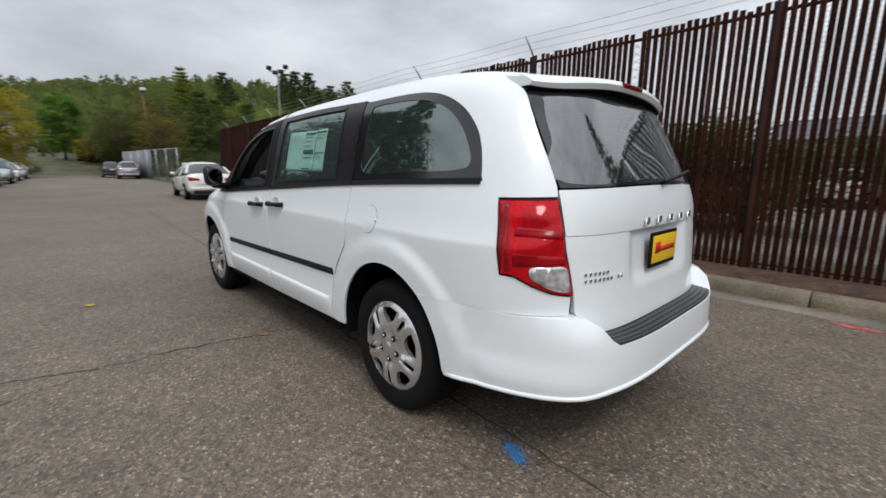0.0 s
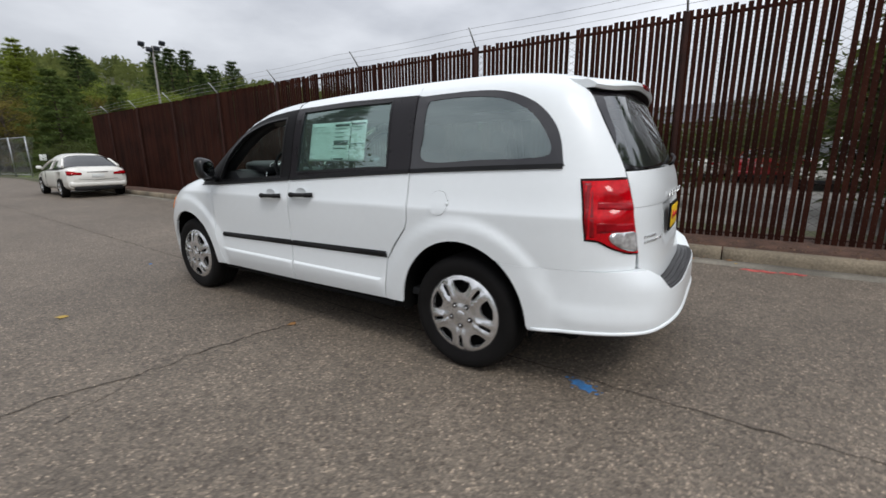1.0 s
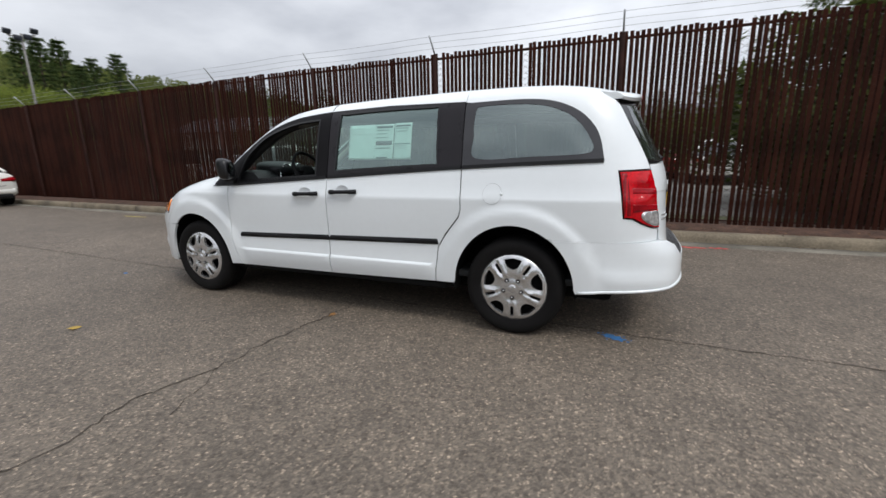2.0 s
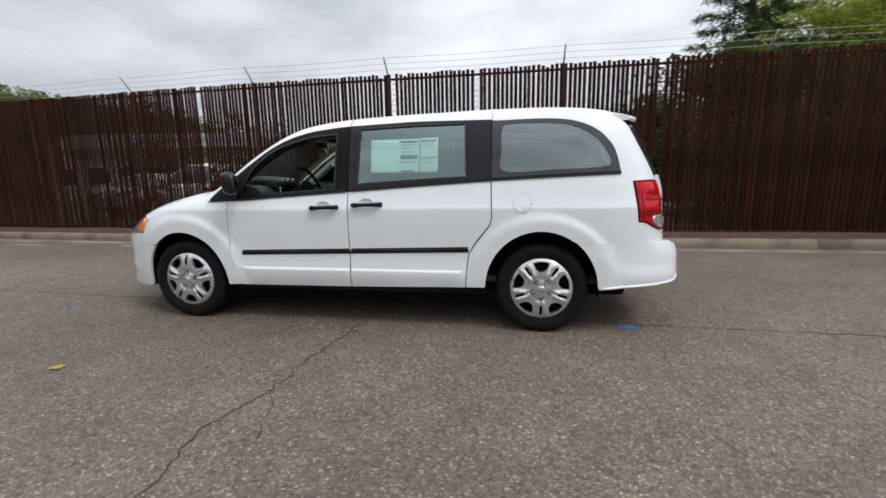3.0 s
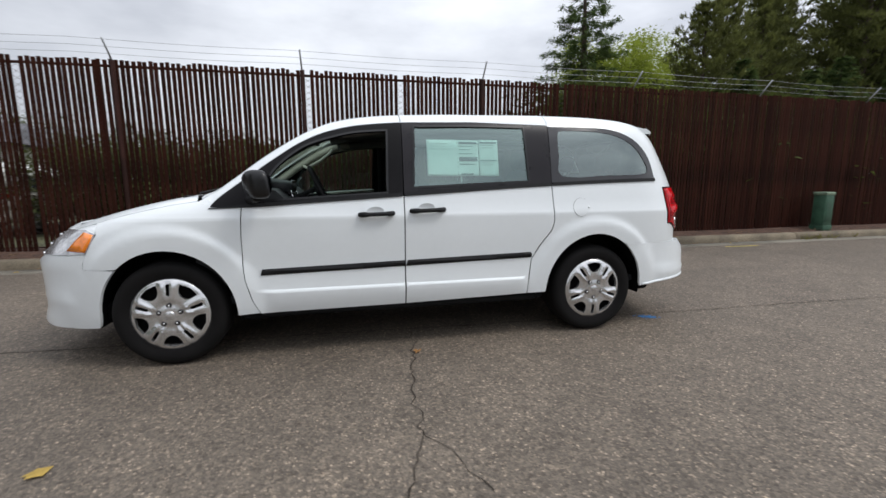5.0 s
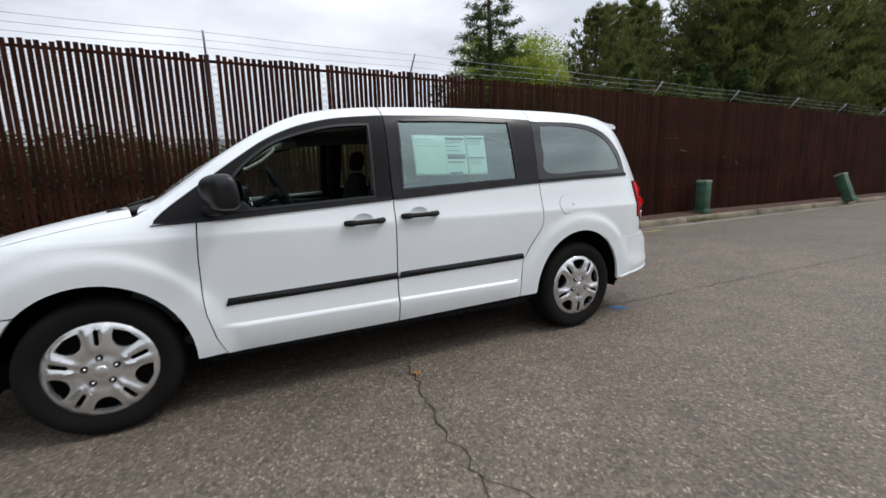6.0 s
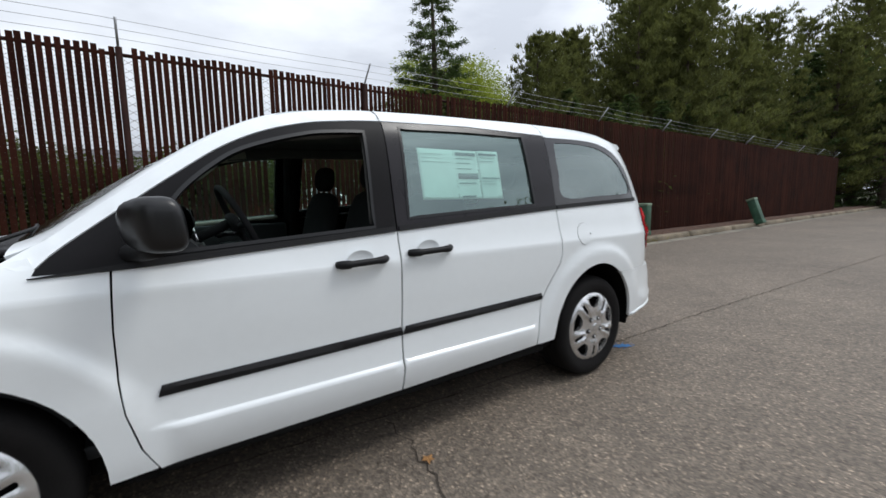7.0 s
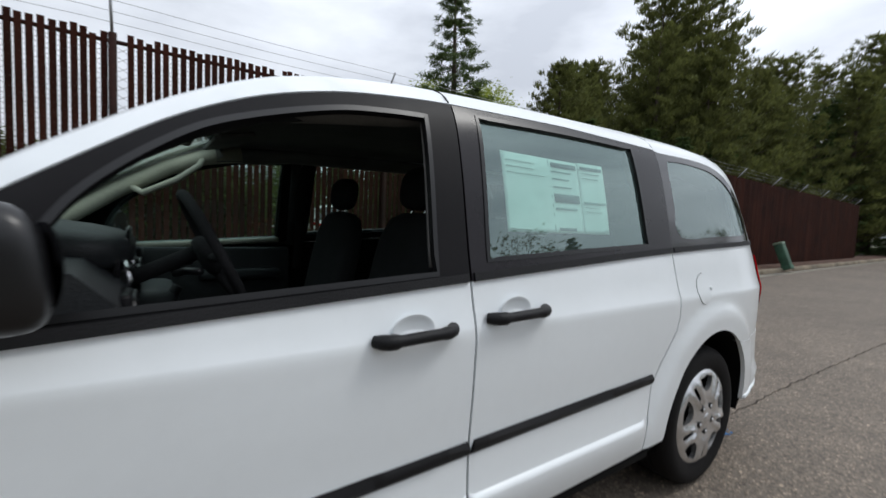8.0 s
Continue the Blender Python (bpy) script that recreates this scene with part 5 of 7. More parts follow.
tagged(part("pavement", sheet([(-110, -30), (-70.01, -30), (-70.01, 9), (-110, 12)], lambda x, y: (x, y, -0.003), 4, 0.02), M_ASPHALT, smooth=False), "far stretch of worn asphalt road", "road", kind="structure")


def strip_along(x0, x1, profile, step=0.5, wob=0.0):
    """A long body along x with a cross-section of (y, z)."""
    n = max(1, int((x1 - x0) / step))
    v, m = [], len(profile)
    for i in range(n + 1):
        x = x0 + (x1 - x0) * i / n
        for y, z in profile:
            d = noise.noise(Vector((x * 0.9, y * 7, z * 9))) * wob
            v.append((x, y + d + bend(x), z + d * 0.6))
    f = [(i * m + k, (i + 1) * m + k, (i + 1) * m + k + 1, i * m + k + 1) for i in range(n) for k in range(m - 1)]
    f += [tuple(range(m)), tuple(reversed(range(n * m, n * m + m)))]
    return v, f


kerb = empty("kerb", Matrix.Identity(4), "weathered concrete kerb with joints along the road", "kerb", kind="structure")
joint0 = 1.27
k = -9
while joint0 + k * 3.05 < 38:
    a = joint0 + k * 3.05
    part("kerb_stone", strip_along(a + 0.008, a + 3.042, [(KERB_Y - 0.012, -0.05), (KERB_Y - 0.004, 0.06), (KERB_Y + 0.012, 0.118), (KERB_Y + 0.035, 0.135), (KERB_Y + 0.15, 0.140), (KERB_Y + 0.165, 0.128), (KERB_Y + 0.17, -0.05)], 0.3, 0.006), M_CONCRETE, kerb)
    k += 1
tagged(part("gutter", strip_along(-26, 40, [(KERB_Y - 0.30, -0.03), (KERB_Y - 0.295, 0.003), (KERB_Y - 0.02, 0.006), (KERB_Y - 0.01, -0.03)], 0.4, 0.003), M_GUTTER), "pale concrete gutter strip along the kerb", "gutter", kind="structure")
tagged(part("planting_strip", strip_along(-24, 40, [(KERB_Y + 0.16, 0.0), (KERB_Y + 0.18, 0.115), (KERB_Y + 0.4, 0.135), (KERB_Y + 0.62, 0.165), (KERB_Y + 0.9, 0.17), (KERB_Y + 1.6, 0.12), (KERB_Y + 2.4, 0.0)], 0.16, 0.035), M_BARK), "red-brown bark and dirt between kerb and fence", "mulch", kind="structure")
tagged(part("lot", plane_grid(-110, 60, 5.0, 40, 40, 12, lambda x, y: 0.004), M_DIRT), "dirt lot behind the fence", "ground", kind="structure")
tagged(part("gravel_yard", sheet([(-1.5, 6.2), (4.0, 6.0), (9.0, 9.5), (13.0, 16.0), (12.5, 22.0), (-3.5, 22.5), (-3.0, 12.0)], lambda x, y: (x, y, 0.012 + 0.006 * noise.noise(Vector((x, y, 0)))), 0.8, 0.03), surf("pale_grey_gravel", (0.21, 0.20, 0.18), 0.95, var=0.35, scale=0.8, fine=30, bump=0.5)), "pale grey gravel yard behind the fence", "ground", kind="structure")

F_LEFT, F_RIGHT = -22.0, 30.0
PITCH = 0.0775
fence = empty("fence", Matrix.Translation((0, FENCE_Y, 0)), "tall dark brown slatted chain-link fence with barbed wire", "fence")
POSTS = [-19.9, -17.0, -14.1, -11.1, -8.2, -5.32] + [0.555 + 3.13 * k for k in range(-1, 10)]
for x in POSTS:
    v, f = lathe([(0.0, 3.06), (0.02, 3.06), (0.034, 3.045), (0.034, 0.0)], 12, "z")
    p = part("post", ([(a + x, b + (-0.035 if x < 3 else 0.05) + FENCE_Y + bend(x), c) for a, b, c in v], f), M_POST, fence)
    part("barbed_wire_arm", tube([(x, FENCE_Y + bend(x) - 0.03, 3.03), (x, FENCE_Y + bend(x) - 0.12, 3.14), (x, FENCE_Y + bend(x) - 0.275, 3.31)], 0.014, 6), M_GALV, p, "thin steel arm for barbed wire")
for z, r in ((2.985, 0.022), (0.22, 0.01)):
    part("rail", tube([(F_LEFT + (F_RIGHT - F_LEFT) * i / 40, FENCE_Y + bend(F_LEFT + (F_RIGHT - F_LEFT) * i / 40) + 0.03, z) for i in range(41)], r, 8), M_POST, fence)
for k in range(3):
    pts = []
    for i in range(int((F_RIGHT - F_LEFT) / 0.6)):
        x = F_LEFT + i * 0.6
        u = ((x - 0.555) / 3.13) % 1
        pts.append((x, FENCE_Y + bend(x) - 0.12 - 0.070 * k, 3.135 + 0.082 * k - 0.025 * math.sin(math.pi * u)))
    part("barbed_wire", tube(pts, 0.0028, 4), M_GALV, fence)
# chain-link wires
wv, wf = [], []
x = -14.0
row = 0
while x < 9.0:
    z, side = 0.16, row % 2
    prev = None
    while z < 2.99:
        p = (x + (PITCH / 2 if side else -PITCH / 2), FENCE_Y + bend(x) + (0.006 if side else -0.006), z)
        if prev:
            d = (Vector(p) - Vector(prev)).normalized()
            s1 = d.cross(Vector((0, 1, 0))) * 0.0019
            s2 = Vector((0, 0.0022, 0))
            i = len(wv)
            for q in (prev, p):
                q = Vector(q)
                wv += [q + s1 - s2 * 0.5, q - s1 - s2 * 0.5, q + s2]
            wf += [(i, i + 1, i + 4, i + 3), (i + 1, i + 2, i + 5, i + 4), (i + 2, i, i + 3, i + 5)]
        prev, side, z = p, 1 - side, z + PITCH * 0.62
    x += PITCH
    row += 1
tagged(part("chain_link", (wv, wf), M_WIRE, fence, "thin brown coated chain-link wire"), kind="stuff")


# ---- marks on the road ----
def ribbon(points, width, z, seed, jag=0.02, step=0.05):
    """A thin ragged band along points on the road."""
    rnd = random.Random(seed)
    pts = []
    for a, b in zip(points, points[1:]):
        n = max(1, int(math.dist(a, b) / step))
        pts += [(a[0] + (b[0] - a[0]) * i / n + rnd.gauss(0, jag), a[1] + (b[1] - a[1]) * i / n + rnd.gauss(0, jag)) for i in range(n)]
    pts.append(points[-1])
    v, f = [], []
    for i, p in enumerate(pts):
        q, r = pts[min(i + 1, len(pts) - 1)], pts[max(i - 1, 0)]
        d = Vector((q[0] - r[0], q[1] - r[1])).normalized()
        w = width * rnd.uniform(0.35, 1.3) / 2
        v += [(p[0] - d.y * w, p[1] + d.x * w, z), (p[0] + d.y * w, p[1] - d.x * w, z)]
    f = [(2 * i, 2 * i + 1, 2 * i + 3, 2 * i + 2) for i in range(len(pts) - 1)]
    return v, f


M_CRACK = surf("dark_crack_filler", (0.064, 0.054, 0.045), 0.95, var=0.4, fine=50, spec=0.1)
M_SEAM = surf("dark_seam", (0.078, 0.066, 0.055), 0.95, var=0.5, fine=30, spec=0.1)
cracks = [([(-1.46, -0.60), (-1.49, -0.95), (-1.55, -1.35), (-1.60, -1.75), (-1.60, -2.03), (-1.73, -2.45), (-1.65, -2.85), (-1.78, -3.3), (-1.70, -3.9), (-1.82, -5.2), (-1.74, -6.4)], 0.009, 0.012),
          ([(-1.61, -2.03), (-1.48, -2.25), (-1.40, -2.48)], 0.006, 0.010)]
for k, (pts, w, jag) in enumerate(cracks):
    tagged(part("crack", ribbon(pts, w, 0.004, 30 + k, jag), M_CRACK, smooth=False), "thin dark jagged crack across the asphalt", "crack", "road cracks")
seams = [([(12, -1.06), (6, -0.80), (2.6, -0.67), (1.0, -0.63), (-1, -0.56), (-4.3, -0.40), (-5.6, -0.345), (-12, -0.1), (-22, 0.25)], 0.011, 0.006)]
for k, (pts, w, jag) in enumerate(seams):
    tagged(part("pavement_seam", ribbon(pts, w, 0.004, 50 + k, jag, 0.08), M_SEAM, smooth=False), "faint dark paving seam along the road", "crack", "road cracks")


def splash(cx, cy, pts, z=0.0045):
    """A ragged paint mark."""
    poly = rounded([(cx + x, cy + y) for x, y in pts], True, 4)
    return sheet(poly, lambda x, y: (x, y, z), 0.05, 0.001)


M_BLUE = surf("worn_blue_paint", (0.035, 0.15, 0.36), 0.8, var=0.5, scale=26, fine=90, bump=0.5, alt=(0.045, 0.125, 0.27))
M_REDP = surf("worn_red_paint", (0.48, 0.09, 0.08), 0.8, var=0.5, scale=10, fine=60)
M_YELP = surf("worn_yellow_paint", (0.42, 0.34, 0.10), 0.8, var=0.5, scale=8, fine=50)
tagged(part("paint_mark", joined(splash(0.68, -0.71, [(-0.045, 0.05), (-0.055, 0.036), (-0.085, 0.022), (-0.05, 0.008), (-0.06, -0.012), (-0.02, -0.02), (0.0, -0.045), (0.03, -0.042), (0.06, -0.062), (0.065, -0.03), (0.09, -0.015), (0.055, 0.0), (0.05, 0.026), (0.012, 0.024), (0.0, 0.046)]),
      *[splash(0.68 + x, -0.71 + y, [(-r, 0), (0, -r * 0.7), (r, 0.002), (0.1 * r, r * 0.8)]) for x, y, r in ((-0.10, 0.045, 0.012), (-0.07, 0.06, 0.008), (0.095, -0.05, 0.012), (0.07, 0.03, 0.010), (0.115, -0.02, 0.007), (-0.04, -0.05, 0.009), (0.02, 0.065, 0.007))]), M_BLUE, smooth=False), "blue utility paint spot sprayed on the asphalt", "paint mark")
for k, (x, y, w) in enumerate(((1.62, 2.70, 0.17), (1.92, 2.74, 0.12))):
    tagged(part("paint_mark", splash(x, y, [(-w, -0.03), (-w * 0.6, -0.02), (-w * 0.3, -0.06), (w * 0.2, -0.03), (w * 0.55, -0.055), (w, 0.01), (w * 0.5, 0.03), (w * 0.2, 0.06), (-w * 0.3, 0.025), (-w * 0.6, 0.05)], 0.009 if y > KERB_Y - 0.3 else 0.0045), M_REDP, smooth=False), "red utility paint dash beside the gutter", "paint mark")
for x, y in ((-9.8, 2.62), (-7.3, 2.66), (5.4, 2.62), (-3.4, -1.0)):
    if y > 0:
        tagged(part("paint_mark", splash(x, y, [(-0.35, -0.03), (0.0, -0.04), (0.35, -0.02), (0.35, 0.03), (0.0, 0.03), (-0.35, 0.035)]), M_YELP, smooth=False), "faded yellow paint dash beside the gutter", "paint mark")
tagged(part("paint_mark", splash(-4.6, -0.75, [(-0.025, -0.012), (0.02, -0.018), (0.028, 0.008), (-0.014, 0.017)]), M_BLUE, smooth=False), "small blue paint spot on the asphalt", "paint mark")


def fallen_leaf(x, y, size, mat, turn, label):
    v, f = [(0, 0, 0.012)], []
    n = 11
    for k in range(n):
        a = 2 * math.pi * k / n
        r = size * (0.55 + 0.45 * (k % 2))
        v.append((r * math.cos(a), r * 0.75 * math.sin(a), 0.006 + 0.012 * ((k * 7) % 5) / 5))
    f = [(0, 1 + k, 1 + (k + 1) % n) for k in range(n)]
    ob = part("fallen_leaf", (v, f), mat, label="", smooth=False)
    ob.matrix_basis = Matrix.Translation((x, y, 0)) @ Matrix.Rotation(radians(turn), 4, 'Z')
    return tagged(ob, label, "leaf", "fallen leaves")


M_LEAFY = surf("yellow_dead_leaf", (0.40, 0.27, 0.06), 0.8, var=0.3, fine=40)
M_LEAFO = surf("orange_dead_leaf", (0.30, 0.15, 0.05), 0.8, var=0.3, fine=40)
fallen_leaf(-3.225, -1.966, 0.058, M_LEAFY, 20, "yellow fallen leaf lying on the asphalt")
fallen_leaf(-1.47, -1.03, 0.045, M_LEAFO, 80, "orange fallen leaf lying beside the crack")
rl = random.Random(9)
for k in range(26):
    fallen_leaf(rl.uniform(-9, 9), KERB_Y + 0.03 - rl.uniform(0.05, 0.22), rl.uniform(0.02, 0.04), rl.choice((M_LEAFY, M_LEAFO)), rl.uniform(0, 360), "small dead leaf lying in the gutter")


# ---- kerbside things ----
M_GREENBOX = surf("weathered_green_paint", (0.030, 0.085, 0.050), 0.6, var=0.35, scale=5, fine=50)
M_PALEGREEN = surf("pale_green_lid", (0.16, 0.22, 0.15), 0.6, var=0.3, scale=6, fine=40)


def pedestal(x, y, h, lean, turn):
    t = empty("utility_pedestal", Matrix.Translation((x, y, 0.12)) @ Matrix.Rotation(radians(turn), 4, 'Z') @ Matrix.Rotation(radians(lean), 4, 'X'), "green utility pedestal with a pale lid before the fence", "utility box", "utility pedestals")
    for name, data, mat in (("body", box(0, 0, h / 2, 0.30, 0.26, h, 0.025), M_GREENBOX), ("lid", box(0, 0, h + 0.012, 0.325, 0.285, 0.075, 0.025), M_PALEGREEN), ("collar", box(0, 0, 0.05, 0.33, 0.29, 0.14, 0.02), M_GREENBOX), ("door", box(0.0, -0.133, h * 0.55, 0.22, 0.012, h * 0.6, 0.004), M_GREENBOX)):
        ob = part(name, data, mat, None, flat_angle=40)
        ob.parent = t


pedestal(8.62, 3.60, 0.82, 0, 8)
pedestal(15.75, 3.22, 0.90, 21, 180)

M_CARGLASS = surf("dark_car_glass", (0.012, 0.015, 0.017), 0.08, var=0.1, coat=0.8)
M_SILVERCAR = surf("silver_car_paint", (0.42, 0.43, 0.45), 0.3, metal=0.5, var=0.03, coat=0.5)
M_DARKCAR = surf("dark_blue_car_paint", (0.018, 0.022, 0.032), 0.3, var=0.05, coat=0.6)
M_REDCAR = surf("red_car_paint", (0.36, 0.015, 0.018), 0.3, var=0.05, coat=0.6)
M_CREAM = surf("pearl_white_car_paint", (0.80, 0.79, 0.74), 0.3, var=0.02, coat=0.5)
M_GREENCAR = surf("pale_green_car_paint", (0.36, 0.42, 0.40), 0.3, metal=0.3, var=0.03, coat=0.5)
SEDAN = dict(body=[(-2.30, 0.66, 0.42, 0.88), (-2.25, 0.76, 0.32, 0.97), (-2.05, 0.83, 0.26, 1.02), (-1.7, 0.86, 0.24, 1.02), (-1.0, 0.885, 0.22, 0.98), (0, 0.885, 0.22, 0.955), (0.9, 0.885, 0.22, 0.93), (1.4, 0.875, 0.24, 0.88), (1.9, 0.83, 0.27, 0.80), (2.2, 0.74, 0.32, 0.70), (2.3, 0.60, 0.40, 0.58)],
             cabin=[(-1.72, 1.02), (-1.46, 1.22), (-1.20, 1.38), (-0.75, 1.445), (0.0, 1.455), (0.35, 1.41), (0.8, 1.22), (1.25, 0.95)], wheels=(-1.38, 1.38), r=0.32)
SUV = dict(body=[(-2.25, 0.72, 0.50, 1.00), (-2.2, 0.82, 0.38, 1.08), (-1.9, 0.88, 0.32, 1.10), (-1.0, 0.90, 0.28, 1.08), (0, 0.90, 0.28, 1.06), (0.9, 0.90, 0.28, 1.04), (1.4, 0.89, 0.30, 1.02), (1.9, 0.85, 0.33, 0.95), (2.2, 0.75, 0.40, 0.82), (2.3, 0.62, 0.46, 0.66)],
           cabin=[(-2.16, 1.10), (-2.02, 1.42), (-1.8, 1.63), (-1.0, 1.70), (0.0, 1.69), (0.35, 1.63), (0.75, 1.36), (1.1, 1.06)], wheels=(-1.35, 1.38), r=0.35)


def make_car(spec, m, paint, label, name, group=""):
    t = empty(name, m, label, "car", group)

    def piece(n, data, mat, parent=None, lab="", ang=40):
        ob = part(n, data, mat, None, lab, flat_angle=ang)
        ob.parent = parent or t
        return ob
    K, v, f = 22, [], []
    b = spec["body"]
    xs = [q[0] for q in b]
    fw, fb, ft = (smooth_curve([(q[0], q[i]) for q in b]) for i in (1, 2, 3))
    xx = [xs[0] + (xs[-1] - xs[0]) * i / 40 for i in range(41)]
    for x in xx:
        w, z0, z1 = fw(x), fb(x), ft(x)
        for k in range(K):
            a = 2 * math.pi * k / K
            c, s = math.cos(a), math.sin(a)
            e = 0.38
            y = w * math.copysign(abs(c) ** e, c)
            z = (z0 + z1) / 2 + (z1 - z0) / 2 * math.copysign(abs(s) ** e, s)
            if s > 0:
                y *= 1 - 0.07 * s
            for wx in spec["wheels"]:
                d = math.hypot(x - wx, z - spec["r"])
                if d < spec["r"] + 0.06 and abs(y) > 0.5:
                    y *= 0.80
            v.append((x, y, z))
    f = [(i * K + k, i * K + (k + 1) % K, (i + 1) * K + (k + 1) % K, (i + 1) * K + k) for i in range(40) for k in range(K)] + [tuple(reversed(range(K))), tuple(range(40 * K, 41 * K))]
    piece("body", (v, f), paint)
    cz = smooth_curve(spec["cabin"])
    c0, c1 = spec["cabin"][0][0], spec["cabin"][-1][0]
    top = max(q[1] for q in spec["cabin"])
    v, f = [], []
    N, J = 28, 10

    def cab(x, u, out=0.0):
        """u from -1 to 1 over the roof from side to side."""
        zb, zt = ft(x) - 0.03, cz(x)
        a = (u + 1) / 2 * math.pi
        hw = fw(x) * 0.92
        hh = max(0.02, zt - zb)
        tw = hw - 0.26 * hh / (top - 0.95)
        y = -math.cos(a)
        z = math.sin(a)
        zz = zb + hh * abs(z) ** 0.42
        yy = math.copysign(abs(y) ** 0.42, y) * (hw + (tw - hw) * abs(z) ** 0.42)
        return (x, yy * (1 + out), zz + out * 0.8 * abs(z))
    for i in range(N + 1):
        x = c0 + (c1 - c0) * i / N
        for j in range(J * 2 + 1):
            v.append(cab(x, -1 + j / J))
    W = 2 * J + 1
    f = [(i * W + j, i * W + j + 1, (i + 1) * W + j + 1, (i + 1) * W + j) for i in range(N) for j in range(2 * J)]
    piece("cabin_glass", (v, f), M_CARGLASS, lab="dark car windows")
    xt = [q for q in spec["cabin"] if q[1] > top - 0.09]
    r0, r1 = xt[0][0], xt[-1][0]
    v = [cab(r0 + (r1 - r0) * i / 14, -0.86 + 1.72 * j / 12, 0.012) for i in range(15) for j in range(13)]
    f = [(i * 13 + j, i * 13 + j + 1, (i + 1) * 13 + j + 1, (i + 1) * 13 + j) for i in range(14) for j in range(12)]
    piece("roof", (v, f), paint)
    for sg in (-1, 1):
        for (xa, ua), (xb, ub), rad in (((r0, 0.72), (c0 + 0.02, 0.80), 0.045), ((r1, 0.80), (c1 - 0.02, 0.90), 0.035), ((-0.35, 0.86), (-0.30, 1.0), 0.035), ((r0, 0.84), (r1, 0.84), 0.03)):
            piece("pillar", tube([cab(xa + (xb - xa) * q / 8, sg * (ua + (ub - ua) * q / 8), 0.006) for q in range(9)], rad, 6), paint)
        pv = []
        for q in range(9):
            for j in range(7):
                # broad painted corner behind the rear door
                u = 0.70 + 0.29 * j / 6
                x0, x1 = c0 + 0.02 + (r0 - c0) * (1 - j / 6) * 0.9, r0 + 0.30 - 0.10 * (j / 6)
                pv.append(cab(x0 + (x1 - x0) * q / 8, sg * u, 0.010))
        pf = [(i * 7 + j, i * 7 + j + 1, i * 7 + j + 8, i * 7 + j + 7) for i in range(8) for j in range(6)]
        piece("corner_panel", (pv, pf if sg < 0 else [tuple(reversed(q)) for q in pf]), paint)
        piece("door_mirror", cushion(0.80, sg * 0.94, 0.99, 0.09, 0.16, 0.11), paint)
        lz, lv = b[0][3] - 0.06, []
        for q in range(9):
            # the lamp wraps round the corner and narrows towards the boot lid
            u = q / 8
            yy = b[1][1] + 0.035 - 0.36 * max(0.0, u - 0.25) / 0.75
            xx0 = xs[0] + 0.30 * (1 - min(1.0, u / 0.45)) ** 1.6 - 0.012 + 0.10 * max(0.0, 0.6 - u)
            hh = 0.085 - 0.040 * u
            for dz, dx in ((-hh, 0.02), (-hh * 0.7, 0.0), (hh * 0.7, 0.0), (hh, 0.03)):
                lv.append((xx0 + dx, sg * (yy - dx * 0.5), lz + dz - 0.030 * u))
        lf = [(i * 4 + j, i * 4 + j + 1, i * 4 + j + 5, i * 4 + j + 4) for i in range(8) for j in range(3)]
        lamp = piece("tail_lamp", (lv, lf if sg > 0 else [tuple(reversed(q)) for q in lf]), M_MIDRED, lab="dark red tail lamp")
        piece("lamp_band", tube([(lv[4 * q + 1][0] - 0.004, lv[4 * q + 1][1], lz - 0.030 * q / 8) for q in range(2, 8)], 0.014, 6), M_RED, lamp)
        piece("headlamp", cushion(xs[-1] - 0.16, sg * 0.60, 0.66, 0.24, 0.30, 0.13, 0, 3), M_CLEAR)
        piece("door_seam", tube([(0.35, sg * (fw(0.35) * 0.955 + 0.03), ft(0.35) - 0.05), (0.33, sg * (fw(0.3) + 0.001), 0.6), (0.35, sg * fw(0.3) * 0.99, 0.35)], 0.006, 4), M_GAP)
        for wx in spec["wheels"]:
            r = spec["r"]
            ty = lathe([(r * 0.62, 0.0), (r * 0.9, 0.012), (r, -0.02), (r, -0.18), (r * 0.9, -0.20), (r * 0.5, -0.20)], 28)
            wh = piece("wheel", ([(x + wx, sg * (fw(wx) - 0.005 + y), z + r) for x, y, z in ty[0]], ty[1]), M_TYRE)
            rim = lathe([(0.0, -0.01), (r * 0.2, -0.012), (r * 0.55, -0.03), (r * 0.66, -0.005)], 20)
            piece("rim", ([(x + wx, sg * (fw(wx) - 0.005 + y), z + r) for x, y, z in rim[0]], rim[1]), M_COVER, wh)
            for q in range(5):
                a = 2 * math.pi * q / 5
                piece("spoke", tube([(wx + 0.03 * math.cos(a), sg * (fw(wx) + 0.004), r + 0.03 * math.sin(a)), (wx + r * 0.6 * math.cos(a), sg * (fw(wx) + 0.002), r + r * 0.6 * math.sin(a))], 0.025, 5), M_COVER, wh)
    piece("bumper_insert", box(xs[0] + 0.08, 0, 0.31, 0.20, b[1][1] * 1.74, 0.13, 0.05), M_TRIM)
    piece("number_plate", box(xs[0] - 0.008, 0, b[0][3] - 0.15, 0.02, 0.34, 0.11, 0.005), M_PAPER)
    piece("boot_seam", tube([(xs[0] + 0.30, -0.60, ft(xs[0] + 0.3) + 0.002), (xs[0] + 0.05, -0.56, b[0][3] - 0.02), (xs[0] - 0.004, -0.52, b[0][3] - 0.26), (xs[0] - 0.008, 0, b[0][3] - 0.29), (xs[0] - 0.004, 0.52, b[0][3] - 0.26), (xs[0] + 0.05, 0.56, b[0][3] - 0.02), (xs[0] + 0.30, 0.60, ft(xs[0] + 0.3) + 0.002)], 0.005, 4), M_GAP)
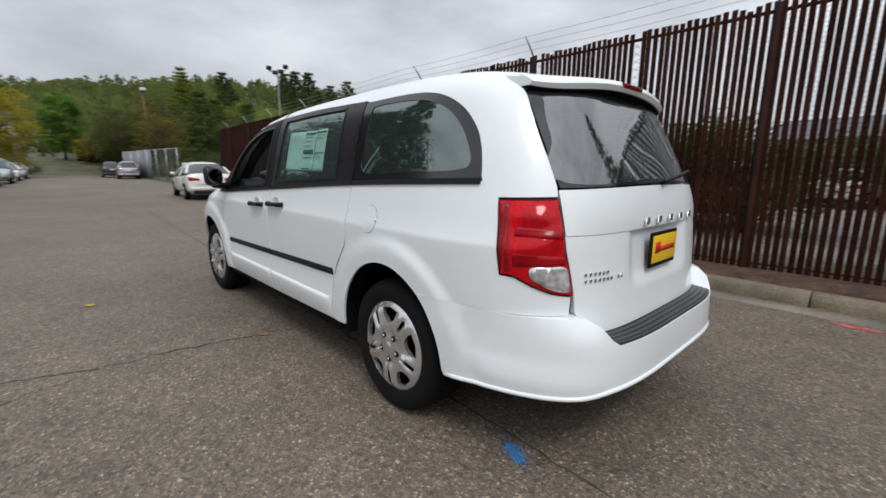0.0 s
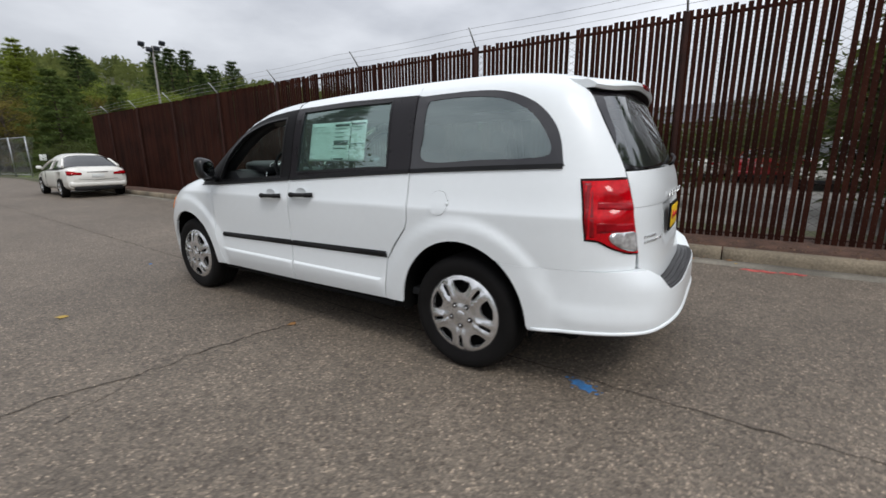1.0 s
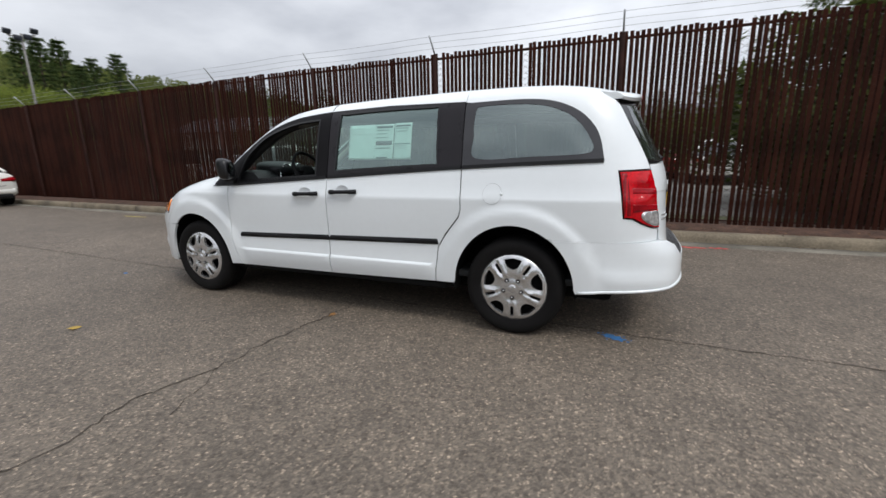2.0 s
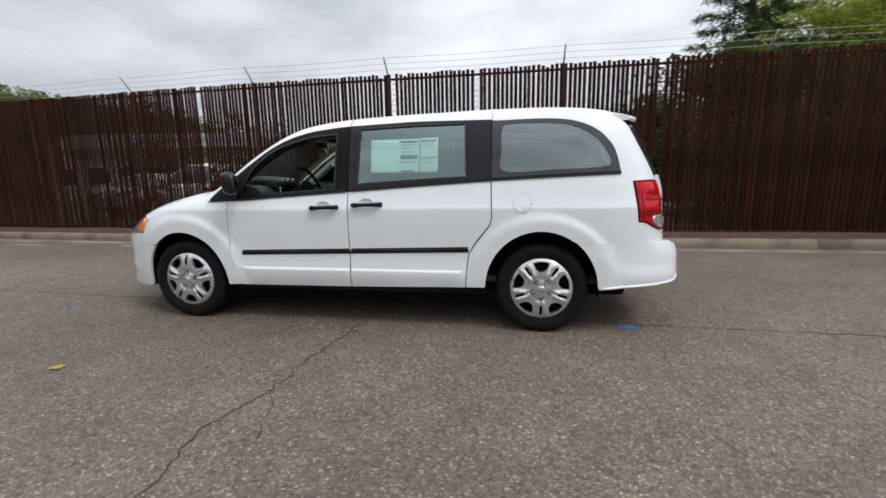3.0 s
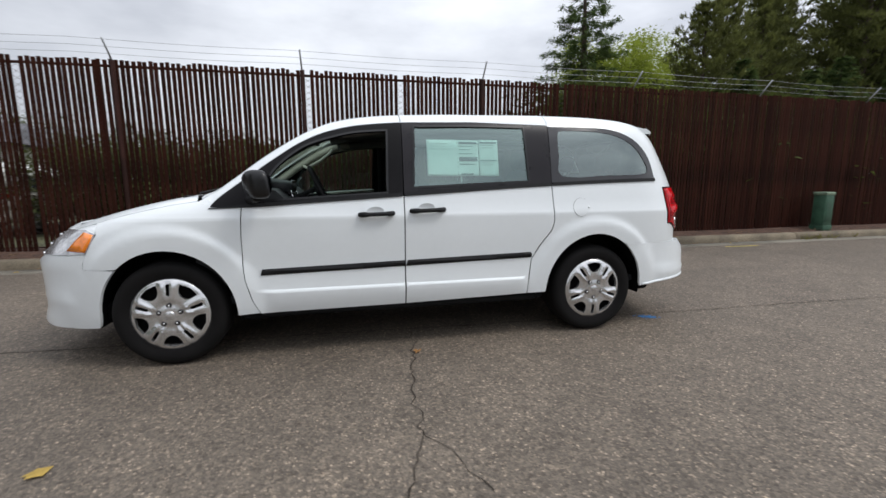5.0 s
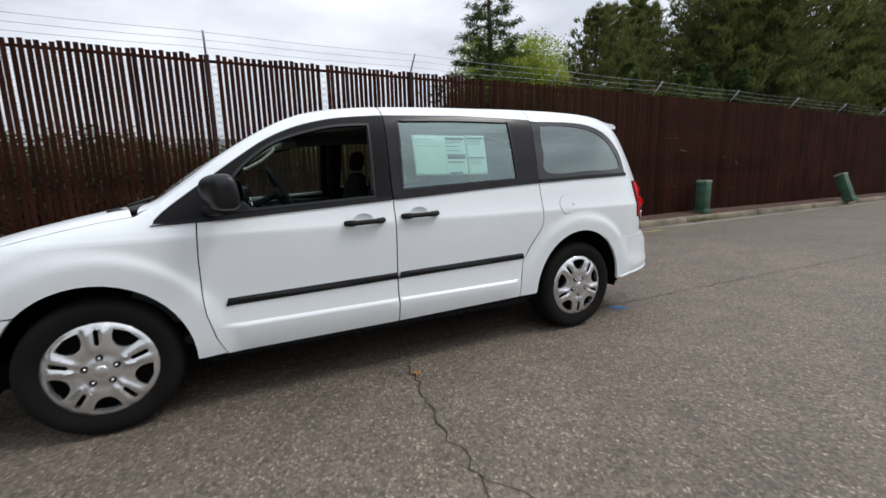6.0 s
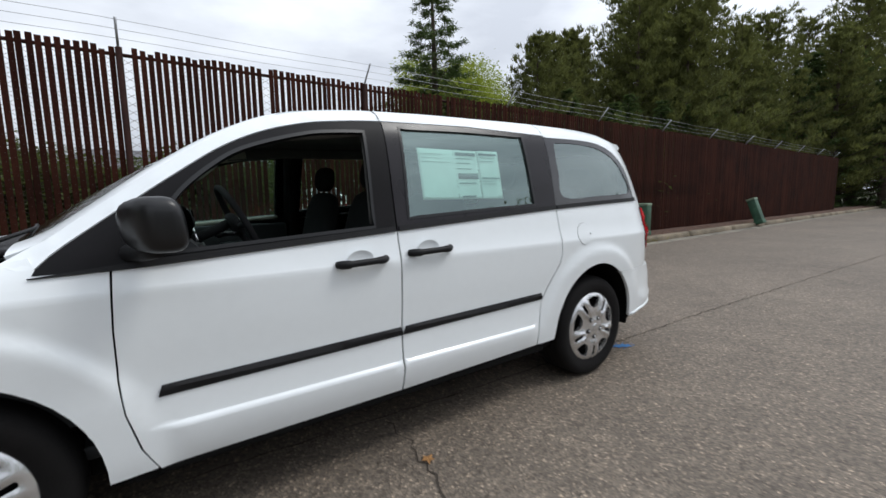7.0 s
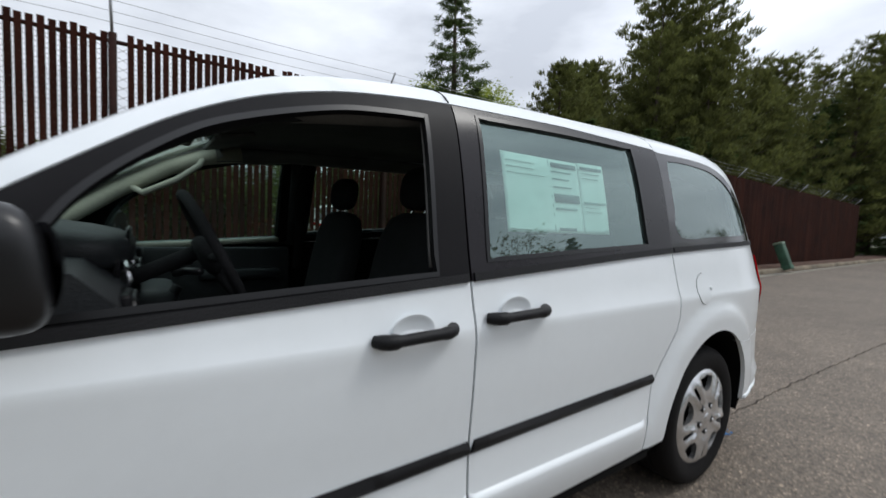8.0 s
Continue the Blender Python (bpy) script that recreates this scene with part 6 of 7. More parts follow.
    piece("bumper", box(xs[0] + 0.085, 0, 0.46, 0.20, b[1][1] * 2.02, 0.20, 0.09, 4), paint)
    piece("chrome_strip", box(xs[0] - 0.008, 0, b[0][3] - 0.03, 0.02, 0.55, 0.02, 0.005), M_CHROME)
    return t


def at(x, y, turn):
    return Matrix.Translation((x, y, 0.0)) @ Matrix.Rotation(radians(turn), 4, 'Z')


make_car(SEDAN, at(-18.7, 2.75, 176), M_CREAM, "white sedan with red tail lamps parked along the kerb", "sedan_car")
make_car(SUV, at(-52.0, 4.1, 176), M_SILVERCAR, "silver hatchback parked far along the road", "parked_car")
make_car(SUV, at(-59, 3.4, 178), M_DARKCAR, "dark sport utility car parked far along the road", "parked_car")
make_car(SUV, at(-40.5, -4.6, 0), M_GREENCAR, "pale grey-green car parked across the road", "parked_car", "cars across the road")
make_car(SEDAN, at(-47.5, -4.4, 0), M_CREAM, "white sedan parked across the road", "parked_car", "cars across the road")
make_car(SEDAN, at(-54, -4.1, 0), M_SILVERCAR, "silver sedan parked across the road", "parked_car", "cars across the road")
make_car(SUV, at(-34.0, -5.0, 0), M_SILVERCAR, "silver wagon parked across the road", "parked_car", "cars across the road")
make_car(SEDAN, at(0.2, 21.0, 85), M_CREAM, "white car standing in the lot behind the fence", "lot_car", "cars behind the fence")
make_car(SEDAN, at(2.3, 20.5, 88), M_REDCAR, "red car standing in the lot behind the fence", "lot_car", "cars behind the fence")
make_car(SUV, at(-2.5, 15.0, 90), M_SILVERCAR, "silver car standing in the lot behind the fence", "lot_car", "cars behind the fence")
make_car(SUV, at(4.2, 17.0, 84), M_CREAM, "white wagon standing in the lot behind the fence", "lot_car", "cars behind the fence")
make_car(SUV, at(-10.2, 9.6, 92), M_CREAM, "white car nosed up close behind the fence", "lot_car", "cars behind the fence")
make_car(SEDAN, at(-13.2, 9.8, 88), M_SILVERCAR, "silver sedan nosed up close behind the fence", "lot_car", "cars behind the fence")
make_car(SUV, at(-10.5, 17.0, 80), M_CREAM, "white car standing in the lot behind the fence", "lot_car", "cars behind the fence")


# ---- buildings and far fixtures ----
M_STUCCO = surf("pale_painted_siding", (0.46, 0.45, 0.42), 0.85, var=0.15, scale=0.8, fine=12)
M_ROOF = surf("grey_shingle_roof", (0.13, 0.13, 0.14), 0.9, var=0.3, scale=1.5, fine=14)


def house(name, x, y, turn, w, d, h, label, rows=2, cols=6):
    t = empty(name, at(x, y, turn), label, "building")

    def piece(n, data, mat, parent=None):
        ob = part(n, data, mat, None, flat_angle=30)
        ob.parent = parent or t
        return ob
    wall = piece("wall", box(0, 0, h / 2, w, d, h, 0.02, 1), M_STUCCO)
    rv = [(-w / 2 - 0.6, -d / 2 - 0.6, h), (w / 2 + 0.6, -d / 2 - 0.6, h), (w / 2 + 0.6, d / 2 + 0.6, h), (-w / 2 - 0.6, d / 2 + 0.6, h), (-w / 2 - 0.2, 0, h + d * 0.24), (w / 2 + 0.2, 0, h + d * 0.24)]
    rf = [(0, 1, 5, 4), (2, 3, 4, 5), (1, 2, 5), (3, 0, 4), (3, 2, 1, 0)]
    piece("roof", (rv, rf), M_ROOF)
    for r in range(rows):
        for c in range(cols):
            for sy in (-1, 1):
                wx, wz = -w / 2 + w * (c + 0.5) / cols, 1.5 + r * 2.8
                win = piece("window", box(wx, sy * (d / 2 + 0.02), wz, 1.3, 0.08, 1.2, 0.01, 1), M_CREAM)
                piece("pane", box(wx, sy * (d / 2 + 0.05), wz, 1.14, 0.06, 1.04, 0.0), M_CARGLASS, win)
    return t


house("low_building", -24.5, 22.5, 12, 12, 5, 3.2, "low pale building with a row of windows behind the fence", 1, 6)
house("white_building", 3, 52, -6, 20, 9, 4.2, "low pale building far behind the fence", 1, 6)
house("grey_roofed_house", -120, -3.0, 86, 9, 7, 10.0, "grey-roofed house among trees at the road's end", 2, 4)
M_POLE = surf("weathered_grey_pole", (0.20, 0.19, 0.175), 0.7, var=0.25, fine=30)
pole = empty("floodlight_pole", at(-36.0, 13.5, 0), "tall thin grey pole with clustered floodlight heads", "light pole")
for n, data, mat in (("shaft", tube([(0, 0, 0), (0, 0, 5), (0, 0, 9.5)], 0.10, 8, taper=lambda u: 1 - 0.4 * u), M_POLE), ("cross_arm", tube([(0, -0.75, 9.3), (0, 0, 9.2), (0, 0.75, 9.55)], 0.035, 6), M_POLE)):
    ob = part(n, data, mat, None)
    ob.parent = pole
for y, z, tilt in ((-0.75, 9.5, 25), (-0.25, 9.2, 10), (0.7, 9.8, 30), (0.28, 9.35, 12)):
    lamp = part("floodlight", box(0.05, y, z, 0.22, 0.42, 0.34, 0.05, 2, Matrix.Rotation(radians(tilt), 4, 'Y')), M_DARKCAR, None, "dark floodlight head")
    lamp.parent = pole
    ob = part("bracket", tube([(0.0, y, z - 0.15), (0.0, y * 0.8, z - 0.32)], 0.025, 6), M_POLE, None)
    ob.parent = pole
M_GREYSLAT = surf("grey_fence_slats", (0.20, 0.22, 0.24), 0.7, var=0.2, scale=0.6, fine=6)
gf_ = empty("grey_fence", at(-50.2, 5.4, 5.5), "pale grey chain-link fence, slatted along half its length", "fence")
for k in range(20):
    ob = part("panel", box(-8 + k * 0.52, 0, 1.45, 0.48, 0.03, 2.7, 0.0), M_GREYSLAT, None)
    ob.parent = gf_
for z in (0.15, 2.80):
    ob = part("rail", tube([(-8, 0.03, z), (1, 0.03, z), (9.7, 0.03, z)], 0.028, 8), M_GALV, None)
    ob.parent = gf_
mv, mf = [], []
for k in range(120):
    for lean in (-1, 1):
        x0, i = 2.4 + k * 0.06, len(mv)
        x1 = x0 + lean * 1.5
        mv += [(x0 - 0.004, 0, 0.1), (x0 + 0.004, 0, 0.1), (x1 + 0.004, 0, 2.8), (x1 - 0.004, 0, 2.8)]
        mf.append((i, i + 1, i + 2, i + 3))
ob = part("mesh_wire", (mv, mf), M_GALV, None, "open chain-link wire without slats")
ob.parent = gf_
for k in range(7):
    ob = part("post", tube([(-8 + k * 2.95, -0.03, 0), (-8 + k * 2.95, -0.03, 2.85)], 0.04, 8), M_GALV, None)
    ob.parent = gf_
sign = empty("roadside_sign", at(-31.0, 5.0, 0), "dark slim post with a small pale plate beside the road", "sign")
for n, data, mat in (("post", tube([(0, 0, 0), (0, 0, 0.9), (0, 0, 1.55)], 0.045, 8), M_TRIM), ("plate", box(0.03, -0.22, 1.36, 0.03, 0.30, 0.34, 0.01), M_PAPER), ("bracket", box(0.02, 0.0, 1.36, 0.04, 0.22, 0.34, 0.01), M_TRIM)):
    ob = part(n, data, mat, None)
    ob.parent = sign
bf = empty("brown_fence", Matrix.Translation((0, 0, ground_z(-86, 4.6))) @ at(-86, 4.6, 38), "low dark brown fence beside the far road", "fence")
for k in range(26):
    ob = part("panel", box(-4 + k * 0.31, 0, 1.0, 0.28, 0.02, 1.9, 0.0), M_SLAT, None)
    ob.parent = bf
tagged(part("grass_verge", sheet([(-58, 7.3), (-36, 5.5), (-25, 3.4), (-25, 12), (-58, 16)], lambda x, y: (x, y, 0.02 + 0.10 * noise.noise(Vector((x, y, 0)))), 0.9, 0.05), M_GRASS), "rough grass verge past the end of the fence", "grass", kind="structure")
# crumbs of bark, leaves and dirt along the kerb
cv, cf = [], []
rc = random.Random(17)
for k in range(2600):
    x = rc.uniform(-14, 22)
    u = rc.random()
    y = KERB_Y + bend(x) + (rc.uniform(-0.10, 0.0) if u < 0.18 else rc.uniform(0.03, 0.55))
    z = 0.008 if u < 0.18 else (0.142 if y < KERB_Y + bend(x) + 0.17 else 0.15)
    if noise.noise(Vector((x * 0.8, 3.1, 0))) < -0.1 and u < 0.5:
        continue
    s = rc.uniform(0.008, 0.026)
    i = len(cv)
    for _ in range(4):
        cv.append((x + rc.uniform(-s, s), y + rc.uniform(-s, s), z + rc.uniform(0, s * 0.9)))
    cf += [(i, i + 1, i + 2), (i, i + 2, i + 3), (i, i + 3, i + 1), (i + 1, i + 3, i + 2)]
tagged(part("kerb_litter", (cv, cf), surf("dead_leaf_and_bark_crumbs", (0.14, 0.085, 0.045), 0.9, var=0.4, random_tint=0.6), smooth=False), "crumbs of bark and dead leaves along the kerb", "litter", kind="stuff")


# ---- trees ----
M_TRUNK = surf("grey_brown_bark", (0.075, 0.055, 0.040), 0.95, var=0.4, scale=3, fine=40, bump=0.8)
M_NEEDLE = leaf_material("dark_pine_needles", (0.102, 0.112, 0.046), 0.6, 0.35, 0.5)
M_SPRUCE = leaf_material("blue_green_spruce_needles", (0.068, 0.098, 0.042))
M_LEAF = leaf_material("mid_green_leaves", (0.150, 0.185, 0.045))
M_LIGHTLEAF = leaf_material("bright_yellow_green_leaves", (0.195, 0.235, 0.048))
M_YELLOW = leaf_material("yellow_green_autumn_leaves", (0.29, 0.25, 0.035))
M_OLIVE = leaf_material("olive_brown_leaves", (0.150, 0.125, 0.040))
M_DARKLEAF = leaf_material("deep_green_leaves", (0.060, 0.074, 0.028))


def leaf_tris(rnd, centre, direction, spread, count, size, droop=0.3, slim=0.32):
    """Small pointed leaves strewn along a twig."""
    v, f = [], []
    for _ in range(count):
        c = Vector((rnd.gauss(0, spread), rnd.gauss(0, spread), rnd.gauss(0, spread * 0.6))) + centre
        d = (direction + Vector((rnd.uniform(-1, 1), rnd.uniform(-1, 1), rnd.uniform(-0.8, 0.6) - droop))).normalized()
        s = d.cross(Vector((rnd.uniform(-0.5, 0.5), rnd.uniform(-0.5, 0.5), 1))).normalized()
        L = size * rnd.uniform(0.6, 1.4)
        i = len(v)
        v += [c - s * L * slim, c + s * L * slim, c + d * L]
        f.append((i, i + 1, i + 2))
    return v, f


def add(acc, data):
    i = len(acc[0])
    acc[0].extend(data[0])
    acc[1].extend(tuple(k + i for k in q) for q in data[1])


def conifer(seed, h, r, mat, label, leaf=0.16, dense=1.0, bare=0.08, shape=0.8, open_top=False, tufts=False):
    """A conifer at the origin: tapered trunk, whorls of drooping limbs with needle sprays."""
    rnd = random.Random(seed)
    t = empty("conifer_tree", Matrix.Identity(4), label, "tree", "trees behind the fence")
    wood, green = ([], []), ([], [])
    lean = (rnd.uniform(-0.02, 0.02), rnd.uniform(-0.02, 0.02))
    add(wood, tube([(lean[0] * h * u * u, lean[1] * h * u * u, h * u) for u in [i / 8 for i in range(9)]], 0.022 * h, 8, taper=lambda u: 1.03 - u))
    z = h * bare
    step = h * 0.034
    while z < h * 0.985:
        u = z / h
        reach = r * ((1 - u) ** shape) * (0.92 if u > 0.15 else 0.75) + 0.12
        n = rnd.randint(5, 7) if not open_top else rnd.randint(4, 5)
        a0 = rnd.uniform(0, 6.28)
        for k in range(n):
            a = a0 + 6.283 * k / n + rnd.uniform(-0.3, 0.3)
            L = reach * (rnd.uniform(0.8, 1.08) if open_top else rnd.uniform(0.55, 1.25))
            out = Vector((math.cos(a), math.sin(a), 0))
            rise = 0.35 * (u - 0.35) + rnd.uniform(-0.1, 0.1)
            pts = []
            for q in range(5):
                w = q / 4
                lift = L * ((0.5 * rise + 0.10) * w + 0.26 * w * w) if tufts else L * (rise * w - 0.16 * w * w + (0.14 * w ** 3))
                pts.append(Vector((lean[0] * h * u * u, lean[1] * h * u * u, z)) + out * L * w + Vector((0, 0, lift)))
            add(wood, tube(pts, 0.010 * h * (1 - u) * 0.35 + 0.008, 3, taper=lambda w: 1.05 - w))
            m = max(3, int(L * 3.2 * dense))
            for q in range(m):
                w = 0.22 + 0.78 * (q + rnd.random()) / m
                idx = min(3, int(w * 4))
                p = pts[idx].lerp(pts[idx + 1], w * 4 - idx)
                side = Vector((-out.y, out.x, 0)) * rnd.choice((-1, 1)) * rnd.uniform(0.02, 0.36) * L * (1.15 - w)
                d = (out + side.normalized() * 0.5).normalized()
                if tufts:
                    up = Vector((0, 0, rnd.uniform(0.0, 0.16) * L))
                    add(green, leaf_tris(rnd, p + side + up, (d * 0.6 + Vector((0, 0, 0.9))).normalized(), 0.028 * L + 0.06, int(27 * dense) + 3, leaf * 1.2, -0.35, 0.145))
                else:
                    add(green, leaf_tris(rnd, p + side, d, 0.03 * L + 0.04, int(26 * dense) + 3, leaf * 1.25, 0.25, 0.13))
        z += step * rnd.uniform(0.75, 1.25)
    part("trunk", wood, M_TRUNK, t)
    part("crown", green, mat, t, smooth=False)
    return t


def broadleaf(seed, h, r, mat, label, leaf=0.22, clumps=90, per=60, trunk=0.28):
    """A broad-leaved tree: forking limbs and many leaf clumps with gaps."""
    rnd = random.Random(seed)
    t = empty("leafy_tree", Matrix.Identity(4), label, "tree", "leafy trees round the road")
    wood, green = ([], []), ([], [])
    add(wood, tube([(0, 0, 0), (0.02 * h, 0, h * trunk), (0.0, 0.02 * h, h * 0.8)], 0.020 * h, 8, taper=lambda u: 1.1 - u))
    for k in range(clumps):
        a, e = rnd.uniform(0, 6.283), rnd.uniform(-1.0, 1.0)
        rad = rnd.uniform(0.45, 1.0) ** 0.6
        c = Vector((math.cos(a) * r * rad * math.sqrt(max(0, 1 - e * e * 0.8)), math.sin(a) * r * rad * math.sqrt(max(0, 1 - e * e * 0.8)), h * (0.52 + 0.44 * e * rad)))
        c += Vector((rnd.gauss(0, 0.05), rnd.gauss(0, 0.05), rnd.gauss(0, 0.05))) * r
        root = Vector((0, 0, h * rnd.uniform(trunk, 0.65)))
        if k % 3 == 0:
            add(wood, tube([root, root.lerp(c, 0.5) + Vector((0, 0, 0.04 * h)), c], 0.006 * h, 4, taper=lambda u: 1.1 - u))
        add(green, leaf_tris(rnd, c, Vector((math.cos(a), math.sin(a), 0.2)), r * 0.10 + 0.08, per, leaf, 0.2))
    part("trunk", wood, M_TRUNK, t)
    part("crown", green, mat, t, smooth=False)
    return t


def put(tree, x, y, turn=0.0, size=1.0, z=0.0):
    m = Matrix.Translation((x, y, z)) @ Matrix.Rotation(radians(turn), 4, 'Z') @ Matrix.Scale(size, 4)
    if not tree.get("placed"):
        tree["placed"] = 1
        tree.matrix_basis = m
        return tree
    c = copy_thing(tree, Matrix.Identity(4))
    c.matrix_basis = m
    return c


big_pine = conifer(11, 15.8, 5.1, M_NEEDLE, "tall dark pine with ragged limbs behind the fence", 0.22, 1.0, 0.14, 0.52, tufts=True)
mid_pine = conifer(12, 11.2, 3.4, M_NEEDLE, "dark green pine standing behind the fence", 0.19, 1.0, 0.08, 0.62, tufts=True)
dense_pine = conifer(13, 12.0, 3.6, M_SPRUCE, "dense dark spruce behind the fence", 0.26, 0.6, 0.0, 0.75)
lone_spruce = conifer(14, 9.6, 3.0, M_SPRUCE, "slender spruce with open upswept twigs behind the fence", 0.11, 1.7, 0.05, 0.9, True)
put(lone_spruce, 6.3, 10.1, 20)
for x, y, a, s in ((18.6, 9.9, 0, 0.70), (21.6, 11.6, 140, 0.94), (23.5, 10.4, 80, 1.0), (28.0, 11.0, 200, 0.86), (32.0, 8.8, 35, 0.82), (36.5, 11.0, 260, 0.84), (41.3, 9.2, 300, 0.93), (47.0, 7.0, 20, 1.15), (53.0, 8.0, 110, 1.15), (59.0, 3.5, 170, 1.0), (26.5, 13.4, 10, 0.96)):
    put(big_pine, x, y, a, s)
for x, y, a, s in ((9.3, 8.1, 10, 0.61), (10.9, 9.0, 130, 0.66), (14.2, 10.5, 40, 0.78), (19.4, 15.0, 75, 0.92), (16.6, 12.0, 190, 0.82), (20.5, 8.4, 220, 0.9), (28.0, 8.8, 70, 1.0), (37.0, 6.2, 300, 1.1), (45.0, 3.5, 15, 1.2), (50.0, 0.0, 100, 1.2)):
    put(mid_pine, x, y, a, s)
for x, y, a, s in ((10.2, 7.4, 0, 0.42), (8.2, 6.4, 60, 0.32), (5.6, 6.2, 90, 0.30), (4.6, 7.2, 240, 0.33), (12.5, 7.2, 120, 0.40), (14.6, 7.9, 200, 0.46), (17.0, 7.7, 260, 0.46), (19.3, 8.0, 30, 0.50), (22.5, 8.4, 310, 0.56), (25.5, 9.0, 190, 0.64), (31.0, 8.6, 75, 0.78), (34.5, 7.6, 15, 0.8), (40.0, 4.0, 145, 0.9), (44.0, -1.5, 45, 0.9), (48.0, -5.0, 250, 1.0), (36.0, 7.4, 60, 0.9), (39.5, 6.2, 170, 0.95), (46.0, 4.2, 280, 1.0)):
    put(dense_pine, x, y, a, s)
light_tree = broadleaf(21, 10.0, 3.4, M_LIGHTLEAF, "bright yellow-green leafy tree beyond the fence", 0.17, 190, 105)
mid_tree = broadleaf(22, 10.0, 3.8, M_LEAF, "mid-green leafy tree with an uneven crown", 0.17, 130, 110)
dark_tree = broadleaf(23, 9.0, 3.6, M_DARKLEAF, "deep green leafy tree with an uneven crown", 0.21, 120, 75)
olive_tree = broadleaf(25, 9.5, 3.6, M_OLIVE, "olive-brown leafy tree on the slope", 0.19, 120, 80)
for x, y, a, s in ((-62, 18, 200, 0.95), (-50, 17.5, 90, 0.75), (-57, 8.6, 30, 0.8), (-85, 6.5, 150, 1.0), (-72, 10.5, 300, 1.1)):
    put(olive_tree, x, y, a, s)
yellow_tree = broadleaf(24, 9.5, 3.6, M_YELLOW, "yellow-leaved tree beside the road", 0.20, 170, 110)
for x, y, a, s in ((12.5, 18.0, 0, 0.95), (15.5, 23.0, 0, 1.1), (20.5, 25.0, 70, 1.15), (24.0, 30.0, 140, 1.3), (-70, 21, 290, 0.9)):
    put(light_tree, x, y, a, s)
for x, y, a, s in ((-88, 14, 80, 1.2), (-66, 19, 160, 1.1), (-49, 19, 240, 0.85), (-40, 15, 300, 0.72), (-76, 25, 40, 1.2), (-46, 24, 130, 0.85), (-84, -14, 200, 1.3)):
    put(mid_tree, x, y, a, s)
for x, y, a, s in ((9.0, 14.5, 33, 0.6), (14.5, 17.5, 200, 0.8), (18.0, 19, 110, 0.9), (-78, 7.5, 0, 1.1), (-64, 9.8, 60, 1.1), (-68, 5.6, 190, 0.85), (-82, 12, 30, 1.3), (-98, 9, 100, 1.2), (-100, -5.6, 30, 0.62), (-99, -1.4, 170, 0.40), (-38, 22, 310, 0.66), (-34, 28, 20, 0.78), (-53, 30, 260, 1.05), (-46, 35, 80, 1.1), (-52, 37, 15, 1.2), (-60, 40, 200, 1.3), (-36, 33, 170, 0.85), (-29, 42, 330, 0.5), (-30, 27, 10, 0.88), (-26.5, 30, 95, 0.84), (-21.5, 30, 210, 0.68), (-15.6, 29.5, 300, 0.62), (-10.6, 30, 50, 0.56), (-6.5, 30.5, 150, 0.50), (3, 46, 95, 0.8), (10, 44, 175, 0.9), (-33, 40, 275, 0.75), (-40, 38, 320, 1.1), (0, 60, 250, 0.6), (12, 58, 20, 1.1)):
    put(dark_tree, x, y, a, s)
for x, y, a, s in ((-60, -5.9, 0, 1.0), (-69, -8.6, 80, 1.0)):
    put(yellow_tree, x, y, a, s)
round_tree = broadleaf(27, 10.0, 2.6, leaf_material("fresh_green_leaves", (0.12, 0.21, 0.045)), "round-crowned green tree at the road's end", 0.19, 190, 120, 0.14)
put(round_tree, -90, 0.7, 0, 1.08, 2.2)
yellow_bush = broadleaf(30, 3.6, 1.0, M_YELLOW, "small yellow-leaved bush at the road's end", 0.14, 60, 50, 0.1)
put(yellow_bush, -85, 2.6, 0, 1.0, 1.9)
cone_tree = conifer(28, 16.5, 5.2, M_LIGHTLEAF, "pointed pale green tree on the slope", 0.30, 1.1, 0.05, 0.75)
put(cone_tree, -76, 15.2)
for x, y, s in ((-70, 19.3, 1.3), (-73, 21.5, 1.15), (-70, 40.5, 1.44), (-70, 37.1, 1.34), (-62, 29, 1.32), (-55, 27.0, 1.0), (-59, 25.5, 1.25), (-64, 26.2, 1.30), (-180, -8, 1.2), (-185, -15, 1.2)):
    put(dense_pine, x, y, 3 * x, s, ground_z(x, y) - 0.1)
pole = empty("utility_pole", Matrix.Translation((-62, 7.7, 0)), "weathered brown wooden pole with a pale lamp head", "utility pole")
part("shaft", tube([(-62, 7.7, 0), (-62, 7.7, 5), (-62, 7.7, 10.2)], 0.15, 8, taper=lambda u: 1.1 - 0.3 * u), surf("brown_weathered_pole", (0.13, 0.075, 0.042), 0.9, var=0.3, fine=30), pole)
part("lamp_head", box(-61.8, 7.7, 10.3, 0.6, 0.55, 0.35, 0.06), surf("pale_lamp_head", (0.7, 0.7, 0.68), 0.5), pole)
roadside_fir = conifer(15, 8.0, 3.5, leaf_material("mid_green_fir_needles", (0.088, 0.122, 0.042)), "green spreading fir past the end of the fence", 0.2, 0.9, 0.05, 0.7)
for x, y, a, s in ((-45, 9.6, 0, 1.05), (-52, 12.5, 100, 1.1), (-41, 12.5, 200, 0.9)):
    put(roadside_fir, x, y, a, s)
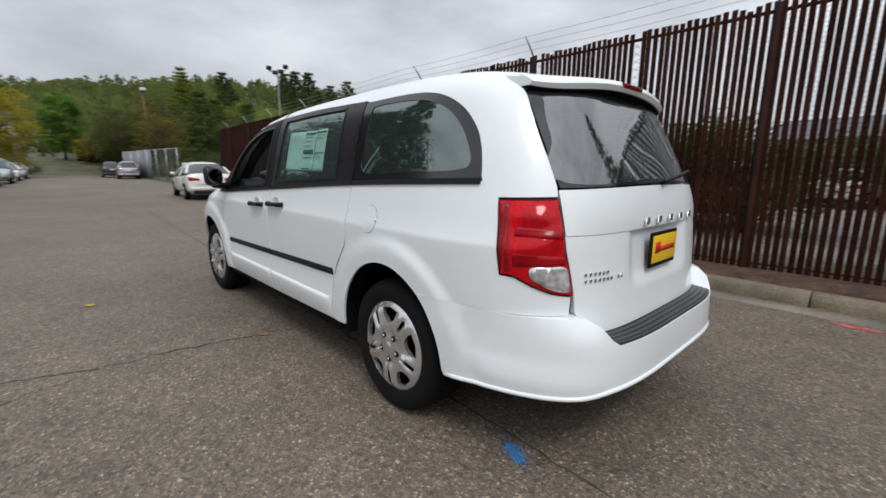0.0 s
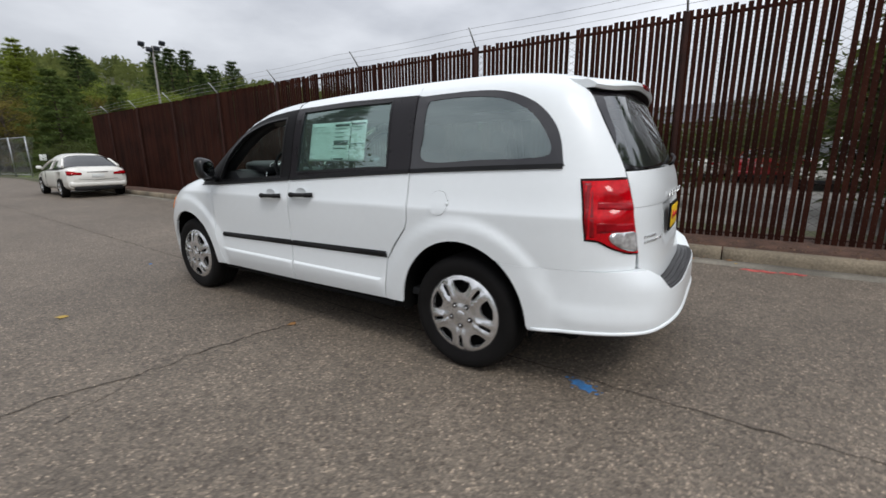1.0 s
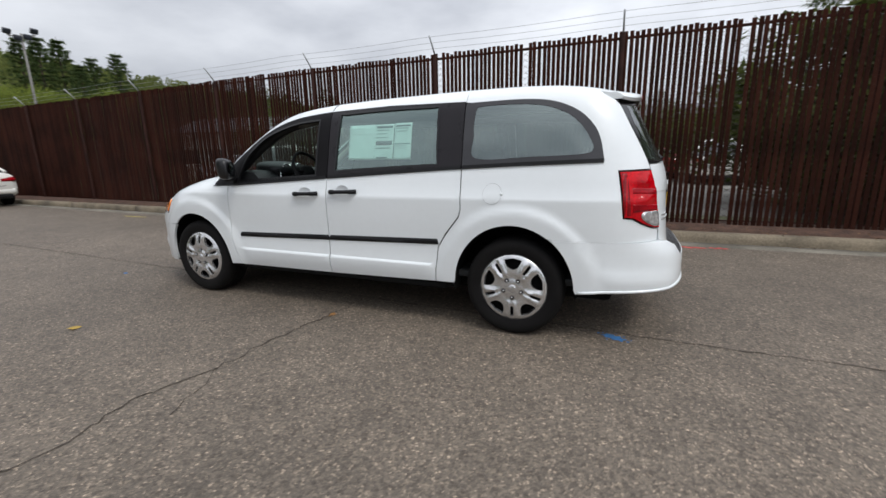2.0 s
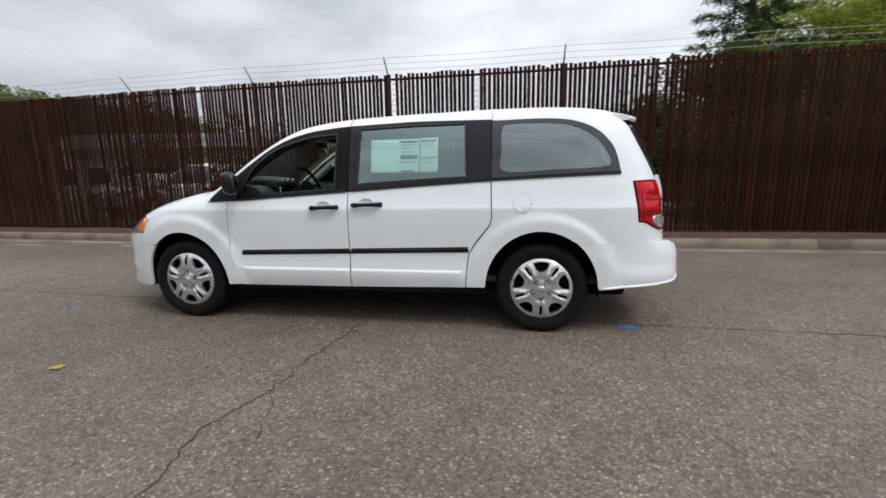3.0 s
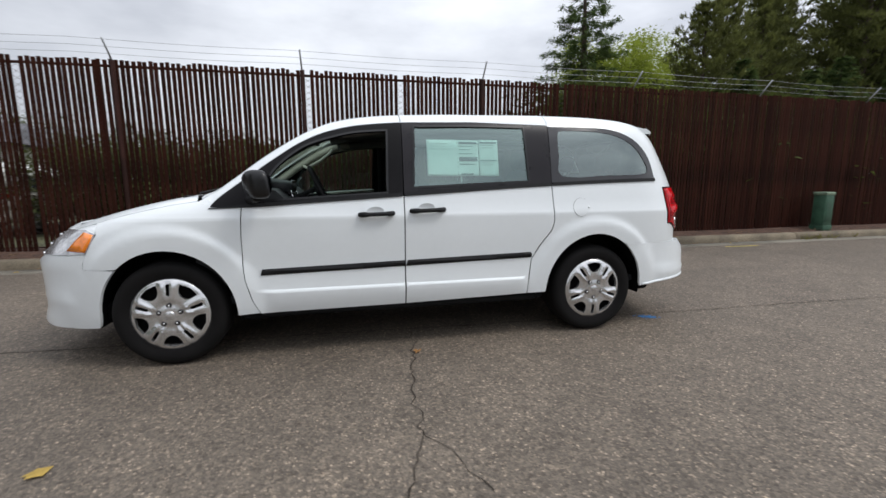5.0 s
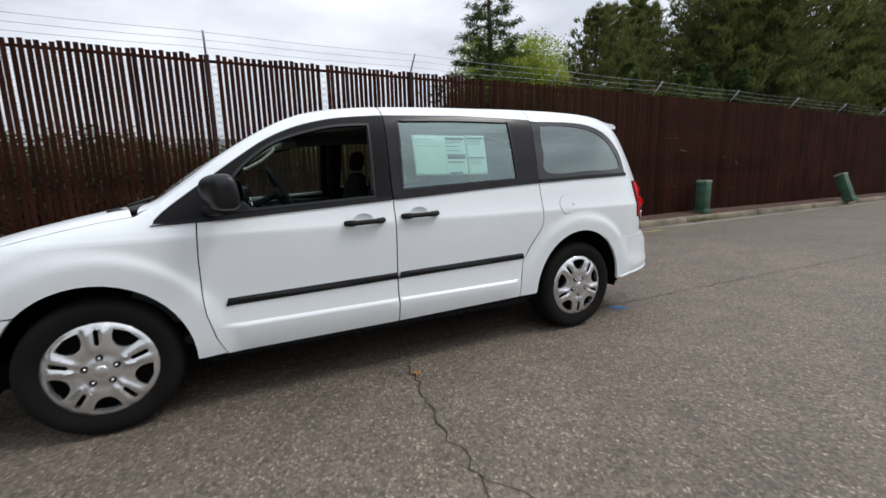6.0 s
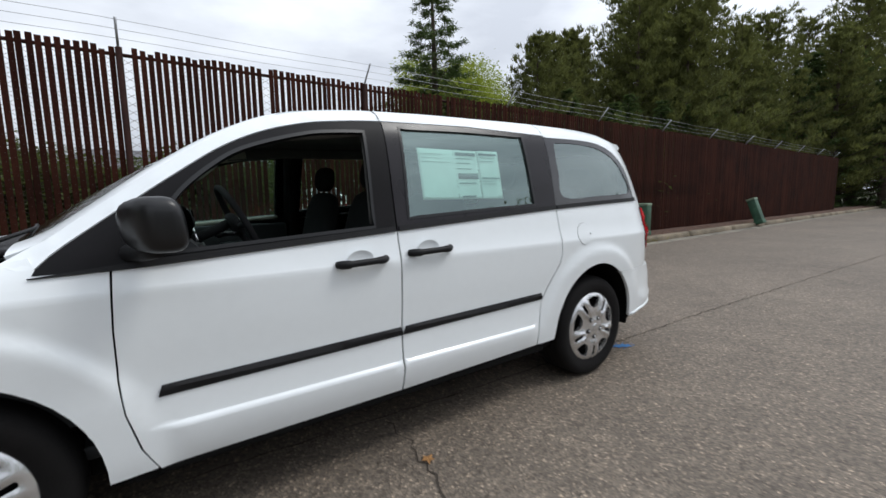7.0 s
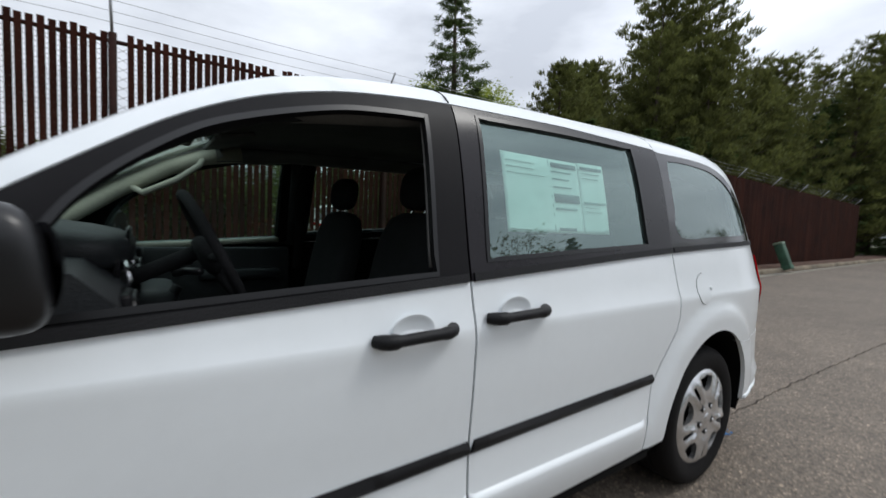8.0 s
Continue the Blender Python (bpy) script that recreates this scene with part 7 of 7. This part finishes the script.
# trees across the road, seen in the glass
for k, (x, y, s) in enumerate(((-18.0, -9.8, 1.2), (-15.5, -10.4, 1.15), (-20, -12, 1.35), (-26, -14, 1.35), (-33, -17, 1.5), (-10, -26, 0.72), (-6, -27, 0.95), (-2, -26, 0.8), (1.5, -25, 1.0), (5, -25, 0.82), (9, -23.5, 0.95), (14, -19.5, 0.68), (17, -18.5, 0.9), (20, -16.5, 0.62), (24, -15.5, 0.62), (31, -15.5, 0.7), (38, -16, 0.9))):
    put(dense_pine if k % 2 else dark_tree, x, y, 50 * k, s)

shrub = broadleaf(26, 2.6, 1.6, M_DARKLEAF, "dark leafy shrub in the lot behind the fence", 0.13, 70, 45, 0.1)
for k, (x, y, s) in enumerate(((5.0, 9.0, 1.0), (5.6, 10.0, 1.1), (-1.8, 11, 0.6), (-5.5, 10.6, 0.55), (-8.6, 11.4, 0.7), (3.6, 18, 1.3), (-6, 19, 1.2), (-13, 20, 1.4), (-16, 14, 1.1), (-20, 18, 1.6), (7.5, 17, 1.5), (-0.5, 20, 1.1), (2.5, 22, 1.3), (-9, 23, 1.4), (-18, 8, 1.0), (-24, 12, 1.4))):
    put(shrub, x, y, 40 * k, s)
for k in range(11):
    put(shrub, 4.6 + 0.95 * k, 6.0 + 0.3 * (k % 3) + 0.07 * max(0, k - 5), 77 * k, 1.0 + 0.06 * (k % 4) + 0.02 * max(0, k - 4))
for k in range(19):
    put(shrub, -8.9 + 0.47 * k, 8.5 + 0.9 * (k % 2) + 0.2 * (k % 3), 53 * k, 0.84 + 0.05 * (k % 4))
hedge_tree = broadleaf(29, 4.3, 2.4, M_DARKLEAF, "dense dark leafy bush just behind the fence", 0.19, 130, 70, 0.1)
for x, y, a, s in ((-2.5, 25.0, 60, 0.62), (0.6, 25.4, 200, 0.60), (3.6, 24.8, 310, 0.72), (6.6, 24.0, 20, 1.05), (9.6, 23.5, 140, 1.15), (12.6, 22.5, 250, 1.15), (4.9, 8.3, 0, 1.0), (8.0, 8.0, 120, 0.98), (11.2, 7.6, 230, 0.95)):
    put(hedge_tree, x, y, a, s)
# low growth along the road's end
for k, (x, y, s) in enumerate(((-29, 5.8, 0.7), (-37, 7.6, 0.8), (-33, 6.6, 0.6), (-59, 9, 1.2), (-66, 6.5, 1.2), (-64, -3.2, 0.6), (-68, -10, 1.3), (-60, -11, 1.2))):
    put(shrub, x, y, 70 * k, s * 1.2)

# weeds in the joint between kerb and gutter
M_WEED = leaf_material("dry_green_weeds", (0.17, 0.16, 0.06), 0.5, 0.3, 3.0)
rw = random.Random(41)
for x, y in ((7.55, 3.02), (7.9, 3.04), (8.3, 3.08), (9.1, 3.12), (10.3, 3.14), (11.6, 3.2), (-8.4, 3.22), (13.4, 3.3)):
    wv2, wf2 = [], []
    for k in range(26):
        a, r0, L = rw.uniform(0, 6.283), rw.uniform(0.0, 0.10), rw.uniform(0.05, 0.15)
        c = Vector((r0 * math.cos(a) * 1.8, r0 * math.sin(a) * 0.6, 0.0))
        d = Vector((rw.uniform(-0.7, 0.7), rw.uniform(-0.7, 0.4), 1.0)).normalized()
        s = Vector((d.z, 0.0, -d.x)) * 0.007
        i = len(wv2)
        wv2 += [c - s, c + s, c + d * L * 0.6 + s * 1.2, c + d * L]
        wf2 += [(i, i + 1, i + 2), (i, i + 2, i + 3)]
    ob = part("weed_tuft", (wv2, wf2), M_WEED, smooth=False)
    ob.matrix_basis = Matrix.Translation((x, y + bend(x), 0.006))
    tagged(ob, "dry yellow-green weeds growing at the foot of the kerb", "weeds", "weeds along the kerb")

# far wood on the hill
hv, hf = [], []
rnd = random.Random(5)
for k in range(1950):
    x, y = rnd.uniform(-370, -105), rnd.uniform(-110, 330)
    z = ground_z(x, y) - 0.5
    h, r = rnd.uniform(7, 13), rnd.uniform(2.2, 4.2)
    pointed = rnd.random() < 0.16
    for q in range(90):
        u = rnd.uniform(0.15, 1.0)
        rr = r * (1 - u) * 1.1 + 0.3 if pointed else r * math.sqrt(max(0.05, 1 - (2 * u - 1.1) ** 2))
        a = rnd.uniform(0, 6.283)
        c = Vector((x + rr * math.cos(a), y + rr * math.sin(a), z + h * u))
        s = rnd.uniform(0.42, 0.9)
        i = len(hv)
        d = Vector((math.cos(a + 1.57), math.sin(a + 1.57), rnd.uniform(-0.4, 0.4)))
        hv += [c - d * s, c + d * s, c + Vector((rnd.uniform(-0.5, 0.5), rnd.uniform(-0.5, 0.5), 1.5)) * s]
        hf.append((i, i + 1, i + 2))
tagged(part("hillside_wood", (hv, hf), leaf_material("mixed_hill_foliage", (0.120, 0.138, 0.046), 0.4, 0.10, 0.05, (0.050, 0.066, 0.030)), smooth=False), "wooded green hillside beyond the road", "woods", kind="stuff")


# ---- fence slats ----
def slat_mesh(name, h):
    w, t = 0.028, 0.006
    v = [(-w, -t, 0), (w, -t, 0), (w, t, 0), (-w, t, 0), (-w, -t, h), (w, -t, h), (w, t, h), (-w, t, h)]
    me = bpy.data.meshes.new(name)
    me.from_pydata(v, [], [(0, 1, 5, 4), (1, 2, 6, 5), (2, 3, 7, 6), (3, 0, 4, 7), (4, 5, 6, 7), (3, 2, 1, 0)])
    me.materials.append(M_SLAT)
    return me


slat_kinds = [slat_mesh("slat", 2.895 + 0.005 * k) for k in range(5)]
rng = random.Random(7)
MISSING = (-2.495, -0.945, 2.19, -6.57)
rv, rf = [], []
k = 0
x = -2.495 - 252 * PITCH
count = 0
while x < F_RIGHT:
    skip = any(abs(x - m) < 0.038 for m in MISSING)
    drop = 0.0 if rng.random() > 0.05 else rng.uniform(0.01, 0.05)
    jx, tilt, pick = rng.uniform(-0.006, 0.006), rng.uniform(-0.0022, 0.0022), rng.randrange(5)
    if not skip:
        if -10.6 < x < 12.4:
            s = new("slat", slat_kinds[pick])
            s.parent = fence
            s.matrix_basis = Matrix.Translation((x + jx, bend(x), 0.165 - drop)) @ Matrix.Rotation(tilt, 4, 'Y')
            count += 1
        else:
            i = len(rv)
            h = 2.895 + 0.005 * pick
            for zz in (0.165 - drop, 0.165 - drop + h):
                dx = tilt * (zz - 0.165)
                rv += [(x + jx + dx - 0.028, FENCE_Y + bend(x) - 0.006, zz), (x + jx + dx + 0.028, FENCE_Y + bend(x) - 0.006, zz), (x + jx + dx + 0.028, FENCE_Y + bend(x) + 0.006, zz), (x + jx + dx - 0.028, FENCE_Y + bend(x) + 0.006, zz)]
            rf += [(i, i + 1, i + 5, i + 4), (i + 1, i + 2, i + 6, i + 5), (i + 2, i + 3, i + 7, i + 6), (i + 3, i, i + 4, i + 7), (i + 4, i + 5, i + 6, i + 7)]
    x += PITCH
tagged(part("far_slats", (rv, rf), M_SLAT, fence, smooth=False), kind="stuff")
